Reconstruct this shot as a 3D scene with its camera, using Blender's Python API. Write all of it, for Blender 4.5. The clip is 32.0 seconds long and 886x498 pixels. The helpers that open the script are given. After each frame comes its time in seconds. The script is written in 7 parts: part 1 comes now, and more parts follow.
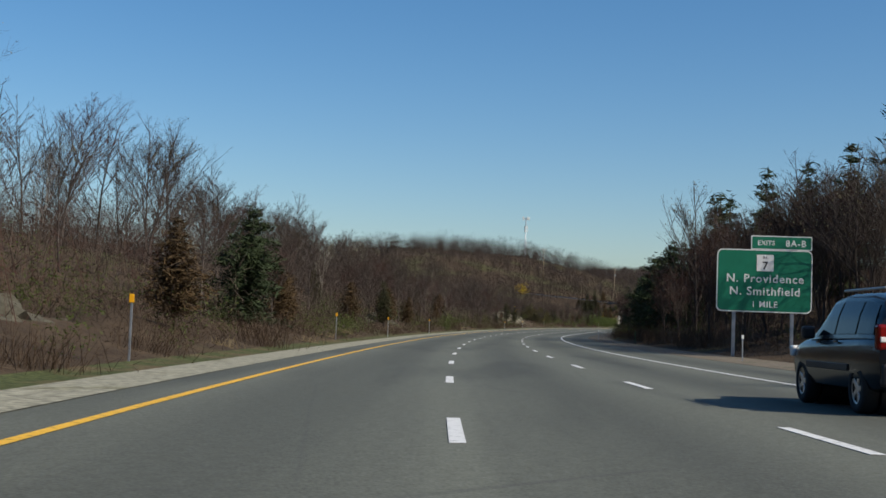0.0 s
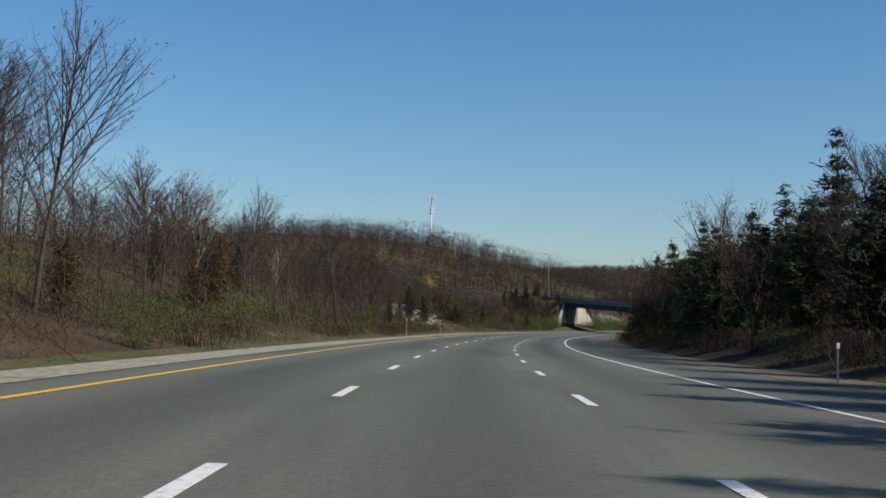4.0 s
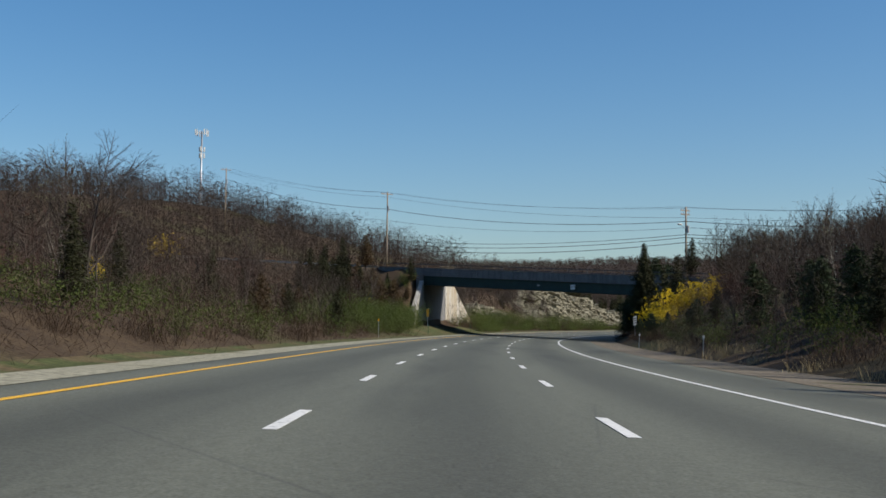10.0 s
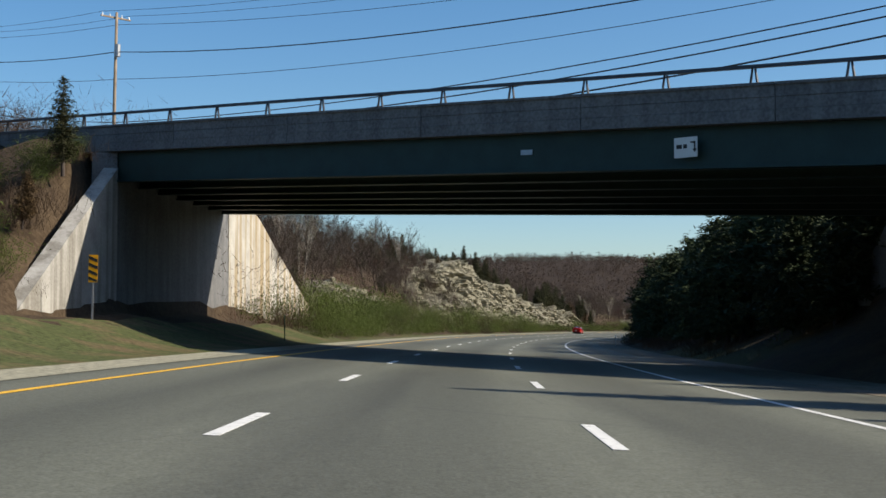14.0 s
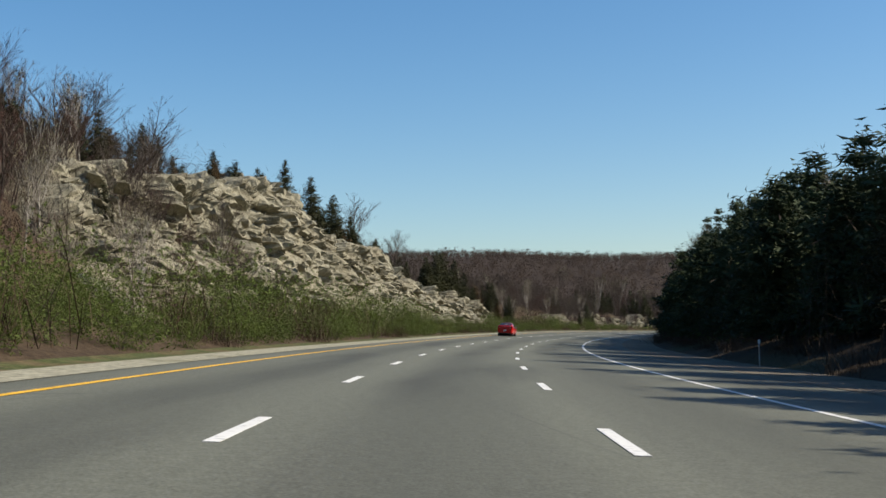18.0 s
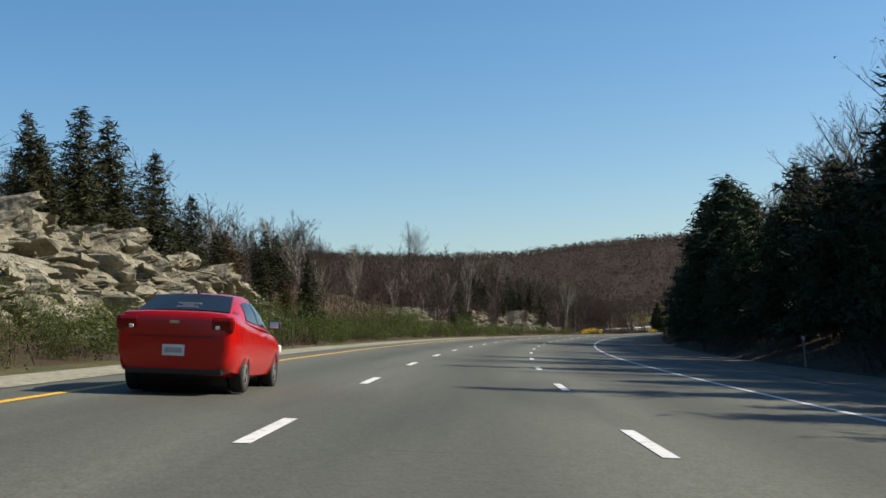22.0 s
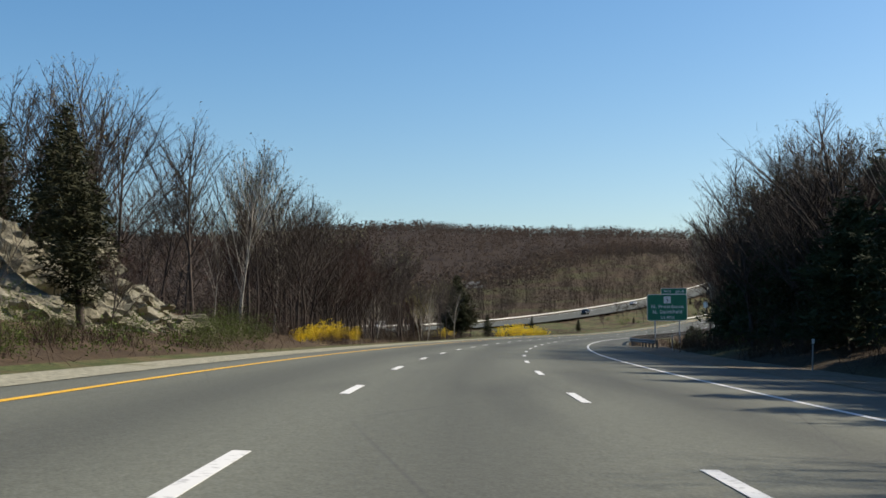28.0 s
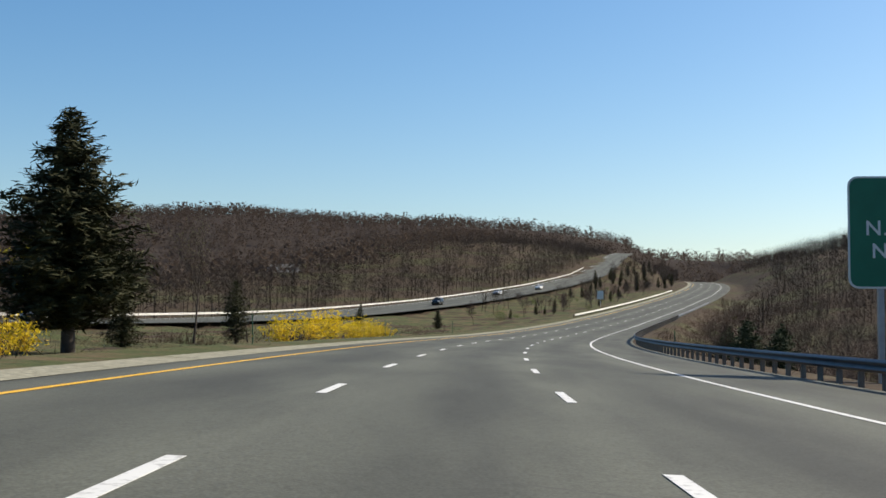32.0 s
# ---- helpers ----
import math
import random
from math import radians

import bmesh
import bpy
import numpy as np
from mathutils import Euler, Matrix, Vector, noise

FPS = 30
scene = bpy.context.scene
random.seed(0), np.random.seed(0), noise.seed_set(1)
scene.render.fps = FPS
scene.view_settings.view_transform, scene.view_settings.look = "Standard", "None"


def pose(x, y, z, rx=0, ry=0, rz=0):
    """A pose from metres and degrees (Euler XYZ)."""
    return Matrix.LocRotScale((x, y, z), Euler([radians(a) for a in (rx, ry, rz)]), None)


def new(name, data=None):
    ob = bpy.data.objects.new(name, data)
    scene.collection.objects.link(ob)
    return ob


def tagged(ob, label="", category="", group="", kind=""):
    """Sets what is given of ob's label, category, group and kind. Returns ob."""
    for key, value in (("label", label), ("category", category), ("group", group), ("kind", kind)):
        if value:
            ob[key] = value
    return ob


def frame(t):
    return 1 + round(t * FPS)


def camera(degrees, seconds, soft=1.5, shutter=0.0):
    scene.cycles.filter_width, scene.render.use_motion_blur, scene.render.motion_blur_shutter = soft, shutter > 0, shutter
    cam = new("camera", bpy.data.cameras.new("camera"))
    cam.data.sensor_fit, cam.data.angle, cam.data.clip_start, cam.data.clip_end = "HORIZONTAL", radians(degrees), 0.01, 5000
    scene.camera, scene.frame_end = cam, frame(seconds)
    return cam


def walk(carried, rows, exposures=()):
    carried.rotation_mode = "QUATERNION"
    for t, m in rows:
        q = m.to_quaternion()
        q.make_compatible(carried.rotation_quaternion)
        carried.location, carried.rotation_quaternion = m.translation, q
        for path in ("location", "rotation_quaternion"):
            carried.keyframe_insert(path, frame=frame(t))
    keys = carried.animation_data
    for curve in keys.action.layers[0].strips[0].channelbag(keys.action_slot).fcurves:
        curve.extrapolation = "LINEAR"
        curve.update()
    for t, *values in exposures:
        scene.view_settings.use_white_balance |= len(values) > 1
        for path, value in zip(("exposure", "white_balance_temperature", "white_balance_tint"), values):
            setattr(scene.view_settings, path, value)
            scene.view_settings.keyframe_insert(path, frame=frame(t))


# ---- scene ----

cam = camera(38.48, 32.0, soft=1.6)
# seconds, place, turn about x, y, z
ROWS = [
    (0.0, -2.109, 0.721, 0.993, 93.511, -2.122, -0.836),
    (0.5, -1.684, 16.445, 0.996, 93.567, -1.978, -1.365),
    (1.0, -1.234, 32.115, 0.985, 93.698, -1.861, -1.952),
    (1.5, -0.456, 48.136, 0.989, 93.806, -1.793, -2.533),
    (2.0, 0.529, 64.097, 1.008, 93.714, -1.784, -3.085),
    (2.5, 1.522, 79.930, 1.042, 93.723, -1.824, -3.522),
    (3.0, 2.749, 95.703, 1.086, 93.817, -1.866, -3.974),
    (3.5, 4.388, 111.552, 1.137, 93.842, -1.862, -4.669),
    (4.0, 5.823, 127.373, 1.196, 93.855, -1.727, -5.292),
    (4.5, 7.436, 143.138, 1.262, 93.866, -1.580, -5.910),
    (5.0, 9.228, 158.848, 1.333, 93.869, -1.386, -6.543),
    (5.5, 11.201, 174.500, 1.409, 93.872, -1.192, -7.198),
    (6.0, 13.381, 190.089, 1.488, 93.960, -0.902, -7.910),
    (6.5, 15.665, 205.523, 1.573, 94.045, -0.732, -8.550),
    (7.0, 18.159, 220.891, 1.672, 93.939, -0.668, -9.186),
    (7.5, 20.957, 236.761, 1.790, 94.035, -0.589, -9.800),
    (8.0, 23.972, 252.561, 1.924, 94.099, -0.539, -10.302),
    (8.5, 26.821, 267.649, 2.068, 94.118, -0.542, -10.854),
    (9.0, 29.803, 282.686, 2.202, 94.093, -0.546, -11.538),
    (9.5, 33.170, 297.760, 2.317, 94.083, -0.540, -12.281),
    (10.0, 36.476, 312.823, 2.427, 94.121, -0.538, -13.051),
    (10.5, 40.149, 328.291, 2.531, 94.151, -0.501, -13.841),
    (11.0, 44.094, 343.670, 2.646, 94.158, -0.454, -14.559),
    (11.5, 47.922, 358.138, 2.769, 94.115, -0.415, -15.295),
    (12.0, 52.092, 372.492, 2.899, 94.226, -0.383, -15.855),
    (12.5, 56.228, 387.063, 3.050, 94.177, -0.415, -16.410),
    (13.0, 60.464, 401.589, 3.205, 94.183, -0.409, -16.956),
    (13.5, 65.135, 416.743, 3.369, 94.302, -0.362, -17.680),
    (14.0, 70.072, 431.797, 3.533, 94.260, -0.366, -18.389),
    (14.5, 75.133, 446.366, 3.691, 94.168, -0.229, -19.021),
    (15.0, 80.235, 460.910, 3.851, 94.180, -0.085, -19.787),
    (15.5, 85.523, 475.378, 4.008, 94.192, 0.059, -20.509),
    (16.0, 90.985, 489.775, 4.164, 94.206, 0.203, -21.189),
    (16.5, 96.613, 504.101, 4.322, 94.252, 0.347, -21.864),
    (17.0, 102.512, 518.370, 4.483, 94.277, 0.473, -22.793),
    (17.5, 108.449, 532.092, 4.642, 94.285, 0.602, -23.568),
    (18.0, 114.591, 545.720, 4.805, 94.340, 0.725, -24.218),
    (18.5, 121.109, 559.799, 4.979, 94.471, 0.775, -25.010),
    (19.0, 127.802, 573.796, 5.153, 94.304, 0.832, -25.966),
    (19.5, 134.496, 587.274, 5.323, 94.316, 0.910, -26.970),
    (20.0, 141.436, 600.631, 5.491, 94.476, 1.016, -27.956),
    (20.5, 148.672, 613.982, 5.667, 94.462, 1.174, -28.937),
    (21.0, 156.196, 627.179, 5.850, 94.502, 1.363, -29.859),
    (21.5, 163.852, 640.385, 6.051, 94.428, 1.619, -30.973),
    (22.0, 171.944, 653.338, 6.246, 94.493, 1.903, -31.890),
    (22.5, 180.223, 666.212, 6.446, 94.457, 2.136, -32.842),
    (23.0, 188.883, 678.845, 6.632, 94.527, 2.198, -33.775),
    (23.5, 197.585, 691.483, 6.833, 94.533, 2.127, -34.746),
    (24.0, 206.455, 704.022, 7.037, 94.439, 2.046, -35.756),
    (24.5, 215.661, 716.416, 7.232, 94.407, 1.900, -36.793),
    (25.0, 225.002, 728.731, 7.428, 94.401, 1.797, -37.763),
    (25.5, 234.949, 740.901, 7.601, 94.378, 1.736, -38.720),
    (26.0, 244.976, 753.025, 7.778, 94.322, 1.547, -39.863),
    (26.5, 255.224, 764.991, 7.947, 94.263, 1.215, -41.002),
    (27.0, 265.691, 776.793, 8.108, 94.206, 0.883, -42.137),
    (27.5, 276.376, 788.430, 8.259, 94.151, 0.549, -43.268),
    (28.0, 287.242, 799.931, 8.401, 94.091, 0.228, -44.642),
    (28.5, 298.086, 810.575, 8.509, 93.917, -0.108, -45.656),
    (29.0, 309.040, 821.136, 8.608, 93.969, -0.268, -46.686),
    (29.5, 320.967, 832.034, 8.691, 93.926, -0.265, -47.785),
    (30.0, 333.065, 842.777, 8.769, 94.036, -0.261, -48.553),
    (30.5, 343.576, 851.902, 8.846, 94.100, -0.349, -49.319),
    (31.0, 354.253, 860.883, 8.930, 94.010, -0.463, -50.247),
    (31.5, 366.540, 870.959, 9.034, 94.075, -0.518, -51.281),
    (32.0, 379.212, 880.603, 9.135, 93.983, -0.437, -52.308),
]
walk(cam, [(t, pose(x, y, z, rx, ry, rz)) for t, x, y, z, rx, ry, rz in ROWS],
     exposures=[(0.0, 0.28, 6500, 10), (12.0, 0.32, 6550, 10), (14.0, 0.64, 6850, 10), (17.0, 0.66, 6900, 10), (20.0, 0.62, 6900, 10), (24.0, 0.60, 6850, 10), (29.0, 0.62, 6950, 10), (32.0, 0.62, 6950, 10)])

# ---- sky, sun ----
SUN_AZ, SUN_EL = 118.0, 36.0      # degrees clockwise from +y, degrees up
world = bpy.data.worlds.new("sky")
scene.world = world
world.use_nodes = True
wn = world.node_tree
sky = wn.nodes.new("ShaderNodeTexSky")
sky.sky_type, sky.sun_disc = "NISHITA", False
sky.sun_elevation, sky.sun_rotation = radians(SUN_EL), radians(SUN_AZ)
sky.air_density, sky.dust_density, sky.ozone_density = 1.0, 1.0, 3.0
wn.nodes["Background"].inputs[1].default_value = 0.098
hue = wn.nodes.new("ShaderNodeHueSaturation")
hue.inputs["Saturation"].default_value = 1.29
wn.links.new(sky.outputs[0], hue.inputs["Color"])
wn.links.new(hue.outputs[0], wn.nodes["Background"].inputs[0])
sun_data = bpy.data.lights.new("sun", "SUN")
sun_data.energy, sun_data.angle, sun_data.color = 4.9, radians(0.53), (1.0, 0.93, 0.82)
sun = new("sun", sun_data)
_a, _e = radians(SUN_AZ), radians(SUN_EL)
to_sun = Vector((math.sin(_a) * math.cos(_e), math.cos(_a) * math.cos(_e), math.sin(_e)))
sun.matrix_world = Matrix.Translation((300, 300, 200)) @ to_sun.to_track_quat("Z", "Y").to_matrix().to_4x4()

# ---- materials ----
def material(name, rough=0.8, metal=0.0):
    m = bpy.data.materials.new(name)
    m.use_nodes = True
    nt = m.node_tree
    b = nt.nodes["Principled BSDF"]
    b.inputs["Roughness"].default_value, b.inputs["Metallic"].default_value = rough, metal
    b.inputs["Specular IOR Level"].default_value = 0.35
    return m, nt, b


def noise_node(nt, scale, detail=4.0, vec=None, stretch=None):
    n = nt.nodes.new("ShaderNodeTexNoise")
    n.inputs["Scale"].default_value, n.inputs["Detail"].default_value = scale, detail
    if vec is not None:
        if stretch:
            mp = nt.nodes.new("ShaderNodeMapping")
            mp.inputs["Scale"].default_value = stretch
            nt.links.new(vec, mp.inputs[0])
            vec = mp.outputs[0]
        nt.links.new(vec, n.inputs["Vector"])
    return n.outputs["Fac"]


def ramp(nt, fac, stops):
    r = nt.nodes.new("ShaderNodeValToRGB")
    el = r.color_ramp.elements
    el[0].position, el[0].color = stops[0][0], (*stops[0][1], 1)
    el[1].position, el[1].color = stops[-1][0], (*stops[-1][1], 1)
    for p, c in stops[1:-1]:
        e = el.new(p)
        e.color = (*c, 1)
    nt.links.new(fac, r.inputs[0])
    return r.outputs[0]


def mix(nt, fac, a, b, kind="MIX"):
    n = nt.nodes.new("ShaderNodeMix")
    n.data_type, n.blend_type = "RGBA", kind
    for val, sock in ((fac, n.inputs[0]), (a, n.inputs[6]), (b, n.inputs[7])):
        if isinstance(val, (int, float)):
            sock.default_value = val
        elif isinstance(val, tuple):
            sock.default_value = (*val, 1)
        else:
            nt.links.new(val, sock)
    return n.outputs[2]


def coords(nt, kind="Object"):
    return nt.nodes.new("ShaderNodeTexCoord").outputs[kind]


def world_pos(nt):
    return nt.nodes.new("ShaderNodeNewGeometry").outputs["Position"]


def bump(nt, b, height, strength, dist=0.05):
    n = nt.nodes.new("ShaderNodeBump")
    n.inputs["Strength"].default_value, n.inputs["Distance"].default_value = strength, dist
    nt.links.new(height, n.inputs["Height"])
    nt.links.new(n.outputs[0], b.inputs["Normal"])


def plain(name, colour, rough=0.6, metal=0.0, vary=0.2, scale=3.0, bumpy=0.0):
    """A surface of one colour with fine and coarse variation."""
    m, nt, b = material(name, rough, metal)
    p = world_pos(nt)
    n1, n2 = noise_node(nt, scale, 5, p), noise_node(nt, scale * 9, 3, p)
    lo, hi = [tuple(min(1, c * k) for c in colour) for k in (1 - vary, 1 + vary)]
    c = ramp(nt, n1, [(0.3, lo), (0.7, hi)])
    c = mix(nt, 0.3, c, ramp(nt, n2, [(0.3, lo), (0.7, hi)]))
    nt.links.new(c, b.inputs["Base Color"])
    if bumpy:
        bump(nt, b, n2, bumpy, 0.02)
    return m


def foliage(name, lo, hi, rough=0.75, through_light=0.0):
    """Leaves, needles or twigs: colour varies from piece to piece and from plant to plant."""
    m, nt, b = material(name, rough)
    b.inputs["Specular IOR Level"].default_value = 0.15
    isl = nt.nodes.new("ShaderNodeNewGeometry").outputs["Random Per Island"]
    obj = nt.nodes.new("ShaderNodeObjectInfo").outputs["Random"]
    n = noise_node(nt, 0.05, 3, world_pos(nt))
    a = ramp(nt, isl, [(0.0, lo), (1.0, hi)])
    mid = tuple((x + y) / 2 for x, y in zip(lo, hi))
    dark = tuple(x * 0.55 for x in mid)
    light = tuple(min(1, x * 1.4) for x in mid)
    c = mix(nt, 0.4, a, ramp(nt, obj, [(0.0, dark), (1.0, light)]))
    c = mix(nt, 0.3, c, ramp(nt, n, [(0.35, dark), (0.65, light)]))
    nt.links.new(c, b.inputs["Base Color"])
    if through_light:
        b.inputs["Transmission Weight"].default_value = 0.0
        tr = nt.nodes.new("ShaderNodeBsdfTranslucent")
        nt.links.new(c, tr.inputs[0])
        ms = nt.nodes.new("ShaderNodeMixShader")
        ms.inputs[0].default_value = through_light
        nt.links.new(b.outputs[0], ms.inputs[1])
        nt.links.new(tr.outputs[0], ms.inputs[2])
        nt.links.new(ms.outputs[0], nt.nodes["Material Output"].inputs[0])
    return m


def asphalt_material():
    m, nt, b = material("asphalt", 0.85)
    b.inputs["Specular IOR Level"].default_value = 0.3
    uv = coords(nt, "UV")
    fine = noise_node(nt, 28, 3, uv)
    grit = noise_node(nt, 7, 4, uv)
    streak = noise_node(nt, 1.0, 4, uv, (0.02, 1.1, 1))
    patch = noise_node(nt, 1.0, 4, uv, (0.05, 0.35, 1))
    c = ramp(nt, streak, [(0.3, (0.081, 0.084, 0.060)), (0.5, (0.107, 0.112, 0.079)), (0.7, (0.128, 0.134, 0.096))])
    c = mix(nt, 0.4, c, ramp(nt, patch, [(0.3, (0.074, 0.078, 0.055)), (0.7, (0.134, 0.141, 0.102))]))
    c = mix(nt, 0.34, c, ramp(nt, fine, [(0.35, (0.040, 0.042, 0.036)), (0.65, (0.176, 0.184, 0.156))]))
    c = mix(nt, 0.18, c, ramp(nt, grit, [(0.35, (0.040, 0.042, 0.040)), (0.65, (0.160, 0.167, 0.152))]))
    # oil-darkened middle of each lane
    sep = nt.nodes.new("ShaderNodeSeparateXYZ")
    nt.links.new(uv, sep.inputs[0])
    w = nt.nodes.new("ShaderNodeMath")
    w.operation = "MULTIPLY"
    w.inputs[1].default_value = 2 * math.pi / 3.66
    nt.links.new(sep.outputs[1], w.inputs[0])
    s = nt.nodes.new("ShaderNodeMath")
    s.operation = "COSINE"
    nt.links.new(w.outputs[0], s.inputs[0])
    wear = nt.nodes.new("ShaderNodeMath")
    wear.operation = "MULTIPLY_ADD"
    wear.inputs[1].default_value, wear.inputs[2].default_value = 0.5, 0.5
    nt.links.new(s.outputs[0], wear.inputs[0])
    c = mix(nt, wear.outputs[0], c, mix(nt, 1.0, c, (0.66, 0.66, 0.67), "MULTIPLY"))
    # broad worn and tar-darkened stretches
    tar = noise_node(nt, 1.0, 5, uv, (0.045, 0.42, 1))
    c = mix(nt, ramp(nt, tar, [(0.52, (0, 0, 0)), (0.66, (0.8, 0.8, 0.8))]), c, mix(nt, 1.0, c, (0.64, 0.64, 0.66), "MULTIPLY"))
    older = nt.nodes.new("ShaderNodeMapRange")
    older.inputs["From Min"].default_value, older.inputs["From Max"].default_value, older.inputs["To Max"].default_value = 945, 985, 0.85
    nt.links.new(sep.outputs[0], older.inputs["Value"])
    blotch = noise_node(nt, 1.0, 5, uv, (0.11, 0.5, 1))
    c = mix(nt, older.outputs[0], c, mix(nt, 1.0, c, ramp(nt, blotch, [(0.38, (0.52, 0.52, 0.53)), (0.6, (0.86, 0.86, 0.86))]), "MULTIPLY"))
    # thin wandering cracks
    v = nt.nodes.new("ShaderNodeTexVoronoi")
    v.feature = "DISTANCE_TO_EDGE"
    v.inputs["Scale"].default_value = 1.0
    mp = nt.nodes.new("ShaderNodeMapping")
    mp.inputs["Scale"].default_value = (0.07, 0.16, 1)
    nt.links.new(uv, mp.inputs[0])
    nt.links.new(mp.outputs[0], v.inputs["Vector"])
    crack = ramp(nt, v.outputs["Distance"], [(0.0, (1, 1, 1)), (0.004, (0, 0, 0))])
    c = mix(nt, mix(nt, 1.0, crack, ramp(nt, patch, [(0.44, (0, 0, 0)), (0.58, (0.42, 0.42, 0.42))]), "MULTIPLY"), c, (0.035, 0.035, 0.035))
    nt.links.new(c, b.inputs["Base Color"])
    bump(nt, b, fine, 0.25, 0.01)
    return m


def paint_material(name, colour, wear):
    m, nt, b = material(name, 0.6)
    uv = world_pos(nt)
    n = noise_node(nt, 9, 6, uv)
    n2 = noise_node(nt, 0.6, 3, uv)
    c = ramp(nt, n, [(0.30 + wear * 0.1, tuple(x * 0.45 for x in colour)), (0.42 + wear * 0.1, colour)])
    c = mix(nt, 0.25, c, ramp(nt, n2, [(0.3, tuple(x * 0.7 for x in colour)), (0.7, colour)]))
    nt.links.new(c, b.inputs["Base Color"])
    return m


def ground_material():
    """Leaf litter, bare earth and patches of grass."""
    m, nt, b = material("ground_litter", 0.95)
    b.inputs["Specular IOR Level"].default_value = 0.1
    p = world_pos(nt)
    big, mid, fine = noise_node(nt, 0.035, 4, p), noise_node(nt, 0.35, 5, p), noise_node(nt, 5, 4, p)
    c = ramp(nt, mid, [(0.3, (0.025, 0.017, 0.012)), (0.5, (0.047, 0.032, 0.020)), (0.7, (0.076, 0.054, 0.033))])
    grass = ramp(nt, fine, [(0.3, (0.032, 0.047, 0.013)), (0.7, (0.079, 0.090, 0.029))])
    c = mix(nt, ramp(nt, big, [(0.50, (0, 0, 0)), (0.60, (0.750, 0.750, 0.750))]), c, grass)
    c = mix(nt, 0.35, c, ramp(nt, fine, [(0.3, (0.022, 0.016, 0.011)), (0.7, (0.122, 0.090, 0.058))]))
    nt.links.new(c, b.inputs["Base Color"])
    bump(nt, b, fine, 0.8, 0.1)
    return m


def verge_material(name, earth, grass, cover):
    m, nt, b = material(name, 0.95)
    b.inputs["Specular IOR Level"].default_value = 0.1
    p = world_pos(nt)
    mid, fine = noise_node(nt, 0.5, 5, p), noise_node(nt, 6, 4, p)
    e = ramp(nt, fine, [(0.3, tuple(x * 0.6 for x in earth)), (0.7, tuple(x * 1.35 for x in earth))])
    g = ramp(nt, fine, [(0.3, tuple(x * 0.5 for x in grass)), (0.7, tuple(x * 1.4 for x in grass))])
    c = mix(nt, ramp(nt, mid, [(cover - 0.08, (1, 1, 1)), (cover + 0.08, (0, 0, 0))]), e, g)
    nt.links.new(c, b.inputs["Base Color"])
    bump(nt, b, fine, 0.7, 0.06)
    return m


def rock_material(name, tone=1.0):
    m, nt, b = material(name, 0.9)
    b.inputs["Specular IOR Level"].default_value = 0.2
    p = world_pos(nt)
    n1, n2, n3 = noise_node(nt, 0.35, 5, p), noise_node(nt, 2.4, 6, p), noise_node(nt, 14, 4, p)
    k = tone
    c = ramp(nt, n2, [(0.28, (0.045 * k, 0.037 * k, 0.024 * k)), (0.45, (0.20 * k, 0.195 * k, 0.135 * k)), (0.7, (0.38 * k, 0.345 * k, 0.255 * k))])
    c = mix(nt, 0.45, c, ramp(nt, n1, [(0.35, (0.11 * k, 0.08 * k, 0.045 * k)), (0.5, (0.27 * k, 0.245 * k, 0.17 * k)), (0.68, (0.38 * k, 0.355 * k, 0.275 * k))]))
    c = mix(nt, 0.25, c, ramp(nt, n3, [(0.3, (0.05, 0.045, 0.03)), (0.7, (0.40 * k, 0.37 * k, 0.29 * k))]))
    nt.links.new(c, b.inputs["Base Color"])
    bump(nt, b, n2, 0.8, 0.25)
    return m


def concrete_material(name, colour, stain):
    m, nt, b = material(name, 0.85)
    p = world_pos(nt)
    n1, n2 = noise_node(nt, 0.8, 5, p), noise_node(nt, 10, 4, p)
    drip = noise_node(nt, 1.0, 4, p, (1.6, 1.6, 0.07))
    c = ramp(nt, n1, [(0.3, tuple(x * 0.7 for x in colour)), (0.7, tuple(min(1, x * 1.15) for x in colour))])
    c = mix(nt, ramp(nt, drip, [(0.46, (0, 0, 0)), (0.6, (0.85, 0.85, 0.85))]), c, stain)
    c = mix(nt, 0.15, c, ramp(nt, n2, [(0.3, (0.1, 0.1, 0.1)), (0.7, (0.6, 0.6, 0.6))]))
    nt.links.new(c, b.inputs["Base Color"])
    bump(nt, b, n2, 0.3, 0.01)
    return m


M_ASPHALT = asphalt_material()
M_WHITE = paint_material("white_road_paint", (0.624, 0.624, 0.600), 0.3)
M_YELLOW = paint_material("yellow_road_paint", (0.702, 0.399, 0.027), 0.3)
M_GROUND = ground_material()
M_GRAVEL = verge_material("gravel_verge", (0.255, 0.245, 0.185), (0.15, 0.145, 0.085), 0.34)
M_VERGE = verge_material("earth_verge", (0.150, 0.128, 0.098), (0.090, 0.088, 0.045), 0.36)
M_GRASS = verge_material("spring_grass", (0.105, 0.080, 0.044), (0.062, 0.072, 0.028), 0.55)
M_ROCK = rock_material("granite_rock", 0.76)
M_ROCK_MOSS = rock_material("mossy_dark_rock", 0.26)
M_ROCK_DULL = rock_material("dull_brown_grey_rock", 0.68)
M_BARK = plain("grey_brown_bark", (0.051, 0.039, 0.032), 0.9, 0, 0.4, 2.0)
M_BIRCH = plain("white_birch_bark", (0.288, 0.264, 0.224), 0.8, 0, 0.3, 2.0)
M_TWIG = foliage("bare_twigs", (0.026, 0.019, 0.014), (0.074, 0.056, 0.043))
M_TWIG_RED = foliage("reddish_budding_twigs", (0.034, 0.015, 0.011), (0.069, 0.032, 0.023))
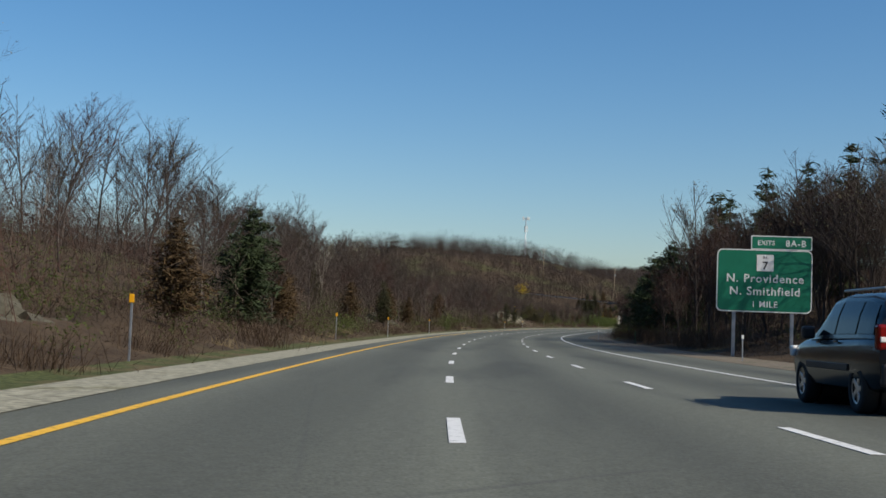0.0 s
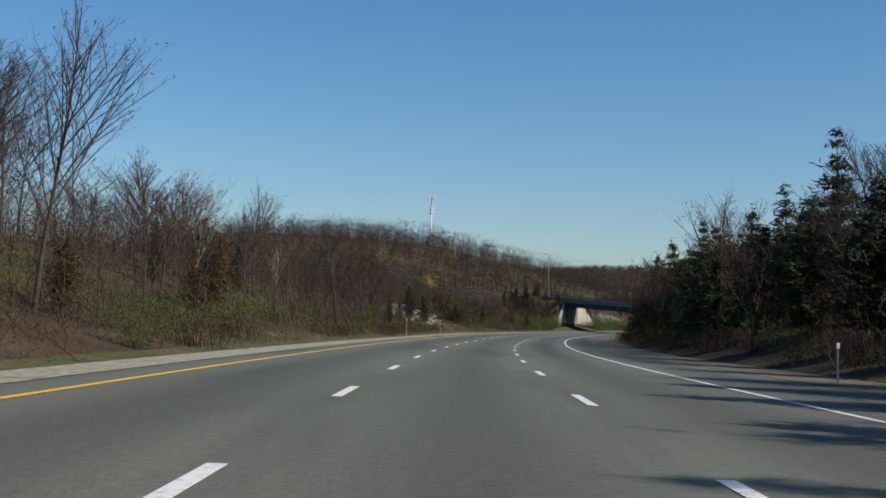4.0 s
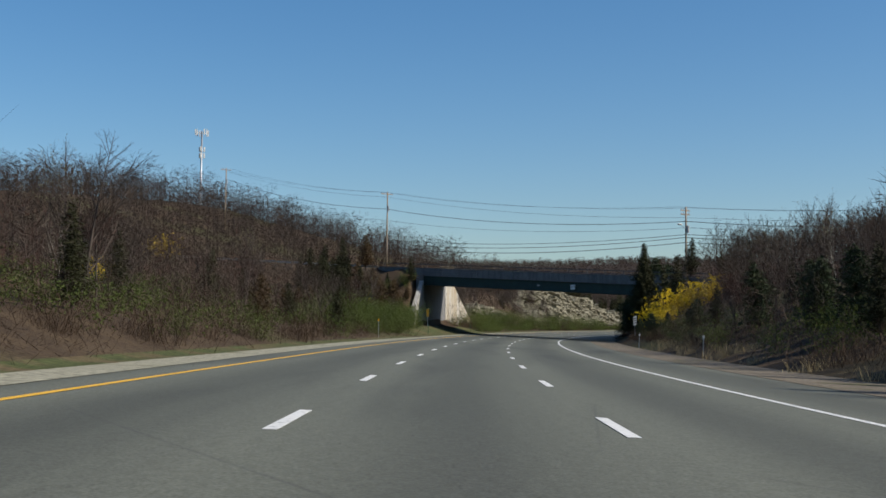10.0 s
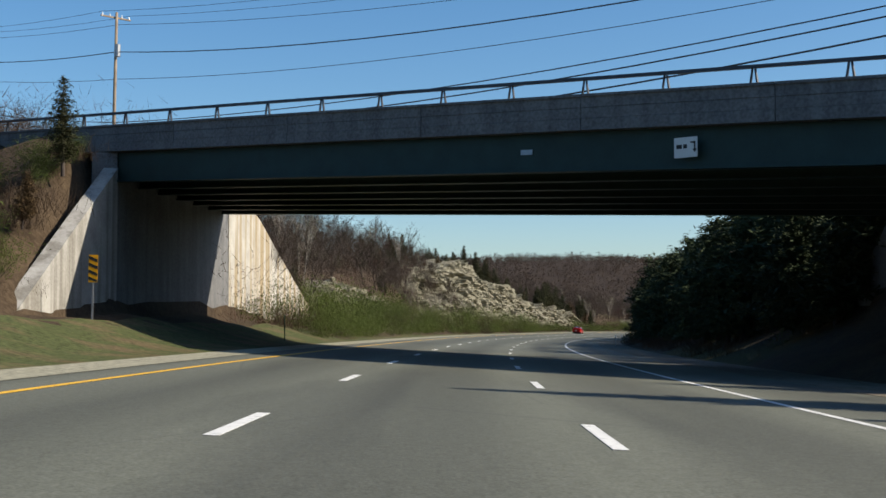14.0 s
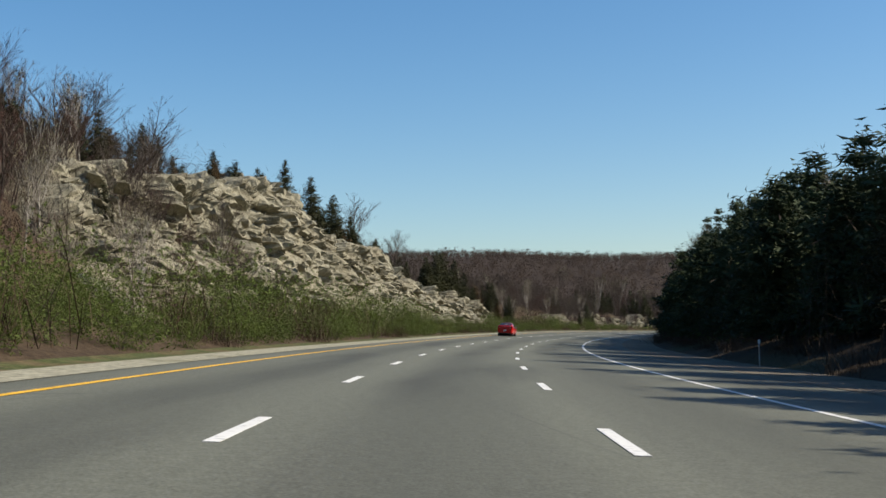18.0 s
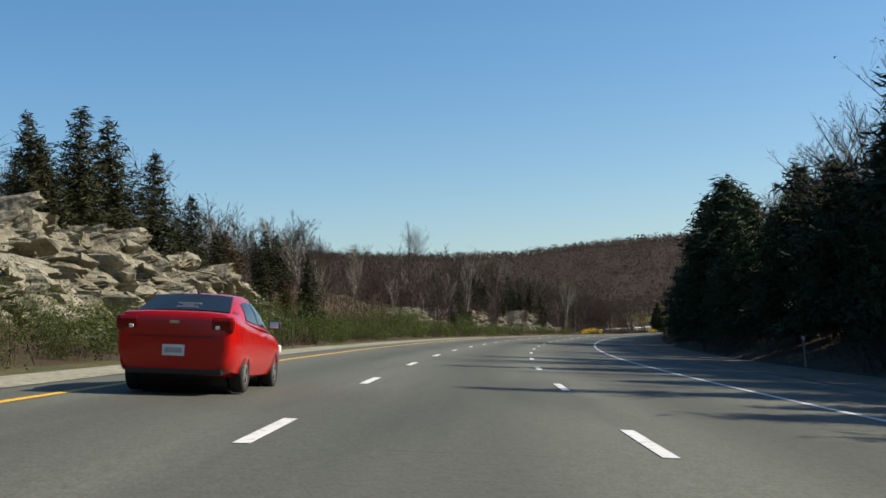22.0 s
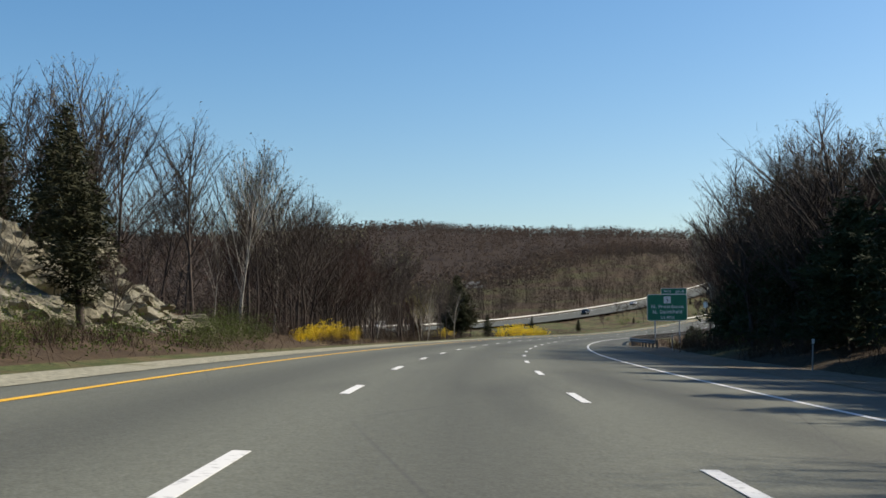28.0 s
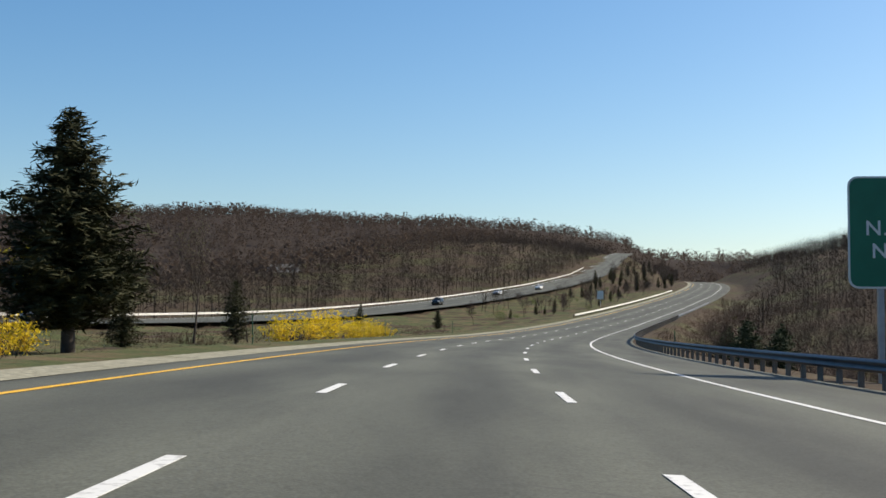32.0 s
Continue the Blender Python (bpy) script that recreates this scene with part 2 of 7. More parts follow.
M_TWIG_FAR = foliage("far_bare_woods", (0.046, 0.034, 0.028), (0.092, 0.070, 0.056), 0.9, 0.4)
M_BUD = foliage("pale_spring_buds", (0.154, 0.147, 0.070), (0.252, 0.238, 0.140), 0.7, 0.2)
M_PINE = foliage("pine_needles", (0.019, 0.030, 0.012), (0.043, 0.059, 0.025))
M_LOW_PINE = foliage("low_pine_needles", (0.030, 0.033, 0.010), (0.069, 0.063, 0.021))
M_CEDAR = foliage("cedar_foliage", (0.017, 0.021, 0.008), (0.042, 0.041, 0.017))
M_CEDAR_RED = foliage("rusty_cedar_foliage", (0.042, 0.029, 0.013), (0.088, 0.054, 0.024))
M_SHRUB = foliage("new_green_shrub_leaves", (0.048, 0.072, 0.015), (0.108, 0.136, 0.034), 0.7, 0.3)
M_BRUSH = foliage("dry_brown_brush", (0.027, 0.017, 0.011), (0.069, 0.045, 0.027))
M_FORSYTHIA = foliage("forsythia_blossom", (0.590, 0.410, 0.012), (0.754, 0.574, 0.041), 0.7, 0.3)
M_WILLOW = foliage("willow_catkins", (0.285, 0.255, 0.022), (0.450, 0.390, 0.053), 0.7, 0.3)
M_GRASS_BLADE = foliage("grass_blades", (0.075, 0.098, 0.026), (0.165, 0.165, 0.064), 0.8, 0.2)
M_STRAW = foliage("dry_straw", (0.225, 0.173, 0.090), (0.390, 0.315, 0.180), 0.8, 0.2)
M_FARGROUND = verge_material("far_forest_floor", (0.042, 0.032, 0.027), (0.039, 0.032, 0.024), 0.4)

# ---- the road's line: curve, rise and cross fall every 60 m from 40 m behind the start ----
STEP = 60.0
K = [0.732, 0.752, 0.73, 0.72, 0.822, 0.612, 0.645, 0.762, 0.935, 0.748, 0.86, 1.291, 1.102, 1.172, 1.106, 1.085, 1.33, 1.055, 1.128, 1.3, 1.064, 0.625, 0.2, -0.146, -0.376, -0.478, -0.462, -0.348, -0.162, 0.071, 0.2, 0.2, 0.2, 0.2]
SL = [0.0038, -0.0013, 0.0025, 0.0043, 0.0054, 0.0094, 0.0063, 0.0099, 0.0105, 0.0098, 0.0114, 0.0111, 0.0132, 0.0128, 0.0111, 0.009, 0.0048, 0.0066, 0.0075, 0.009, 0.0269, 0.0475, 0.0599, 0.0648, 0.0653, 0.0631, 0.0593, 0.055, 0.0509, 0.0474, 0.0448, 0.043, 0.0417, 0.0405]
BK = [-0.017, -0.007, 0.001, 0.01, 0.023, 0.031, 0.03, 0.032, 0.029, 0.039, 0.049, 0.054, 0.063, 0.07, 0.066, 0.044, 0.034, 0.03] + [0.03] * 16
S_GRID = np.arange(-40.0, 1941.0, 2.0)
_kn = -40.0 + STEP * np.arange(len(K))


def _sum_from_zero(a):
    c = np.concatenate([[0.0], np.cumsum(a[1:] + a[:-1])])
    return c - c[20]


R_SLOPE, R_BANK = np.interp(S_GRID, _kn, SL), np.interp(S_GRID, _kn, BK)
R_TURN = _sum_from_zero(np.interp(S_GRID, _kn, K) * 1e-3)
R_X, R_Y, R_Z = _sum_from_zero(np.sin(R_TURN)), _sum_from_zero(np.cos(R_TURN)), _sum_from_zero(R_SLOPE)


def road_np(s, lat, up=0.0):
    """World places of points at s along the lane's middle, lat to its right, up above the carriageway's plane."""
    s, lat = np.asarray(s, float), np.asarray(lat, float)
    th, x, y, z = (np.interp(s, S_GRID, a) for a in (R_TURN, R_X, R_Y, R_Z))
    b = np.interp(s, S_GRID, R_BANK)
    return np.stack(np.broadcast_arrays(x + lat * np.cos(th), y - lat * np.sin(th), z - b * np.clip(lat, -12, 12) + up), -1)


def on_road(s, lat, up=0.0):
    return Vector(road_np(s, lat, up).tolist())


def heading(s):
    return float(np.interp(s, S_GRID, R_TURN))


def side_pose(s, lat, up=0.0, turn=0.0, lean=0.0):
    """A pose on the road's line: y along the road, x to its right, z up. turn: degrees to the left."""
    p = on_road(s, lat, up)
    return pose(p.x, p.y, p.z, lean, 0, -math.degrees(heading(s)) + turn)


# heights of the ground beside the carriageway, at 14, 22, 45, 110 m to each side
LEFT_S = [-60, 0, 200, 250, 330, 400, 450, 520, 560, 640, 680, 710, 760, 800, 860, 900, 940, 1000, 1100, 1200, 1300, 1400, 1500, 1700, 2000]
LEFT_H = np.array([[1, 4, 8, 14], [1, 4, 8, 14], [1, 4, 8, 12], [1, 4, 7, 10], [1.5, 3.2, 4.8, 7.5], [1, 3, 4.5, 8], [1, 3.5, 6, 11], [1, 5, 8.5, 18], [1.5, 6, 11.5, 28],
                   [0.6, 8.6, 14, 34], [0.4, 10.6, 14.5, 31], [0.3, 7.0, 12.0, 24], [0.3, 4.4, 8.5, 18], [0.8, 5.0, 8.5, 14], [0.8, 4, 6, 9], [1.0, 4.6, 5.8, 7],
                   [0.6, 2.5, 3.6, 4.5], [-0.3, -0.3, 0.3, 1.5], [-0.5, -0.6, 0.4, 2], [-0.4, -0.8, 0.6, 2], [-0.3, -1, 1.0, 3], [0, -0.5, 1.9, 5], [0, 0, 3.7, 9], [0, 4, 11.6, 20], [0, 4, 20, 30]])
RIGHT_S = [-60, 60, 200, 330, 440, 480, 560, 800, 940, 975, 1010, 1040, 1150, 1300, 1500, 2000]
RIGHT_H = np.array([[0.4, 3, 8, 12], [0.2, 2, 7, 12], [0.5, 4, 8, 10], [0.4, 3, 7, 12], [0.8, 4.5, 8, 12], [0.8, 5, 8, 12], [0.5, 3, 6, 8], [0.5, 3, 6, 8],
                    [0.4, 2, 4, 6], [0.1, 0.5, 2, 3], [-1.0, -2.0, -1, -1], [-1.6, -3, -4, -4], [-1.6, -3.5, -4, 2], [-0.8, -1, 3, 16], [0.5, 4, 12, 26], [0.5, 4, 12, 26]])
LAT_STOPS = np.array([9.6, 14, 22, 45, 110, 170])


# the overpass: where its near parapet meets the inner wall, its direction over the road, and its rise
OV_X, OV_Y, OV_Z, OV_U, OV_N, OV_DROP, OV_W = 73.63, 485.34, 12.42, (0.565, -0.825), (0.825, 0.565), -0.058, 16.8


def overpass(along, across, up=0.0):
    """A place on the overpass: metres along it from the inner wall, metres beyond its near parapet, metres above its kerb."""
    return Vector((OV_X + OV_U[0] * along + OV_N[0] * across, OV_Y + OV_U[1] * along + OV_N[1] * across, OV_Z + OV_DROP * along + up))


def embankment(x, y):
    """Height of the overpass's earth ramps, both sides of the carriageway."""
    dx, dy = x - OV_X, y - OV_Y
    u, n = dx * OV_U[0] + dy * OV_U[1], dx * OV_N[0] + dy * OV_N[1]
    out = np.maximum(np.maximum(-n - 0.2, n - OV_W), 0)
    z = OV_Z + OV_DROP * np.clip(u, -90, 90) - 0.15 - out / 1.35
    return np.where(np.abs(u - 17) < 110, z, -50)


def rise(s, lat):
    """How far the ground stands above the carriageway's plane."""
    s, lat = np.broadcast_arrays(np.asarray(s, float), np.asarray(lat, float))
    out = np.zeros(s.shape)
    for sign, ss, hh in ((-1, LEFT_S, LEFT_H), (1, RIGHT_S, RIGHT_H)):
        d = lat * sign
        h = [np.zeros(s.shape) - 0.05] + [np.interp(s, ss, hh[:, i]) for i in range(4)]
        h.append(h[-1] * 1.15)
        e0 = 7.7 if sign < 0 else 11.5
        stops = [e0] + list(LAT_STOPS[1:])
        v = np.full(s.shape, -0.05)
        for i in range(5):
            f = np.clip((d - stops[i]) / (stops[i + 1] - stops[i]), 0, 1)
            f = f * f * (3 - 2 * f) if i == 0 else f
            v = np.where(d > stops[i], h[i] + (h[i + 1] - h[i]) * f, v)
        rough = 0.35 * np.sin(s * 0.31 + lat * 0.9) * np.sin(s * 0.17 - lat * 0.53) + 0.2 * np.sin(s * 0.83 + lat * 0.61)
        v = v + rough * np.clip((d - e0 - 2) / 8, 0, 1)
        out = np.where(d > 0, v, out)
    w = road_np(s, lat, 0.0)
    e = embankment(w[..., 0], w[..., 1]) - w[..., 2]
    hold = np.clip(np.where(lat < 0, (-lat - 14.95) / 0.5, (lat - 17.4) / 0.5), 0, 1)
    return np.where(hold > 0, np.maximum(out, e * hold + out * (1 - hold)), out)


def ground_at(s, lat):
    return on_road(s, lat, float(rise(s, lat)))


# ---- making meshes ----
def mesh_np(name, verts, faces, mats, index=None, smooth=False, uv=None):
    """A mesh from arrays of corners and of triangles or quads."""
    me = bpy.data.meshes.new(name)
    verts, faces = np.asarray(verts, np.float32), np.asarray(faces, np.int32)
    n, k = faces.shape
    me.vertices.add(len(verts))
    me.vertices.foreach_set("co", verts.ravel())
    me.loops.add(n * k)
    me.loops.foreach_set("vertex_index", faces.ravel())
    me.polygons.add(n)
    me.polygons.foreach_set("loop_start", np.arange(0, n * k, k, dtype=np.int32))
    for m in mats if isinstance(mats, (list, tuple)) else [mats]:
        me.materials.append(m)
    if index is not None:
        me.polygons.foreach_set("material_index", np.asarray(index, np.int32))
    me.polygons.foreach_set("use_smooth", np.full(n, smooth, bool))
    if uv is not None:
        layer = me.uv_layers.new(name="road")
        layer.data.foreach_set("uv", np.asarray(uv, np.float32)[faces.ravel()].ravel())
    me.update(calc_edges=True)
    me.validate()
    return me


def sheet(ns, nl):
    """Quads of a grid with ns rows of nl corners."""
    i = (np.arange(ns - 1)[:, None] * nl + np.arange(nl - 1)).ravel()
    return np.stack([i, i + 1, i + nl + 1, i + nl], 1)


def part(name, bm, mat, parent=None, label="", smooth=False):
    """Links a bmesh as one mesh object under a thing or a part."""
    me = bpy.data.meshes.new(name)
    bm.normal_update()
    bm.to_mesh(me)
    bm.free()
    if smooth:
        me.polygons.foreach_set("use_smooth", np.full(len(me.polygons), True))
    for m in mat if isinstance(mat, (list, tuple)) else [mat]:
        me.materials.append(m)
    ob = new(name, me)
    if parent is not None:
        ob.parent = parent
    if label:
        ob["label"] = label
    return ob


def part_mesh(name, me, parent=None, label=""):
    ob = new(name, me)
    if parent is not None:
        ob.parent = parent
    if label:
        ob["label"] = label
    return ob


def box(bm, cx, cy, cz, sx, sy, sz, bevel=0.0, m=None):
    r = bmesh.ops.create_cube(bm, size=1.0, matrix=(m or Matrix()) @ Matrix.Translation((cx, cy, cz)) @ Matrix.Diagonal((sx, sy, sz, 1)))
    if bevel:
        es = list({e for v in r["verts"] for e in v.link_edges})
        bmesh.ops.bevel(bm, geom=es, offset=bevel, segments=2, affect="EDGES", profile=0.5)
    return bm


def tube(bm, a, b, r0, r1, sides=8, caps=True):
    a, b = Vector(a), Vector(b)
    d = b - a
    q = d.to_track_quat("Z", "Y").to_matrix().to_4x4()
    bmesh.ops.create_cone(bm, cap_ends=caps, segments=sides, radius1=r0, radius2=r1, depth=d.length, matrix=Matrix.Translation((a + b) / 2) @ q)
    return bm


def empty(name, m, label="", category="", group="", kind=""):
    ob = new(name)
    ob.matrix_basis = m
    return tagged(ob, label, category, group, kind)


# ---- carriageway, verges, ground ----
def strip(name, mat, s0, s1, lats, lift, label, category, ds=2.0, uv=True):
    s = np.arange(s0, s1 + 0.01, ds)
    S, L = np.meshgrid(s, np.asarray(lats, float), indexing="ij")
    v = road_np(S, L, lift).reshape(-1, 3)
    me = mesh_np(name, v, sheet(len(s), len(lats)), mat, uv=np.stack([S.ravel(), L.ravel()], 1), smooth=True)
    return tagged(new(name, me), label, category, kind="structure")


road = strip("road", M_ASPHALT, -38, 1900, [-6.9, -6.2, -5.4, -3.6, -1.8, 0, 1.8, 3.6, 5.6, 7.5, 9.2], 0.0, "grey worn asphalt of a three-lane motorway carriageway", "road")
strip("gravel_verge", M_GRAVEL, -38, 1900, [-7.75, -7.5, -7.1, -6.8, -6.45], 0.012, "pale gravel and sand strip beside the inner shoulder", "verge")
strip("earth_verge", M_VERGE, -38, 985, [8.9, 9.8, 10.9, 12.4], 0.012, "brown earth and gravel strip beside the outer shoulder", "verge")

LATS = np.concatenate([-np.array([170, 140, 120, 105, 90, 75, 62, 52, 45, 39, 34, 30, 27, 24.5, 22, 20, 18, 16.5, 15.2, 14.3, 13.45, 12.9, 12, 11, 10, 9.2, 8.4, 7.8, 7.2]), [0],
                       np.array([8.6, 10, 11.2, 12, 13, 14, 15.0, 15.6, 16.5, 18, 20, 22, 24.5, 27, 30, 34, 39, 45, 52, 62, 75, 90, 105, 120, 140, 170])])
_s = np.arange(-38, 1901, 3.0)
_S, _L = np.meshgrid(_s, LATS, indexing="ij")
_up = np.where((_L > -7.7) & (_L < 8.7), -0.12, rise(_S, _L))
_v = road_np(_S, _L, _up).reshape(-1, 3)
ground = tagged(new("ground", mesh_np("ground", _v, sheet(len(_s), len(LATS)), M_GROUND, smooth=True)),
                "rolling roadside ground covered with brown leaf litter and patchy grass", "ground", kind="structure")


def lane_dash(s, lat):
    d = np.array([[s, lat - 0.075], [s, lat + 0.075], [s + 1.5, lat - 0.075], [s + 1.5, lat + 0.075], [s + 3.05, lat - 0.075], [s + 3.05, lat + 0.075]])
    lo, hi = road_np(d[:, 0], d[:, 1], 0.004), road_np(d[:, 0], d[:, 1], 0.008)
    return np.concatenate([lo, hi]), np.array([[6, 7, 9, 8], [8, 9, 11, 10], [0, 6, 8, 2], [2, 8, 10, 4], [1, 3, 9, 7], [3, 5, 11, 9], [0, 1, 7, 6], [4, 10, 11, 5]])


def edge_line(name, lat, mat, label):
    s = np.arange(-38, 1900, 3.0)
    S, L = np.meshgrid(s, np.array([lat - 0.075, lat + 0.075]), indexing="ij")
    v = road_np(S, L, 0.007).reshape(-1, 3)
    tagged(new(name, mesh_np(name, v, sheet(len(s), 2), mat)), label, "road marking", kind="structure")


edge_line("yellow_edge_line", -5.44, M_YELLOW, "solid yellow edge line painted along the inner shoulder")
edge_line("white_edge_line", 5.65, M_WHITE, "solid white edge line painted along the outer shoulder")

# ---- plants ----
def grow(rng, height, trunk_r, levels, spread, crown_from, up_bias, twig_w, counts):
    """A leafless broad-leaved tree. Returns corners and triangles of the wood, and of the twigs."""
    wv, wf, tv, tf = [], [], [], []

    def limb(a, b, r0, r1, sides):
        d = (b - a)
        x = d.orthogonal().normalized()
        y = d.cross(x).normalized()
        n = len(wv)
        for p, r in ((a, r0), (b, r1)):
            for i in range(sides):
                an = 2 * math.pi * i / sides
                wv.append(p + x * (r * math.cos(an)) + y * (r * math.sin(an)))
        for i in range(sides):
            j = (i + 1) % sides
            wf.append((n + i, n + j, n + sides + j))
            wf.append((n + i, n + sides + j, n + sides + i))

    def twig(a, b, w):
        d = b - a
        x = Vector((rng.uniform(-1, 1), rng.uniform(-1, 1), rng.uniform(-1, 1))).cross(d)
        if x.length < 1e-5:
            return
        x = x.normalized() * w
        n = len(tv)
        tv.extend((a + x, a - x, b))
        tf.append((n, n + 1, n + 2))

    def branch(a, d, length, r, level):
        if level >= levels:
            b = a + d * length
            twig(a, b, twig_w)
            for _ in range(counts[-1]):
                f = rng.uniform(0.2, 0.9)
                dd = (d + Vector((rng.gauss(0, 0.5), rng.gauss(0, 0.5), rng.gauss(0.12, 0.4)))).normalized()
                twig(a.lerp(b, f), a.lerp(b, f) + dd * length * rng.uniform(0.35, 0.7), twig_w * 0.75)
            return
        segs = (3, 2, 1)[level]
        p, dirn, rr = a, d, r
        pts = [p]
        for i in range(segs):
            dirn = (dirn + Vector((rng.gauss(0, 0.09), rng.gauss(0, 0.09), rng.gauss(up_bias, 0.07)))).normalized()
            q = p + dirn * length / segs
            r2 = rr * (0.74 if level else 0.70)
            limb(p, q, rr, r2, 6 if level == 0 else 4 if level == 1 else 3)
            p, rr = q, r2
            pts.append(p)
        n = counts[level]
        for i in range(n):
            f = (crown_from + (1 - crown_from) * (i + rng.random()) / n) if level == 0 else 0.2 + 0.8 * (i + rng.random()) / n
            k = min(segs - 1, int(f * segs))
            base = pts[k].lerp(pts[k + 1], f * segs - k)
            an = rng.uniform(0, 2 * math.pi)
            out = Vector((math.cos(an), math.sin(an), 0))
            along = (pts[k + 1] - pts[k]).normalized()
            dd = (along * (1 - spread) + out * spread + Vector((0, 0, up_bias + 0.18))).normalized()
            branch(base, dd, length * (0.22 + 0.34 * math.sin(math.pi * min(1, 0.2 + 0.8 * f)) if level == 0 else 0.58) * rng.uniform(0.7, 1.1), max(rr * 0.9, r * 0.42 * (1.1 - 0.6 * f)), level + 1)
        branch(pts[-1], dirn, length * (0.30 if level == 0 else 0.4), rr, level + 1)

    branch(Vector((0, 0, -0.4)), Vector((rng.gauss(0, 0.05), rng.gauss(0, 0.05), 1)).normalized(), height * 0.78, trunk_r, 0)
    w, t = np.array(wv), np.array(tv)
    k = height / max(w[:, 2].max(), t[:, 2].max())
    return (w * k, np.array(wf)), (t * k, np.array(tf))


def leaves(rng, pts, size, n_each, flat=0.4, spread=1.0, slim=0.7):
    """Small leaf blades scattered round points."""
    pts = np.asarray(pts)
    r = np.random.RandomState(rng.randint(0, 10 ** 6))
    c = np.repeat(pts, n_each, 0) + r.normal(0, 1, (len(pts) * n_each, 3)) * size * spread * np.array([1, 1, 0.8])
    a = r.normal(0, 1, c.shape)
    a[:, 2] *= flat
    a /= np.linalg.norm(a, axis=1, keepdims=True)
    b = np.cross(a, r.normal(0, 1, c.shape))
    b /= np.linalg.norm(b, axis=1, keepdims=True)
    s = size * r.uniform(0.6, 1.4, (len(c), 1))
    v = np.stack([c - a * s, c + b * s * slim + a * s * 0.1, c + a * s], 1).reshape(-1, 3)
    return v, np.arange(len(c) * 3).reshape(-1, 3)


def join_arrays(parts):
    vs, fs, n = [], [], 0
    for v, f in parts:
        vs.append(v)
        fs.append(f + n)
        n += len(v)
    return np.concatenate(vs), np.concatenate(fs)


def conifer(rng, height, radius, layers, droop, shape, blade, ragged, each=4):
    """Trunk and needle crown of a pine or cedar, whorl by whorl."""
    wv, wf = [], []
    for i in range(6):
        an = 2 * math.pi * i / 6
        for z, r in ((-0.3, 0.022 * height), (height * 0.98, 0.01)):
            wv.append((r * math.cos(an), r * math.sin(an), z))
    for i in range(6):
        j = (i + 1) % 6
        wf += [(2 * i, 2 * j, 2 * j + 1), (2 * i, 2 * j + 1, 2 * i + 1)]
    pts = []
    for li in range(layers):
        f = (li + rng.random()) / layers
        z = height * (0.10 + 0.88 * f)
        rad = radius * shape(f) * rng.uniform(1 - ragged, 1 + ragged)
        n = max(3, int(7 * rad / radius + 3))
        a0 = rng.uniform(0, 6.28)
        for k in range(n):
            an = a0 + 6.283 * k / n + rng.uniform(-0.3, 0.3)
            r2 = rad * rng.uniform(0.65, 1.1)
            steps = max(2, int(r2 / blade / 1.1))
            for q in range(steps):
                g = (q + 0.6) / steps
                pts.append((r2 * g * math.cos(an), r2 * g * math.sin(an), z + droop * r2 * g * (1 - 0.4 * g) + rng.gauss(0, 0.06)))
    pts.append((0, 0, height))
    lv = leaves(rng, pts, blade * 1.1, each, 0.5, 0.62, 0.34)
    return (np.array(wv), np.array(wf)), lv


def bush(rng, width, height, n, blade, stems=9, each=4):
    """A rounded, uneven shrub: arching stems and leaf blades."""
    pts, tv, tf = [], [], []
    for i in range(stems):
        an, out = rng.uniform(0, 6.283), rng.uniform(0.2, 1.0) ** 0.7
        tip = Vector((math.cos(an) * out * width / 2, math.sin(an) * out * width / 2, height * (1.08 - 0.5 * out * out) * rng.uniform(0.75, 1.05)))
        k = len(tv)
        tv += [(-0.012, 0, -0.2), (0.012, 0, -0.2), tuple(tip)]
        tf.append((k, k + 1, k + 2))
        for _ in range(n):
            g = rng.uniform(0.03, 1.0)
            pts.append((tip.x * g + rng.gauss(0, 0.12 * width), tip.y * g + rng.gauss(0, 0.12 * width), max(0.05, tip.z * g ** 0.7 + rng.gauss(0, 0.09 * height))))
    return (np.array(tv), np.array(tf)), leaves(rng, pts, blade, each, 0.8, 0.7)


def brush_clump(rng, width, height, n, w):
    """Dry stems and canes, fanning out."""
    v, f = [], []
    for i in range(n):
        x, y = rng.gauss(0, width * 0.28), rng.gauss(0, width * 0.28)
        d = Vector((rng.gauss(0, 0.45), rng.gauss(0, 0.45), 1)) * height * rng.uniform(0.35, 1.0)
        s = Vector((rng.uniform(-1, 1), rng.uniform(-1, 1), 0)).normalized() * w
        k = len(v)
        m = Vector((x, y, 0)) + d * 0.6
        e = Vector((x, y, 0)) + d + Vector((rng.gauss(0, 0.2), rng.gauss(0, 0.2), -0.1)) * height * 0.4
        v += [Vector((x, y, -0.1)) + s, Vector((x, y, -0.1)) - s, m + s * 0.8, m - s * 0.8, e]
        f += [(k, k + 1, k + 3), (k, k + 3, k + 2), (k + 2, k + 3, k + 4)]
    return np.array([tuple(p) for p in v]), np.array(f)


rng = random.Random(7)
PLANTS = {}


def add_plant(kind, name, wood, wood_mat, crown, crown_mat, label, category="tree"):
    """Keeps the meshes of one kind of plant; the height is 1 kind's own metres."""
    crowns = crown if isinstance(crown, list) else [(crown, crown_mat)]
    PLANTS.setdefault(kind, []).append(dict(
        name=name, wood=mesh_np("trunk", wood[0], wood[1], wood_mat, smooth=True) if wood else None,
        crowns=[(mesh_np("crown", c[0], c[1], m)) for c, m in crowns], label=label, category=category, raw=(wood, crowns)))


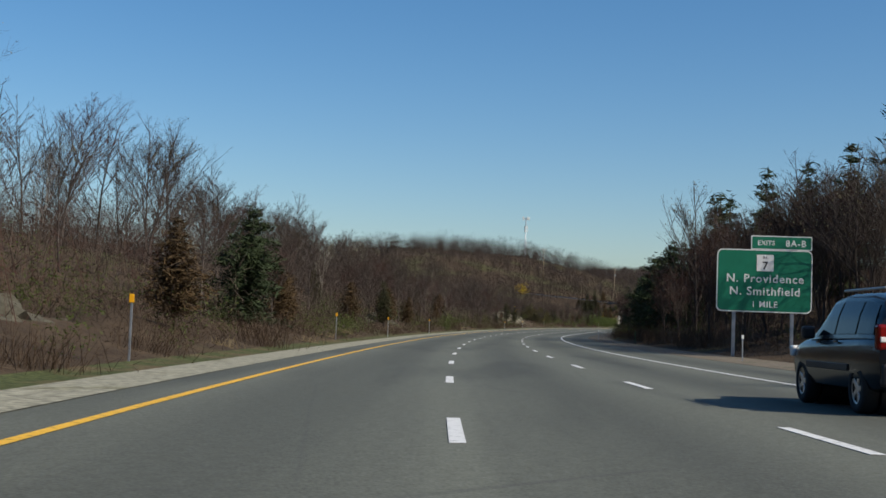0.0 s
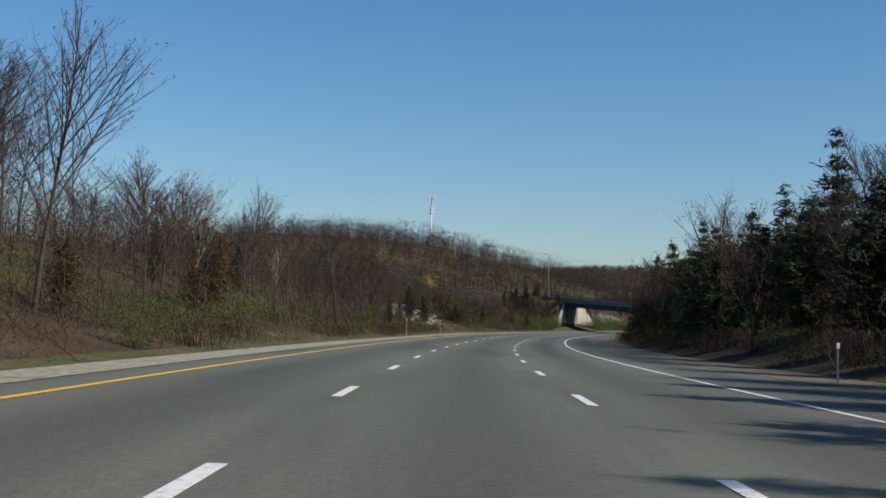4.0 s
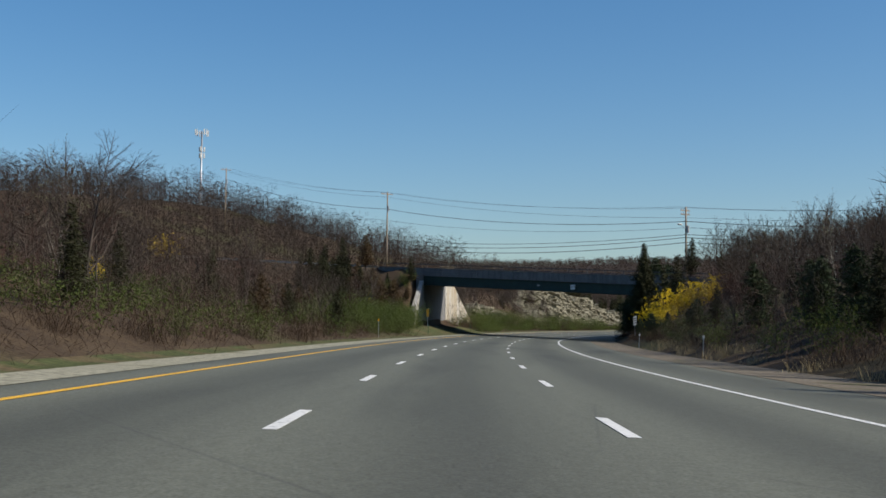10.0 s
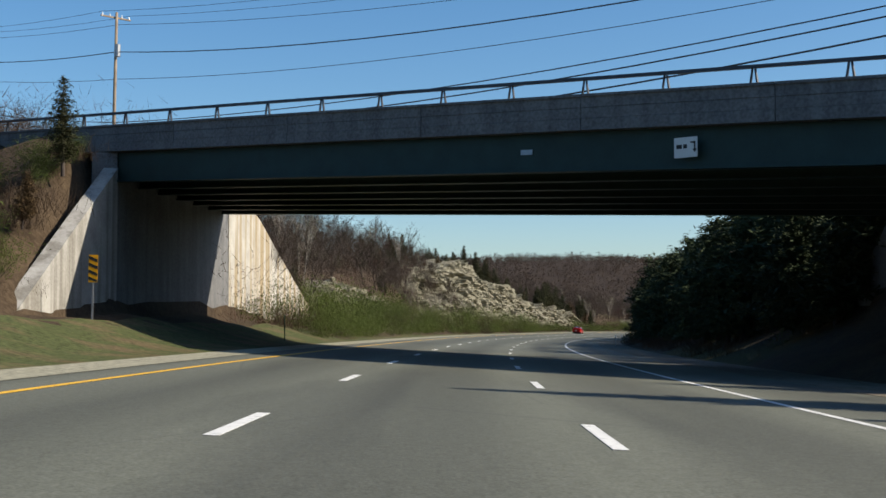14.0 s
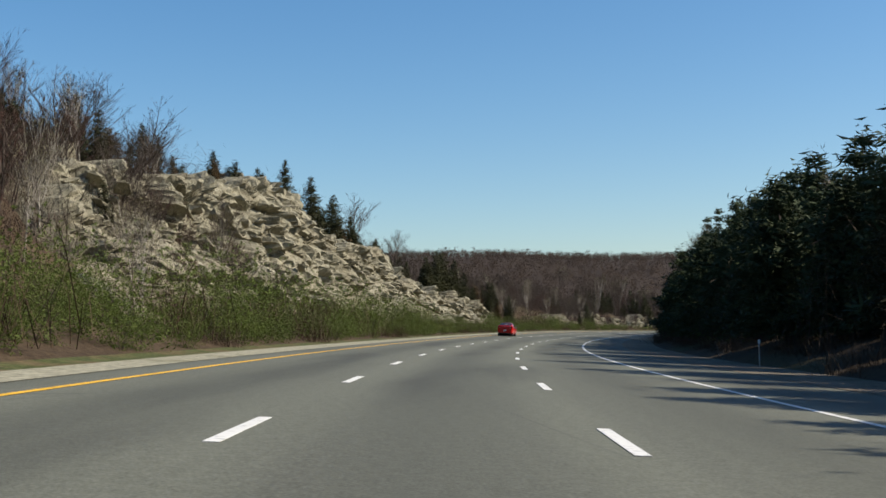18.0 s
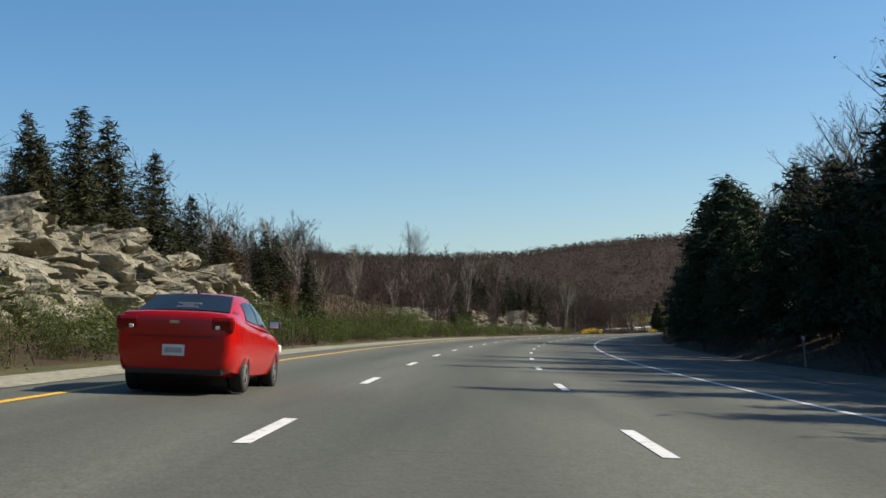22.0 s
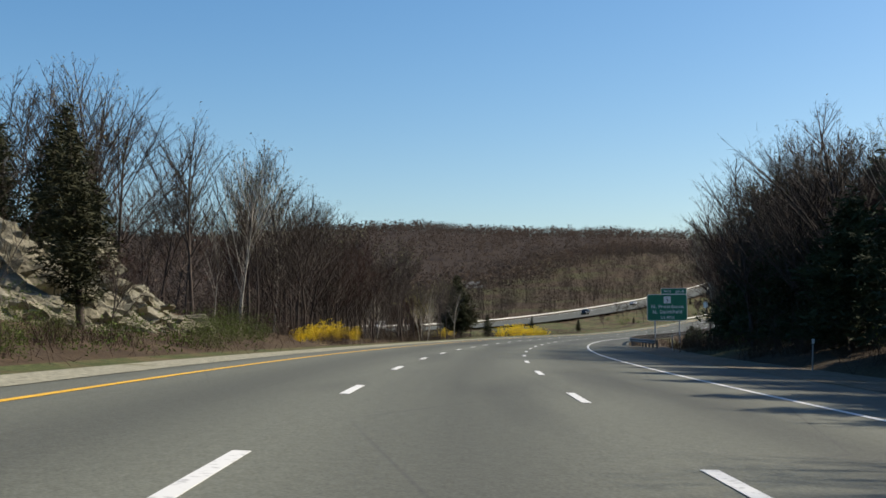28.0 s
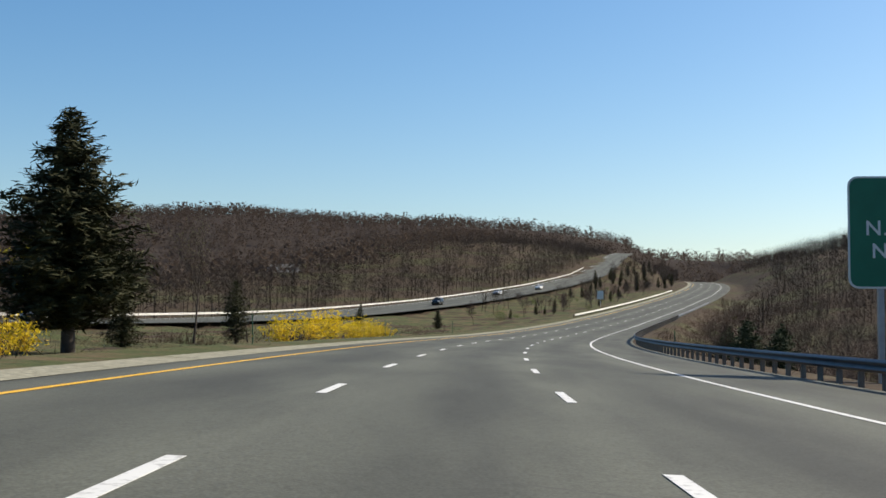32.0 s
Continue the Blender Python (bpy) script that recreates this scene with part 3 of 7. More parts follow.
for i in range(5):
    w, t = grow(rng, 10, rng.uniform(0.10, 0.15), 3, 0.58, 0.26, 0.07, 0.0085, (13, 6, 4, 7))
    add_plant("bare", "bare_tree", w, M_BARK, t, M_TWIG, "leafless grey-brown broad-leaved tree on the roadside slope")
for i in range(3):
    w, t = grow(rng, 9, rng.uniform(0.09, 0.12), 3, 0.54, 0.26, 0.09, 0.0085, (13, 6, 4, 7))
    add_plant("red", "maple_tree", w, M_BARK, t, M_TWIG_RED, "leafless maple with reddish budding twigs on the slope")
for i in range(3):
    w, t = grow(rng, 10, rng.uniform(0.07, 0.10), 3, 0.42, 0.33, 0.13, 0.0085, (11, 5, 4, 5))
    tips = t[0][2::3]
    lv = leaves(rng, tips[::5], 0.07, 1, 0.8, 1.2)
    add_plant("birch", "birch_tree", w, M_BIRCH, [(t, M_TWIG), (lv, M_BUD)], None, "slender white-barked birch with pale spring buds")
for i in range(3):
    w, t = grow(rng, 12, rng.uniform(0.13, 0.17), 3, 0.5, 0.40, 0.10, 0.0085, (11, 6, 4, 5))
    tips = t[0][2::3]
    lv = leaves(rng, tips[::6], 0.07, 1, 0.8, 1.0)
    add_plant("tall", "poplar_tree", w, M_BARK, [(t, M_TWIG), (lv, M_BUD)], None, "tall thin tree with bare limbs and first pale buds")
for i in range(4):
    w, c = conifer(rng, 6, 1.35, 30, 0.45, lambda f: (1 - f) ** 0.62 * (0.62 + 0.38 * min(1, f * 5)), 0.135, 0.26, 5)
    add_plant("cedar", "cedar_tree", w, M_BARK, c, M_CEDAR, "dark conical red cedar standing among the rocks")
for i in range(2):
    w, c = conifer(rng, 5, 1.4, 28, 0.40, lambda f: (1 - f) ** 0.55 * (0.6 + 0.4 * min(1, f * 4)), 0.135, 0.26, 5)
    add_plant("rust", "rusty_cedar_tree", w, M_BARK, c, M_CEDAR_RED, "rusty brown cedar beside the roadside rocks")
for i in range(3):
    w, c = conifer(rng, 12, 3.2, 15, 0.12, lambda f: (1 - f) ** 0.8 * (0.45 + 0.55 * min(1, f * 3.5)), 0.30, 0.38, 8)
    add_plant("pine", "pine_tree", w, M_BARK, c, M_PINE, "dark green white pine with ragged layered boughs")
for i in range(3):
    w, c = conifer(rng, 7, 2.7, 22, -0.12, lambda f: (1 - f) ** 0.5 * (0.8 + 0.2 * min(1, f * 5)), 0.21, 0.3, 8)
    add_plant("hemlock", "hemlock_tree", w, M_BARK, c, M_PINE, "dense dark evergreen with boughs down to the ground")
for i in range(3):
    w, c = bush(rng, 4.4, 2.9, 44, 0.042, 18, 6)
    add_plant("shrub", "green_shrub", w, M_BARK, c, M_SHRUB, "rounded shrub with fresh green spring leaves", "shrub")
for i in range(2):
    w, c = bush(rng, 3.6, 2.6, 34, 0.09, 14, 4)
    add_plant("forsythia", "forsythia_bush", w, M_BARK, c, M_FORSYTHIA, "forsythia bush in full yellow bloom", "shrub")
for i in range(2):
    c = brush_clump(rng, 1.6, 0.75, 110, 0.008)
    add_plant("straw", "dry_grass_tuft", None, None, c, M_STRAW, "tuft of tall dry straw-coloured grass on the verge", "grass tuft")
for i in range(3):
    w, c = conifer(rng, 6, 3.2, 15, -0.22, lambda f: (1 - f) ** 0.6 * (0.85 + 0.15 * min(1, f * 5)), 0.19, 0.3, 6)
    k = len(c[1]) * 17 // 100
    brown = np.zeros(len(c[1]), bool)
    brown[np.random.RandomState(i).choice(len(c[1]), k, replace=False)] = True
    add_plant("low_pine", "pine_tree", w, M_BARK, [((c[0], c[1][~brown]), M_LOW_PINE), ((c[0], c[1][brown]), M_CEDAR_RED)], None, "low spreading pine with browning boughs down to the ground")
for i in range(3):
    c = brush_clump(rng, 3.6, 2.2, 210, 0.011)
    add_plant("brush", "dry_brush", None, None, c, M_BRUSH, "tangle of dry brown stems and brambles", "brush")
w, c = conifer(rng, 8.2, 2.3, 46, 0.55, lambda f: (1 - f) ** 0.7 * (0.6 + 0.4 * min(1, f * 5)), 0.15, 0.2, 12)
add_plant("big_cedar", "cedar_tree", w, M_BARK, c, M_CEDAR, "large dark cedar standing alone on the inner verge")
BACK = [grow(rng, 10, 0.12, 3, 0.58, 0.25, 0.07, 0.020, (9, 4, 2, 4)) for _ in range(5)]
w, t = grow(rng, 11, 0.2, 3, 0.6, 0.3, 0.05, 0.02, (10, 5, 3, 3))
add_plant("willow", "willow_tree", w, M_BARK, leaves(rng, t[0][2::3], 0.2, 2, 0.8, 1.2), M_WILLOW, "willow with yellow-green spring catkins")


def plant(kind, s, lat, scale=1.0, which=None, sink=0.0, at=None, label=None, squash=1.0, lean=0.05):
    """One plant of a kind, as a thing with trunk and crown, standing on the ground."""
    v = PLANTS[kind][rng.randrange(len(PLANTS[kind])) if which is None else which]
    p = at if at is not None else ground_at(s, lat)
    m = Matrix.Translation((p.x, p.y, p.z - sink)) @ pose(0, 0, 0, math.degrees(rng.gauss(0, lean)), math.degrees(rng.gauss(0, lean)), rng.uniform(0, 360)) @ Matrix.Diagonal((scale * squash, scale * squash, scale, 1))
    ob = new(v["name"])
    ob.matrix_basis = m
    tagged(ob, label or v["label"], v["category"])
    if v["wood"]:
        part_mesh("trunk" if v["category"] == "tree" else "stem", v["wood"], ob)
    for i, c in enumerate(v["crowns"]):
        o = part_mesh("crown" if i == 0 else "brown_bough" if kind == "low_pine" else "bud_spray", c, ob)
        if i:
            o["kind"] = "stuff"
    return ob


# low-detail plants for the woods that stay far off, joined into single stuff objects
def far_tree(rng, height, n, width, wood, reach=1.0):
    """A rough leafless crown of short crossing twigs on a thin stem."""
    v, f = [], []
    for i in range(n):
        an, q = rng.uniform(0, 6.283), rng.random() ** 0.5
        h = rng.uniform(0.12, 0.92)
        rad = 0.24 * height * q * (1.15 - abs(h - 0.5) * 1.2)
        l = height * rng.uniform(0.10, 0.24) * reach
        d = Vector((math.cos(an) * 0.8 + rng.gauss(0, 0.4), math.sin(an) * 0.8 + rng.gauss(0, 0.4), rng.uniform(-0.25, 0.95))).normalized() * l
        a = Vector((math.cos(an) * rad, math.sin(an) * rad, h * height - l * 0.3))
        s = d.cross(Vector((rng.gauss(0, 1), rng.gauss(0, 1), rng.gauss(0, 1)))).normalized() * width * rng.uniform(0.5, 1.2)
        k = len(v)
        v += [a - s, a + s, a + d]
        f.append((k, k + 1, k + 2))
    if wood:
        k = len(v)
        r = wood
        v += [Vector((-r, 0, -0.5)), Vector((r, 0, -0.5)), Vector((0, 0, height * 0.85)), Vector((0, -r, -0.5)), Vector((0, r, -0.5)), Vector((0, 0, height * 0.85))]
        f += [(k, k + 1, k + 2), (k + 3, k + 4, k + 5)]
    return np.array([tuple(p) for p in v]), np.array(f)


def stuff(name, protos, places, mat, label, category):
    """Many plants joined into one mesh: rows of x, y, z, scale, turn."""
    vs, fs, n = [], [], 0
    places = np.asarray(places)
    for k, (pv, pf) in enumerate(protos):
        rows = places[k::len(protos)]
        if not len(rows):
            continue
        c, s = np.cos(rows[:, 4]), np.sin(rows[:, 4])
        x = pv[None, :, 0] * c[:, None] - pv[None, :, 1] * s[:, None]
        y = pv[None, :, 0] * s[:, None] + pv[None, :, 1] * c[:, None]
        z = np.broadcast_to(pv[None, :, 2], x.shape)
        v = np.stack([x, y, z], -1) * rows[:, 3][:, None, None] + rows[:, None, :3]
        f = pf[None] + (np.arange(len(rows)) * len(pv))[:, None, None] + n
        vs.append(v.reshape(-1, 3))
        fs.append(f.reshape(-1, 3))
        n += v.shape[0] * v.shape[1]
    me = mesh_np(name, np.concatenate(vs), np.concatenate(fs), mat)
    return tagged(new(name, me), label, category, kind="stuff")

# ---- rock cuts ----
def cells(rs, n, w, h):
    return rs.uniform(0, 1, (n, 2)) * np.array([w, h]), rs.normal(0, 1, n), rs.normal(0, 1, (n, 2))


def rock_face(s0, s1, tops, lat_base, lat_top, seed, step=0.24, blocks=60, base_up=0.2, label="", stone=None, grain=1.0):
    """A blasted rock wall along the road. tops: rows of s and height."""
    rs = np.random.RandomState(seed)
    s = np.arange(s0, s1 + 0.01, step)
    top = np.interp(s, [t[0] for t in tops], [t[1] for t in tops]) + 0.35 * np.sin(s * 0.9 + seed) + 0.25 * np.sin(s * 2.3)
    end = np.clip(np.minimum(s - s0, s1 - s) / 6.0, 0.05, 1)
    top = np.maximum(top * np.sqrt(end), base_up + 0.3)
    nv = max(8, int(max(top) / step * 1.15))
    V = np.linspace(0, 1, nv)
    S, W = np.meshgrid(s, V, indexing="ij")
    T = np.broadcast_to(top[:, None], S.shape)
    up = base_up - 0.5 + (T - base_up + 0.5) * np.minimum(W / 0.88, 1.0)
    lean = np.minimum(W / 0.88, 1.0)
    lat = lat_base + (lat_top - lat_base) * lean ** 1.15 * (T / max(top)) ** 0.4
    back = np.maximum(W - 0.88, 0) / 0.12
    lat = lat + np.sign(lat_base) * back * 4.5
    up = up - back * 0.25
    # tilted strata and broken blocks at three sizes
    px, pz = S - 0.30 * up, up * 1.35 + 0.42 * S
    x_low, z_low = px.min(), pz.min()
    px, pz = px - x_low, pz - z_low
    out = np.zeros(S.shape)
    for size, amp, tilt in ((size0 * grain, amp0 * grain, tilt0) for size0, amp0, tilt0 in ((5.0, 0.50, 0.20), (2.2, 0.36, 0.30), (0.9, 0.15, 0.28))):
        c, o, g = cells(rs, int(px.max() * pz.max() / size ** 2 * 1.3) + 4, px.max(), pz.max())
        level = c[:, 1] + z_low - 0.42 * (c[:, 0] + x_low)
        near = (level > 1.48 * up.min() - 2.5 * size) & (level < 1.48 * up.max() + 2.5 * size)
        c, o, g = c[near], o[near], g[near]
        flat_x, flat_z = px.ravel(), pz.ravel()
        idx, gap = np.empty(len(flat_x), int), np.empty(len(flat_x))
        for k in range(0, len(flat_x), 4000):
            d = (flat_x[k:k + 4000, None] - c[None, :, 0]) ** 2 * 0.55 + (flat_z[k:k + 4000, None] - c[None, :, 1]) ** 2 * 1.6
            idx[k:k + 4000] = d.argmin(1)
            two = np.partition(d, 1, 1)[:, :2]
            gap[k:k + 4000] = np.sqrt(two[:, 1]) - np.sqrt(two[:, 0])
        out += (amp * o[idx] + tilt * np.clip((flat_x - c[idx, 0]) * g[idx, 0] + (flat_z - c[idx, 1]) * g[idx, 1] * 0.7, -1.4, 1.4) - 0.30 * size ** 0.6 * np.exp(-(gap / (0.055 * size)) ** 2)).reshape(S.shape)
    out = np.clip(out, -2.0, 1.5) * np.clip(W * 6, 0, 1) * (1 - 0.75 * back)
    v = road_np(S + rs.normal(0, 0.03, S.shape), lat - np.sign(lat_base) * out, up + rs.normal(0, 0.03, S.shape) + 0.4 * out * np.clip(lean - 0.8, 0, 1) * 5)
    q = sheet(len(s), nv)
    if lat_base > 0:
        q = q[:, ::-1]
    ob = tagged(new("rock_outcrop", mesh_np("rock_outcrop", v.reshape(-1, 3), q[:, ::-1], stone or M_ROCK)), label, "rock")
    ob["kind"] = "structure"
    for i in range(blocks):
        si = rs.uniform(s0 + 3, s1 - 3)
        tp = float(np.interp(si, s, top))
        f = rs.uniform(0.05, 0.98)
        l = lat_base + (lat_top - lat_base) * f ** 1.15 * (tp / max(top)) ** 0.4
        p = road_np(si, l - np.sign(lat_base) * rs.uniform(-0.1, 0.5), base_up + (tp - base_up) * f)
        part_mesh("rock_block", BLOCKS[i % len(BLOCKS)], ob).matrix_basis = Matrix.Translation(p.tolist()) @ pose(0, 0, 0, rs.uniform(-28, -8), rs.uniform(-12, 20), -math.degrees(heading(si)) + rs.uniform(-20, 20)) @ Matrix.Diagonal((rs.uniform(0.4, 0.9) * grain, rs.uniform(0.7, 1.7) * grain, rs.uniform(0.18, 0.42) * grain, 1))
    return ob


def block_mesh(seed):
    """An angular broken stone."""
    bm = bmesh.new()
    rb = random.Random(seed)
    for i in range(16):
        d = Vector((rb.gauss(0, 1), rb.gauss(0, 1), rb.gauss(0, 1))).normalized()
        m = max(abs(d.x), abs(d.y), abs(d.z))
        bm.verts.new(d / m ** 0.8 * rb.uniform(0.75, 1.0) * 0.7)
    r = bmesh.ops.convex_hull(bm, input=bm.verts)
    bmesh.ops.delete(bm, geom=[g for g in r["geom_interior"] if isinstance(g, bmesh.types.BMVert)], context="VERTS")
    me = bpy.data.meshes.new("rock_block")
    bm.to_mesh(me)
    bm.free()
    me.materials.append(M_ROCK)
    return me


BLOCKS = [block_mesh(i) for i in range(8)]
rock_face(16, 40, [(16, 1.7), (24, 2.3), (31, 1.7), (36, 1.2), (40, 0.6)], -11.2, -15, 11, blocks=0, stone=M_ROCK_MOSS, grain=0.5, label="mossy grey ledge of rock below the roadside trees")
rock_face(279, 312, [(279, 1.4), (286, 2.6), (294, 3.2), (303, 2.6), (312, 0.9)], -10.2, -16.0, 12, blocks=30, grain=0.5, label="low slabby ledge of pale rock beside the road")
rock_face(118, 143, [(118, 0.5), (126, 1.1), (134, 1.6), (140, 1.2), (143, 0.5)], -10.6, -14.5, 17, blocks=0, stone=M_ROCK_MOSS, grain=0.5, label="mossy broken rock ledge under the trees")
rock_face(548, 592, [(548, 3.2), (566, 5.0), (576, 4.8), (586, 4.2), (592, 2.2)], -13.6, -18, 13, blocks=40, label="grey blasted rock outcrop above green shrubs")
rock_face(612, 768, [(612, 7.2), (622, 9.4), (638, 9.6), (650, 11.2), (656, 12.2), (673, 12.0), (681, 9.2), (700, 8.9), (709, 7.4), (719, 5.6), (748, 5.3), (768, 3.2)],
          -13.2, -19.8, 14, blocks=150, label="tall pale granite cut with broken ledges above green shrubs")
rock_face(812, 836, [(812, 1.2), (819, 3.0), (827, 2.8), (836, 0.8)], -11.6, -15.5, 18, blocks=10, grain=0.6, stone=M_ROCK_DULL, label="brown broken rock ledge half hidden by shrubs")
rock_face(850, 931, [(850, 1.0), (857, 3.8), (865, 4.0), (872, 2.6), (881, 2.9), (890, 2.2), (900, 2.2), (906, 2.8), (912, 4.2), (919, 4.2), (926, 3.0), (931, 0.8)], -11.8, -16.2, 15, blocks=40, grain=0.6, stone=M_ROCK_DULL, label="grey rock outcrop with cedars beside the road")

# ---- far hills: one sheet out to the horizon, seen from where the road opens out ----
HX, HY = 380.0, 881.0
RIDGE_AZ = [-180, -60, -20, 5, 23, 33.5, 43.3, 52.7, 57, 60.3, 61.3, 66, 80, 110, 180]
RIDGE_Z = [60, 60, 78, 112, 121, 116, 131, 119, 112, 103, 88, 84, 80, 50, 60]


def nearest_s(x, y):
    k = np.zeros(x.shape, int)
    best = np.full(x.shape, 1e12)
    for j in range(0, len(S_GRID), 4):
        d = (x - R_X[j]) ** 2 + (y - R_Y[j]) ** 2
        m = d < best
        k[m], best[m] = j, d[m]
    return k, np.sqrt(best)


def hill_height(x, y):
    az = np.degrees(np.arctan2(x - HX, y - HY))
    r = np.hypot(x - HX, y - HY)
    top = np.interp(az, RIDGE_AZ, RIDGE_Z)
    f = np.clip((r - 560) / (1290 - 560), 0, 1)
    f = f * f * (3 - 2 * f)
    z = 4 + (top - 4) * f - np.clip((r - 1450) / 2500, 0, 1) * 60
    z = z + 4.5 * np.sin(x * 0.011) * np.sin(y * 0.013 + 1) * f
    # the wooded hill with the mast, over the inner side of the bend
    d1 = np.hypot((x - 20) / 260, (y - 700) / 190)
    z = z + 31 * np.exp(-d1 ** 2 * 1.6) * np.clip(1 - f, 0, 1)
    return z


_a = np.concatenate([np.arange(-900, 2300, 25.0), np.array([2400, 2600, 3000, 3600, 4300])])
_ax = np.concatenate([[-3500, -2500, -1700, -1200], _a])
_ay = np.concatenate([[-3500, -2500, -1700, -1200], _a])
_X, _Y = np.meshgrid(_ax, _ay, indexing="ij")
_k, _d = nearest_s(_X, _Y)
_sn = S_GRID[_k]
_latn = (_X - R_X[_k]) * np.cos(R_TURN[_k]) - (_Y - R_Y[_k]) * np.sin(R_TURN[_k])
_near = R_Z[_k] + rise(_sn, np.clip(_latn, -170, 170))
_f = np.clip((_d - 150) / 100, 0, 1)
_low = np.clip((_d - 95) / 60, 0, 1)
_Z = ((R_Z[_k] - 9.0) * (1 - _low) + (_near - 1.0) * _low) * (1 - _f) + hill_height(_X, _Y) * _f
far_ground = tagged(new("far_ground", mesh_np("far_ground", np.stack([_X, _Y, _Z], -1).reshape(-1, 3), sheet(len(_ax), len(_ay))[:, ::-1], M_FARGROUND, smooth=True)),
                    "distant wooded hills under brown leaf litter", "hills", kind="structure")


def terrain_z(x, y):
    k, d = nearest_s(x, y)
    lat = (x - R_X[k]) * np.cos(R_TURN[k]) - (y - R_Y[k]) * np.sin(R_TURN[k])
    near = R_Z[k] - R_BANK[k] * np.clip(lat, -12, 12) + rise(S_GRID[k], np.clip(lat, -170, 170))
    f = np.clip((d - 150) / 100, 0, 1)
    return near * (1 - f) + hill_height(x, y) * f, S_GRID[k], lat, d


# woods on the far hillsides, thinned where nothing shows them
nr = np.random.RandomState(3)
_n = 31000
_az = np.radians(nr.uniform(-8, 76, _n))
_r = np.sqrt(nr.uniform(140 ** 2, 1480 ** 2, _n))
_x, _y = HX + _r * np.sin(_az), HY + _r * np.cos(_az)
_z, _ss, _ll, _dd = terrain_z(_x, _y)
keep = (_dd > 125) & ~((_ll < 0) & (_ss > 1000) & (_dd < 80))
rows_far = np.stack([_x, _y, _z, nr.uniform(0.75, 1.35, _n), nr.uniform(0, 6.28, _n)], 1)[keep]
protos_far = [far_tree(rng, rng.uniform(7, 11), 20, 0.50, 0.0, 0.85) for _ in range(12)]
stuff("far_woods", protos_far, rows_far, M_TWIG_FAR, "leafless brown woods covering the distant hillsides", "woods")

_n = 34000
_x, _y = nr.uniform(-320, 260, _n), nr.uniform(60, 1000, _n)
_z, _ss, _ll, _dd = terrain_z(_x, _y)
keep = (_ll < -44) & (_ss > 120) & (_ss < 1000) & (_dd < 195)
rows_hill = np.stack([_x, _y, _z, nr.uniform(0.7, 1.2, _n) * np.interp(_ss, [300, 400, 470], [0.66, 0.72, 1.0]), nr.uniform(0, 6.28, _n)], 1)[keep]
protos_mid = [far_tree(rng, rng.uniform(7, 10.5), 64, 0.052, 0.09, 0.85) for _ in range(8)]
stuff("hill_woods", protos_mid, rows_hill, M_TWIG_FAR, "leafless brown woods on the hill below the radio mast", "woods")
_n = 4400
_s, _l = nr.uniform(-20, 1850, _n), 24 + 86 * nr.uniform(0, 1, _n) ** 0.9
_p = road_np(_s, _l, rise(_s, _l))
rows_r = np.concatenate([_p, np.stack([nr.uniform(0.7, 1.15, _n), nr.uniform(0, 6.28, _n)], 1)], 1)
stuff("outer_woods", protos_mid, rows_r[((_s < 985) & (_l > 38) & (_l < 62)) | ((_l > 50) & (_s > 985)) | (_s > 1230)], M_TWIG, "leafless brown woods behind the roadside trees", "woods")
_n = 2600
_s, _l = nr.uniform(985, 1880, _n), -57 - 118 * nr.uniform(0, 1, _n) ** 1.4
_p = road_np(_s, _l, rise(_s, np.maximum(_l, -169)))
stuff("valley_woods", protos_mid, np.concatenate([_p, np.stack([nr.uniform(0.6, 1.1, _n), nr.uniform(0, 6.28, _n)], 1)], 1), M_TWIG, "leafless brown woods beyond the opposite carriageway", "woods")


# undergrowth: saplings and brush between the roadside trees
def thicket(rng, height, n, w, wide):
    lean = 0.16 if height > 2.5 else 0.55
    v, f = [], []
    for i in range(n):
        p = Vector((rng.gauss(0, wide), rng.gauss(0, wide), height * rng.random() ** 1.3 - 0.2))
        l = rng.uniform(0.35, 1.0) * (0.22 + height * 0.20)
        if i % 11 == 0:
            p.z, l = -0.2, height * rng.uniform(0.5, 0.95)
            d = Vector((rng.gauss(0, lean), rng.gauss(0, lean), 1)) * l
        else:
            d = Vector((rng.gauss(0, 0.75), rng.gauss(0, 0.75), rng.uniform(0.15, 1.1))).normalized() * l
        s = d.cross(Vector((rng.gauss(0, 1), rng.gauss(0, 1), rng.gauss(0, 1)))).normalized() * w * rng.uniform(0.6, 1.4)
        k = len(v)
        v += [p - s, p + s, p + d]
        f.append((k, k + 1, k + 2))
    return np.array([tuple(p) for p in v]), np.array(f)


def undergrowth(name, n, bands, protos, mat, label, size=(0.6, 1.2)):
    rows = []
    total = sum((b - a) * (d - c) * k for a, b, c, d, k in bands)
    for a, b, c, d, k in bands:
        m = int(n * (b - a) * (d - c) * k / total)
        s, l = nr.uniform(a, b, m), nr.uniform(c, d, m)
        p = road_np(s, l, rise(s, l))
        off = np.hypot(p[:, 0] - 80, p[:, 1] - 462)
        for s0, s1, l0 in ((279, 314, -16), (20, 36, -13), (546, 594, -18), (866, 932, -17), (118, 142, -14)):
            off = np.where((s > s0) & (s < s1) & (l > l0) & (l < -9.8), 0, off)
        off = np.where((s > 42) & (s < 67) & (l > 13.5) & (l < 31), 0, off)
        rows.append(np.concatenate([p, np.stack([nr.uniform(*size, m), nr.uniform(0, 6.28, m)], 1)], 1)[off > 27])
    return stuff(name, protos, np.concatenate(rows), mat, label, "undergrowth")


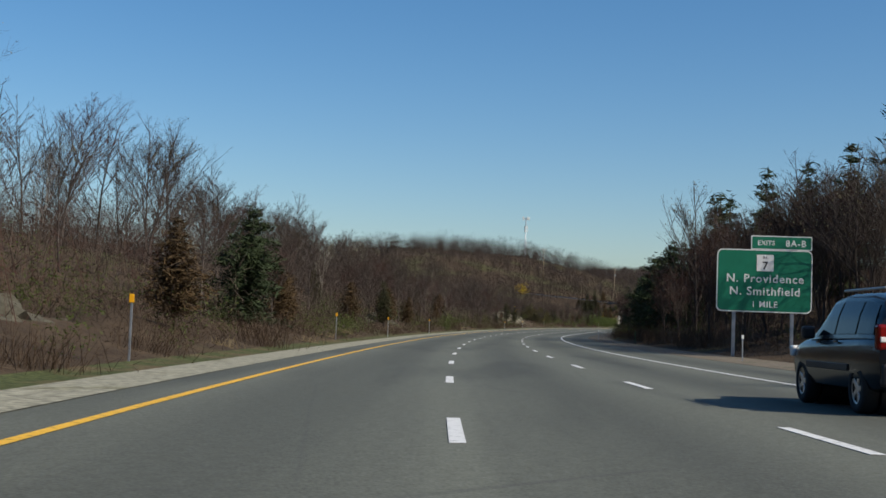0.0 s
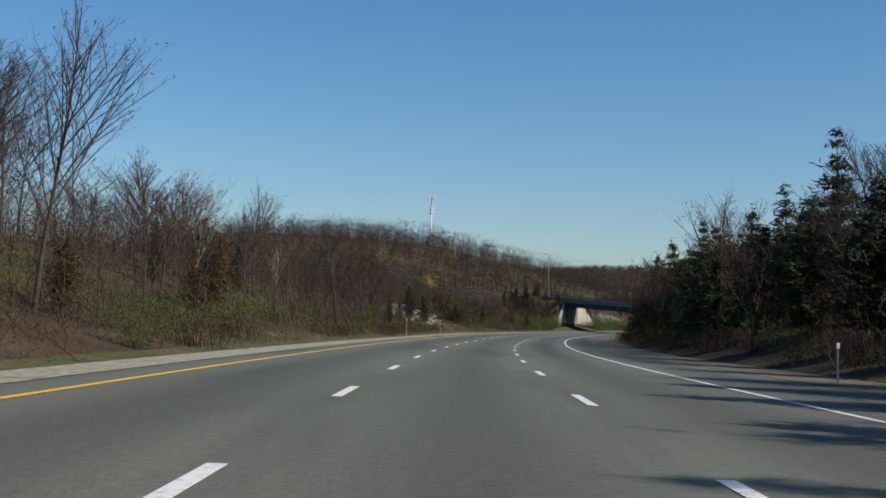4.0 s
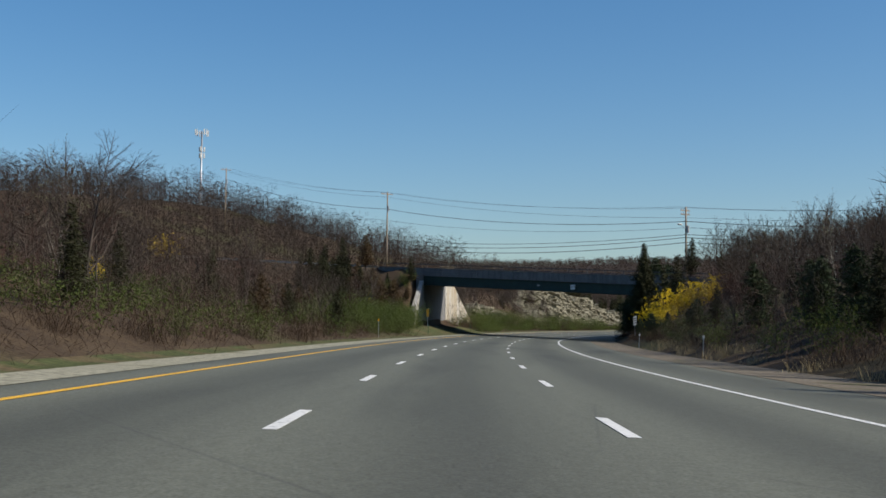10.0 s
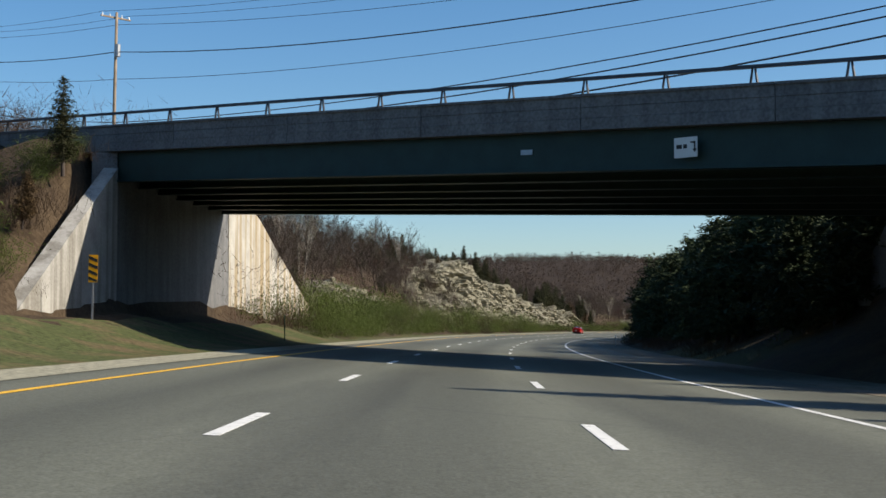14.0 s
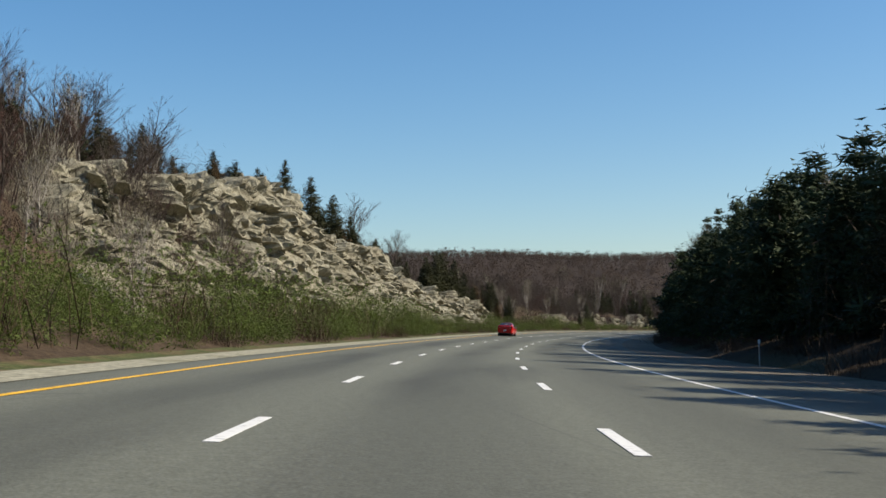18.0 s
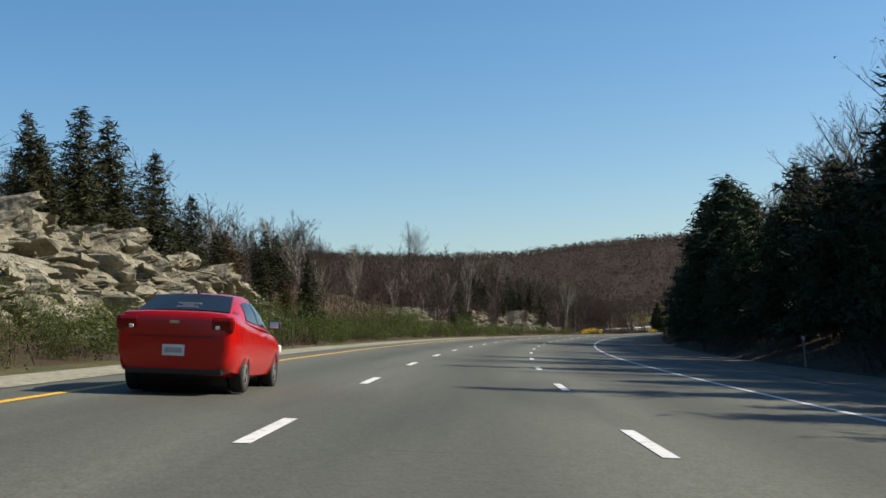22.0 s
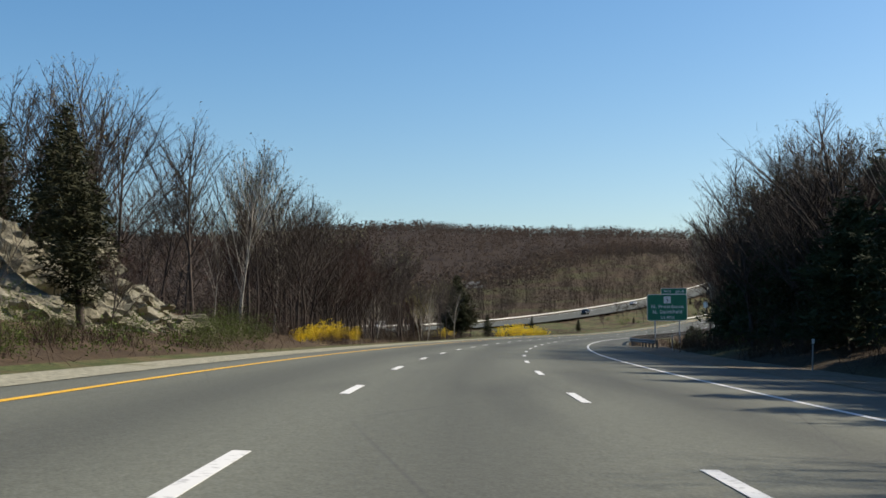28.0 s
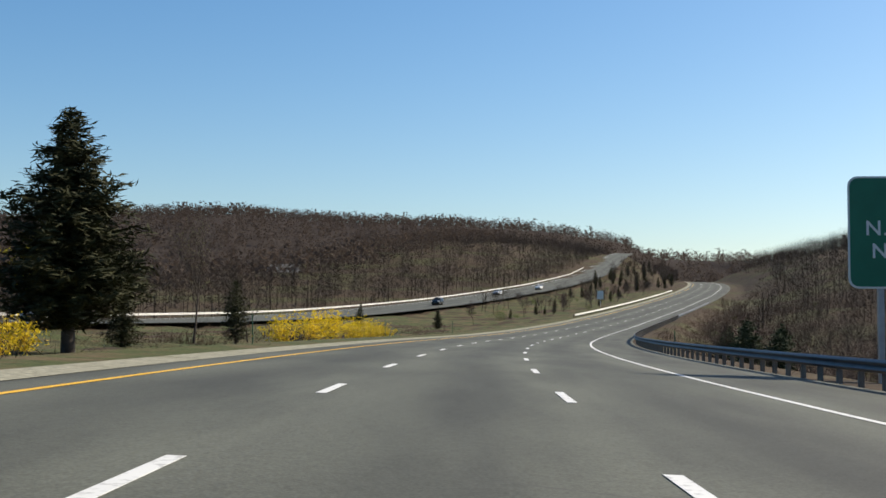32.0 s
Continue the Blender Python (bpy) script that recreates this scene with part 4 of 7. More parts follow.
SAPLINGS = [thicket(rng, rng.uniform(3.0, 5.0), 96, 0.0115, 1.0) for _ in range(6)]
LOW = [thicket(rng, rng.uniform(0.9, 1.7), 90, 0.0080, 0.75) for _ in range(6)]
LOW_GREEN = [bush(rng, rng.uniform(1.6, 2.4), rng.uniform(0.8, 1.3), 9, 0.045, 7, 3)[1] for _ in range(5)]
undergrowth("sapling_thicket", 6600, [(0, 330, -36, -11.5, 1.7), (330, 470, -40, -12, 1.3), (512, 640, -34, -12.5, 1.7), (770, 1015, -30, -11.5, 1.3), (640, 770, -45, -23, 0.7), (0, 450, 14.5, 34, 1.1), (490, 975, 14, 34, 1.0), (1030, 1400, 17, 60, 0.4)], SAPLINGS, M_TWIG,
            "thicket of bare brown saplings filling the roadside woods")
undergrowth("red_thicket", 2600, [(0, 640, -36, -13, 1), (770, 1015, -30, -12, 1), (0, 330, 14, 34, 1.9), (330, 975, 15, 33, 0.6), (438, 486, 23, 44, 3.0), (1030, 1300, 15, 60, 1.4)], SAPLINGS, M_TWIG_RED,
            "thicket of reddish budding saplings in the roadside woods")
undergrowth("dry_undergrowth", 4200, [(0, 455, -16, -8.9, 1.3), (512, 640, -30, -11.4, 0.55), (760, 1015, -16, -8.9, 1.0), (0, 975, 12.8, 16.5, 1.2), (985, 1300, 11.5, 30, 0.8), (1000, 1140, -20, -10.5, 0.5)], LOW, M_BRUSH,
            "dry brown brush and brambles along the foot of the slopes")
undergrowth("green_undergrowth", 2300, [(0, 455, -20, -9.4, 0.4), (510, 850, -11.0, -8.7, 1.6), (850, 930, -12, -8.9, 1.5), (510, 850, -15.5, -12, 0.8), (420, 466, -18, -9.4, 3.0), (330, 464, -36, -12, 0.45), (0, 975, 14, 18, 0.25)], LOW_GREEN, M_SHRUB,
            "low growth of fresh green leaves among the brush", (0.8, 1.5))

# ---- roadside trees and shrubs, one by one ----
BACK_ROWS = []


def scatter(s0, s1, lat0, lat1, n, mixture, size=(0.75, 1.25), clear=()):
    """n plants at random over a stretch; mixture: kind and share."""
    kinds, shares = zip(*mixture)
    for i in range(n):
        s, lat = s0 + (s1 - s0) * (i + rng.random()) / n, rng.uniform(lat0, lat1)
        if any(a <= s <= b and c <= lat <= d for a, b, c, d in clear):
            continue
        kind, z = rng.choices(kinds, shares)[0], rng.uniform(*size)
        if kind in ("bare", "red", "tall") and abs(lat) > 23:
            p = ground_at(s, lat)
            BACK_ROWS.append((p.x, p.y, p.z, z, rng.uniform(0, 6.28)))
        else:
            plant(kind, s, lat, z, sink=0.1)


SIGNS = [(-10, 67, 10, 17), (42, 67.5, 10, 32), (940, 1012, 9, 15.5), (414, 438, 12.0, 16.6), (438, 458, 12.0, 24)]
NO_BRIDGE = SIGNS + [(474, 520, -26, 0), (460, 500, 0, 28)]
ROCKS = [(640, 770, -20.8, -9), (866, 935, -17, -9), (546, 594, -19, -9), (279, 313, -16, -9), (16, 38, -13, -10), (118, 142, -14, -10)]
BARE = [("bare", 5.5), ("red", 2.5), ("birch", 0.45), ("tall", 1.2)]
# inner side
scatter(5, 225, -20, -11.2, 66, BARE + [("rust", 0.9), ("cedar", 1.4), ("hemlock", 0.4)], (0.52, 0.84), NO_BRIDGE + ROCKS + [(30, 52, -17, -11)])
scatter(225, 330, -20, -11.2, 30, BARE + [("rust", 0.6), ("cedar", 1.6)], (0.38, 0.6), NO_BRIDGE + ROCKS)
scatter(5, 215, -40, -20, 80, BARE, (0.72, 1.0), NO_BRIDGE)
scatter(215, 330, -40, -20, 46, BARE, (0.45, 0.66), NO_BRIDGE)
scatter(5, 320, -10.6, -9.0, 50, [("brush", 5), ("shrub", 0.5), ("straw", 1)], (0.4, 0.75), NO_BRIDGE + ROCKS)
scatter(345, 410, -11, -9.2, 12, [("brush", 4), ("shrub", 1)], (0.4, 0.7))
scatter(345, 464, -22, -12.2, 40, BARE + [("cedar", 2.4), ("rust", 0.8)], (0.38, 0.62), NO_BRIDGE)
scatter(330, 464, -44, -22, 60, BARE + [("cedar", 1.4), ("shrub", 0.9)], (0.34, 0.54), NO_BRIDGE)
scatter(422, 464, -16.5, -10.4, 46, [("shrub", 1)], (0.7, 1.15))
scatter(400, 424, -14, -10.4, 12, [("shrub", 1), ("brush", 1), ("cedar", 0.6)], (0.4, 0.7))
scatter(505, 640, -28, -17, 40, BARE + [("cedar", 2.6), ("birch", 1)], (0.5, 0.85), NO_BRIDGE + ROCKS)
scatter(505, 780, -44, -28, 54, BARE + [("cedar", 2.0)], (0.6, 0.9), NO_BRIDGE)
scatter(512, 605, -10.4, -8.9, 34, [("shrub", 1)], (0.35, 0.75))
scatter(512, 605, -13.0, -10.2, 36, [("shrub", 5), ("brush", 1)], (0.7, 1.35))
scatter(605, 690, -10.4, -8.8, 36, [("shrub", 5), ("brush", 1)], (0.35, 0.72))
scatter(605, 690, -13.2, -10.2, 34, [("shrub", 5), ("brush", 2)], (0.8, 1.45))
scatter(690, 845, -10.2, -8.8, 56, [("shrub", 7), ("brush", 2)], (0.3, 0.65))
scatter(690, 845, -13.2, -10.2, 58, [("shrub", 4), ("brush", 4), ("cedar", 0.8)], (0.42, 0.95))
scatter(845, 932, -11.2, -9.2, 34, [("shrub", 3), ("brush", 2)], (0.3, 0.6))
scatter(630, 765, -30, -20.4, 66, [("cedar", 7), ("bare", 1.3), ("rust", 1), ("brush", 1)], (0.6, 1.0))
scatter(598, 642, -21, -13.2, 44, [("bare", 3), ("red", 2), ("brush", 2), ("cedar", 1.2), ("birch", 0.9)], (0.32, 0.55))
scatter(612, 650, -30, -19, 24, [("bare", 3), ("hemlock", 1.2), ("cedar", 1.5), ("tall", 0.6)], (0.4, 0.66))
scatter(640, 700, -18.5, -16, 8, [("brush", 2), ("bare", 1)], (0.25, 0.45))
scatter(765, 875, -28, -13.5, 80, BARE + [("birch", 2.5), ("cedar", 3), ("rust", 0.8)], (0.45, 0.74), ROCKS)
scatter(838, 908, -12.6, -10.4, 26, [("bare", 1), ("cedar", 1), ("brush", 3), ("shrub", 2), ("red", 1)], (0.3, 0.5))
scatter(770, 900, -44, -28, 36, BARE, (0.55, 0.85))
scatter(866, 935, -24, -17.0, 24, [("cedar", 5), ("bare", 2), ("birch", 1)], (0.7, 1.15))
scatter(940, 988, -17, -10.8, 44, BARE + [("red", 3), ("birch", 0.5)], (0.68, 0.98))
scatter(984, 1006, -14, -9.0, 14, [("birch", 2), ("tall", 2), ("bare", 1), ("red", 1)], (0.4, 0.6))
scatter(256, 276, -18, -13, 10, BARE + [("red", 2)], (0.45, 0.62))
scatter(900, 1000, -26, -17, 36, BARE + [("tall", 2)], (0.8, 1.05), ROCKS)
scatter(935, 1020, -10.4, -8.9, 18, [("brush", 3), ("straw", 1)], (0.3, 0.6))
scatter(1012, 1080, -38, -13, 18, [("tall", 2), ("birch", 2), ("bare", 2), ("brush", 2)], (0.45, 0.75))
# outer side
scatter(-10, 320, 14.0, 20, 84, BARE + [("red", 4), ("cedar", 0.6), ("hemlock", 0.7)], (0.6, 0.9), NO_BRIDGE)
scatter(-10, 320, 20, 40, 96, BARE + [("red", 4), ("pine", 0.7)], (0.85, 1.2), NO_BRIDGE)
scatter(200, 330, 14.5, 18, 20, [("pine", 1), ("hemlock", 3), ("cedar", 1)], (0.6, 0.85), NO_BRIDGE)
scatter(320, 412, 15.4, 21, 44, BARE + [("cedar", 3.6), ("hemlock", 3.6)], (0.4, 0.66), NO_BRIDGE)
scatter(320, 450, 20, 42, 54, BARE + [("red", 2), ("cedar", 1)], (0.5, 0.75), NO_BRIDGE)
scatter(-10, 450, 13.0, 14.6, 70, [("brush", 3), ("shrub", 0.8), ("straw", 0.7)], (0.5, 0.9), NO_BRIDGE)
scatter(320, 410, 12.2, 13.0, 12, [("straw", 1)], (0.7, 1.2))
scatter(494, 935, 14.4, 17.0, 160, [("hemlock", 8), ("cedar", 1.2)], (0.78, 1.2))
scatter(494, 715, 17.0, 21, 56, [("bare", 1.2), ("red", 0.6), ("birch", 0.8), ("hemlock", 6.0)], (0.72, 0.92))
scatter(494, 715, 17.0, 19, 34, [("hemlock", 1)], (1.15, 1.4))
scatter(715, 960, 17.0, 20, 44, [("hemlock", 1)], (1.05, 1.45))
scatter(715, 960, 17.2, 21, 60, [("bare", 3), ("red", 1.6), ("tall", 1.6), ("birch", 2.2)], (0.82, 1.02))
scatter(494, 715, 20, 34, 44, BARE + [("hemlock", 1)], (0.6, 0.85))
scatter(715, 985, 20, 34, 50, BARE + [("hemlock", 1), ("pine", 0.6)], (0.75, 1.05))
scatter(925, 982, 14.4, 20, 56, BARE + [("birch", 0.8), ("hemlock", 2)], (0.85, 1.12), SIGNS)
scatter(472, 489, -25, -15.4, 40, [("shrub", 3), ("brush", 3), ("rust", 1.3), ("cedar", 1.3)], (0.35, 0.8))
scatter(514, 640, -30, -15, 56, BARE + [("cedar", 3), ("brush", 2)], (0.45, 0.8), ROCKS)
scatter(480, 491, -20, -14.95, 28, [("shrub", 4), ("brush", 2), ("cedar", 1), ("rust", 1)], (0.28, 0.6))
scatter(962, 984, -16, -10.5, 14, BARE + [("red", 4)], (0.6, 0.8))
scatter(966, 984, 17.4, 21, 18, [("bare", 3), ("tall", 1), ("hemlock", 4), ("birch", 1)], (0.75, 1.0))
scatter(128, 147, -18.5, -13.5, 9, BARE, (0.78, 0.92))
scatter(706, 738, 18, 20.5, 9, [("pine", 2), ("bare", 2), ("tall", 1)], (0.95, 1.15))
scatter(60, 128, 16.5, 27, 46, BARE + [("red", 6)], (0.85, 1.22))
scatter(519, 548, -19, -15, 14, [("bare", 1), ("shrub", 1), ("red", 1)], (0.5, 0.75))
scatter(494, 985, 12.6, 14.2, 60, [("brush", 3), ("straw", 0.4)], (0.4, 0.7))
scatter(1040, 1300, 15, 50, 96, [("brush", 2), ("red", 2.4), ("bare", 2), ("shrub", 0.5)], (0.35, 0.62))
scatter(414, 450, 13.0, 18.5, 40, [("shrub", 1.5), ("brush", 4), ("hemlock", 1.2)], (0.2, 0.38))
scatter(440, 482, 23.2, 44, 90, BARE + [("red", 5), ("cedar", 1.2)], (0.6, 0.85))
for s, lat, z in ((784, 16.6, 1.7), (788, 17.2, 1.75), (793, 16.8, 1.6), (815, 16.6, 1.4), (819, 17.2, 1.45), (842, 17, 1.4)):
    plant("hemlock", s, lat, z)
# between the carriageways, further on
scatter(1240, 1420, -35, -13, 90, [("bare", 3), ("cedar", 1.3), ("shrub", 1.5), ("red", 2)], (0.35, 0.62))
scatter(1420, 1700, -37, -12, 90, [("bare", 2), ("cedar", 3), ("red", 1)], (0.6, 1.0))
for s, lat, k, z in ((1170, -20, "cedar", 0.62), (1200, -21, "red", 0.45), (1213, -19, "shrub", 0.9), (1150, -26, "cedar", 0.6), (1255, -17, "cedar", 0.5)):
    plant(k, s, lat, z)

# single plants that stand out
plant("bare", 171, -18, 0.98, 0, label="broad leafless tree with a rounded open crown above the woods")
for s, lat, z in ((319.5, -12.3, 0.56), (324, -11.9, 0.66), (329, -12.2, 0.70), (335, -12.2, 0.66), (340, -12.2, 0.58), (326, -15.5, 0.78), (334, -16, 0.72), (344, -14.5, 0.6)):
    plant("low_pine", s, lat, z)
plant("bare", 318, -10.8, 0.5, 1)
plant("pine", 72, 24.5, 1.32, 0, label="tall white pine standing above the leafless woods")
for s, lat, z in ((88, 23, 1.0), (96, 23, 0.95), (104, 22, 0.85)):
    plant("pine", s, lat, z)
for s, lat, z in ((468, -14.6, 1.05), (471, -17, 1.1), (473, -20, 1.15)):
    plant("rust", s, lat, z)
for s, lat, z in ((464, -18, 0.9), (461, -22, 0.9), (475, -23, 1.0), (467, -25, 1.0), (458, -19, 0.8)):
    plant("cedar", s, lat, z, squash=1.2)
for s, lat, z in ((466, -13.2, 0.6), (463, -14.8, 0.8), (460, -16.8, 0.8), (468, -16, 0.6), (456, -18.5, 0.8), (470, -22, 0.7)):
    plant("shrub", s, lat, z)
plant("pine", 737, 18.5, 1.1)
plant("big_cedar", 459.5, 14.9, 1.2, squash=0.72, lean=0.01, label="tall dark cedar at the end of the overpass")
for s, lat, z in ((138, 17.5, 1.3), (146, 16, 1.25), (151, 17, 1.2), (158, 15.6, 0.95), (168, 15.4, 0.9), (178, 15.8, 0.95), (190, 16, 1.0), (204, 16, 0.95), (128, 18, 1.2)):
    plant("hemlock", s, lat, z)
for s, lat, z in ((281, -11.6, 0.62), (278, -13, 0.7), (119, -11.2, 0.7)):
    plant("cedar", s, lat, z, squash=1.3)
for s, lat, z in ((122, 20, 1.0), (128, 21, 1.05), (134, 22, 1.05), (116, 23, 1.1)):
    plant("pine", s, lat, z)
for s, lat, z in ((288, -11.4, 0.4), (296, -12.0, 0.3), (304, -12.2, 0.3), (311, -12.0, 0.4), (318, -11.8, 0.5), (300, -17, 0.5), (308, -17.5, 0.5), (292, -16.5, 0.5)):
    plant("brush", s, lat, z)
for s, lat, z in ((762, -18, 0.78), (768, -19, 0.9), (772, -17.5, 0.72), (778, -18.5, 0.9), (783, -19, 0.85), (756, -19, 0.75), (750, -20, 0.85), (745, -19.8, 0.8), (740, -20, 0.9), (678, -20, 0.5), (682, -20.4, 0.75),
                  (691, -20.2, 0.85), (698, -20, 0.8), (703, -20, 0.6), (672, -20.3, 0.45), (709, -20, 0.65), (715, -19.8, 0.7)):
    plant("rust" if s in (768, 691, 750) else "cedar", s, lat, z, squash=1.35)
for s, lat, z in ((1064, 15.5, 0.45), (1070, 16.5, 0.55), (1077, 16, 0.6), (1086, 16.5, 0.55), (1094, 16.2, 0.5), (1104, 16.5, 0.45)):
    plant("hemlock", s, lat, z)
for kind, s, lat, z in (("bare", 946, 15, 1.15), ("bare", 951, 16, 1.15), ("red", 955, 15.6, 0.95), ("tall", 959, 16.5, 0.85), ("bare", 948, 17.5, 1.25), ("bare", 963, 17, 0.95), ("hemlock", 947, 16.2, 0.9),
                        ("hemlock", 953, 16.4, 0.85), ("hemlock", 960, 16.2, 0.75), ("hemlock", 240, 16.5, 1.05), ("hemlock", 246, 16, 1.0), ("hemlock", 252, 16.5, 1.0), ("hemlock", 258, 17, 0.95), ("hemlock", 266, 16.5, 0.85),
                        ("bare", 229, -13, 0.82), ("bare", 234, -14.5, 0.85), ("red", 239, -13, 0.78), ("bare", 244, -14, 0.72), ("bare", 250, -14, 0.86), ("bare", 256, -15, 0.9), ("red", 261, -14.5, 0.82), ("bare", 259, -17, 0.9), ("bare", 358, -13, 0.62)):
    plant(kind, s, lat, z)
for s, lat, z in ((422, 13.8, 0.5), (428, 13.6, 0.45), (434, 13.7, 0.5), (440, 13.8, 0.5)):
    plant("brush", s, lat, z)
for s, lat, z in ((738.5, -19.5, 1.1), (747.6, -19.6, 1.4), (753.5, -19.4, 1.3), (760, -19.2, 1.1), (658, -21.5, 0.8), (664, -21, 0.85), (681, -20.5, 1.15), (689.6, -20.6, 1.05), (698.8, -20.4, 1.0), (743.8, -20, 1.2)):
    plant("cedar", s, lat, z, squash=1.25)
plant("cedar", 911, -12.6, 1.05, 1, squash=1.1, label="dark cedar growing in front of the rock")
plant("tall", 814, -10.8, 0.58, 0, label="tall thin tree with a dark trunk and pale buds")
for s, lat, z in ((918, -16.5, 1.25), (922, -17, 1.35), (926, -17.5, 1.2), (875, -20, 1.1)):
    plant("cedar", s, lat, z)
plant("pine", 922, -21, 0.75)
plant("birch", 940, -14, 1.1, 1)
for s, lat, z in ((45, -11.6, 0.8), (68, -11.6, 0.75), (96, -11.4, 0.7), (121, -11.4, 0.7), (128, -12.2, 0.75), (141, -11.6, 0.65), (1003, -13, 0.6)):
    plant("rust", s, lat, z, squash=1.2)
for s, lat, z in ((455, 17.0, 1.0), (460, 18.6, 1.1), (466, 20.5, 0.8), (476, -24, 0.9), (480, -27, 1.0), (353, 18.5, 0.95), (343, 17.5, 1.0), (348, 21, 0.9)):
    plant("cedar", s, lat, z, squash=1.15)
for s, lat, z in ((186, 33, 1.2), (196, 37, 1.2), (222, 19, 0.7), (232, 17.5, 0.66), (243, 18, 0.62), (252, 18.5, 0.62)):
    plant("pine", s, lat, z)
for s, lat, z in ((454, 15.7, 1.1), (452.4, 17.6, 1.3), (451.5, 19.6, 1.3), (451, 21.6, 1.1), (449.5, 16.6, 0.8), (386, -30, 0.9), (411, -30, 0.85), (404, -27, 0.7), (939, -10.4, 0.32), (943, -10.5, 0.4), (948, -10.7, 0.5), (953, -10.8, 0.5), (958, -10.6, 0.4),
                  (1031, -14.5, 0.7), (1037, -16, 0.6), (1074, -14.2, 0.8), (1081, -13.8, 0.9), (1089, -14.2, 0.95), (1097, -13.8, 0.9), (1105, -14.2, 0.8), (1113, -14.6, 0.75), (476, -18.5, 0.7), (482, -21, 0.7)):
    plant("forsythia", s, lat, z)
plant("forsythia", 526, -67, 1.7)
plant("forsythia", 523, -65, 1.3)
plant("big_cedar", 1035.5, -13.7, 1.0, squash=1.45, lean=0.01)
plant("cedar", 1062, -14.2, 0.62, 2, squash=1.3)
plant("cedar", 1047, -15.5, 0.55, 0, squash=1.5)
plant("willow", 1071, -27.6, 0.66, squash=1.25, lean=0.01)
plant("birch", 987, -9.2, 0.52, 0)
plant("tall", 986, -9.6, 0.46, 1)
plant("birch", 989, -10.2, 0.48, 2)
plant("birch", 946, -15.5, 1.1, 0)
plant("tall", 938, -16.1, 1.0, 0)
plant("tall", 856, -21.9, 1.05, 1)

for a, c, kind, z in ((-1.5, -1.5, "shrub", 0.5), (-2.5, -4, "shrub", 0.6), (-4, -1.6, "shrub", 0.6), (-4.5, -6, "shrub", 0.8), (-6.5, -3, "rust", 0.85), (-7, -1.3, "brush", 0.7),
                      (-9, -5, "cedar", 0.9), (-10, -2, "rust", 1.0), (-13, -3, "cedar", 1.0), (-15, -6, "rust", 0.9), (-17, -2.5, "cedar", 1.0), (-20, -5, "cedar", 0.9), (-3, -8, "brush", 0.6), (-8, -8.5, "shrub", 0.8)):
    p = overpass(a, c)
    k, _d2 = nearest_s(np.array([p.x]), np.array([p.y]))
    k = int(k[0])
    plant(kind, S_GRID[k], (p.x - R_X[k]) * math.cos(R_TURN[k]) - (p.y - R_Y[k]) * math.sin(R_TURN[k]), z)

stuff("back_woods", [join_arrays([w, t]) for w, t in BACK], BACK_ROWS, M_TWIG, "leafless trees standing behind the front row of the roadside woods", "woods")

# ---- the overpass ----
M_CONCRETE = concrete_material("stained_concrete", (0.360, 0.346, 0.310), (0.144, 0.130, 0.101))
M_CONCRETE_RUST = concrete_material("rust_streaked_concrete", (0.395, 0.372, 0.319), (0.251, 0.167, 0.053))
# weathered parapet tone; on the abutment walls it also paints in their shade
M_FASCIA = concrete_material("weathered_shade_toned_concrete", (0.115, 0.115, 0.115), (0.068, 0.068, 0.068))
M_GIRDER = plain("blue_green_steel_paint", (0.012, 0.035, 0.031), 0.55, 0.0, 0.25, 1.5)
M_STEEL = plain("galvanised_steel", (0.336, 0.352, 0.368), 0.45, 0.8, 0.2, 3.0)
M_RAIL = plain("weathered_guardrail_steel", (0.30, 0.30, 0.29), 0.5, 0.75, 0.3, 2.0)
M_PALE_RAIL = plain("pale_zinc_rail", (0.527, 0.518, 0.484), 0.55, 0.2, 0.15, 2.0)
M_WOOD_POLE = plain("weathered_pole_wood", (0.240, 0.184, 0.128), 0.85, 0, 0.3, 2.0, 0.3)
M_POST_WOOD = plain("grey_post_wood", (0.16, 0.135, 0.11), 0.85, 0, 0.3, 4.0)
M_BLACK = plain("black_rubber", (0.018, 0.018, 0.018), 0.7, 0, 0.2, 4.0)
M_CABLE = plain("black_cable", (0.02, 0.02, 0.022), 0.6, 0, 0.1, 4.0)
M_GREEN = plain("green_sign_sheeting", (0.009, 0.133, 0.074), 0.4, 0, 0.10, 1.5)
M_SIGN_WHITE = plain("white_sign_sheeting", (0.624, 0.632, 0.608), 0.45, 0, 0.06, 3.0)
M_SIGN_BLACK = plain("black_sign_ink", (0.02, 0.02, 0.02), 0.5, 0, 0.1, 3.0)
M_AMBER = plain("amber_reflector", (0.680, 0.323, 0.009), 0.35, 0, 0.08, 6.0)
M_POST_GREEN = plain("green_post_paint", (0.03, 0.09, 0.05), 0.6, 0, 0.15, 6.0)
M_WHITE_POST = plain("white_post_paint", (0.560, 0.560, 0.528), 0.6, 0, 0.15, 6.0)


def slab(bm, pts_low, pts_high):
    """A closed solid between two rings of corners of equal count."""
    lo, hi = [bm.verts.new(p) for p in pts_low], [bm.verts.new(p) for p in pts_high]
    n = len(lo)
    for i in range(n):
        j = (i + 1) % n
        bm.faces.new((lo[i], lo[j], hi[j], hi[i]))
    bm.faces.new(lo[::-1])
    bm.faces.new(hi)
    return bm


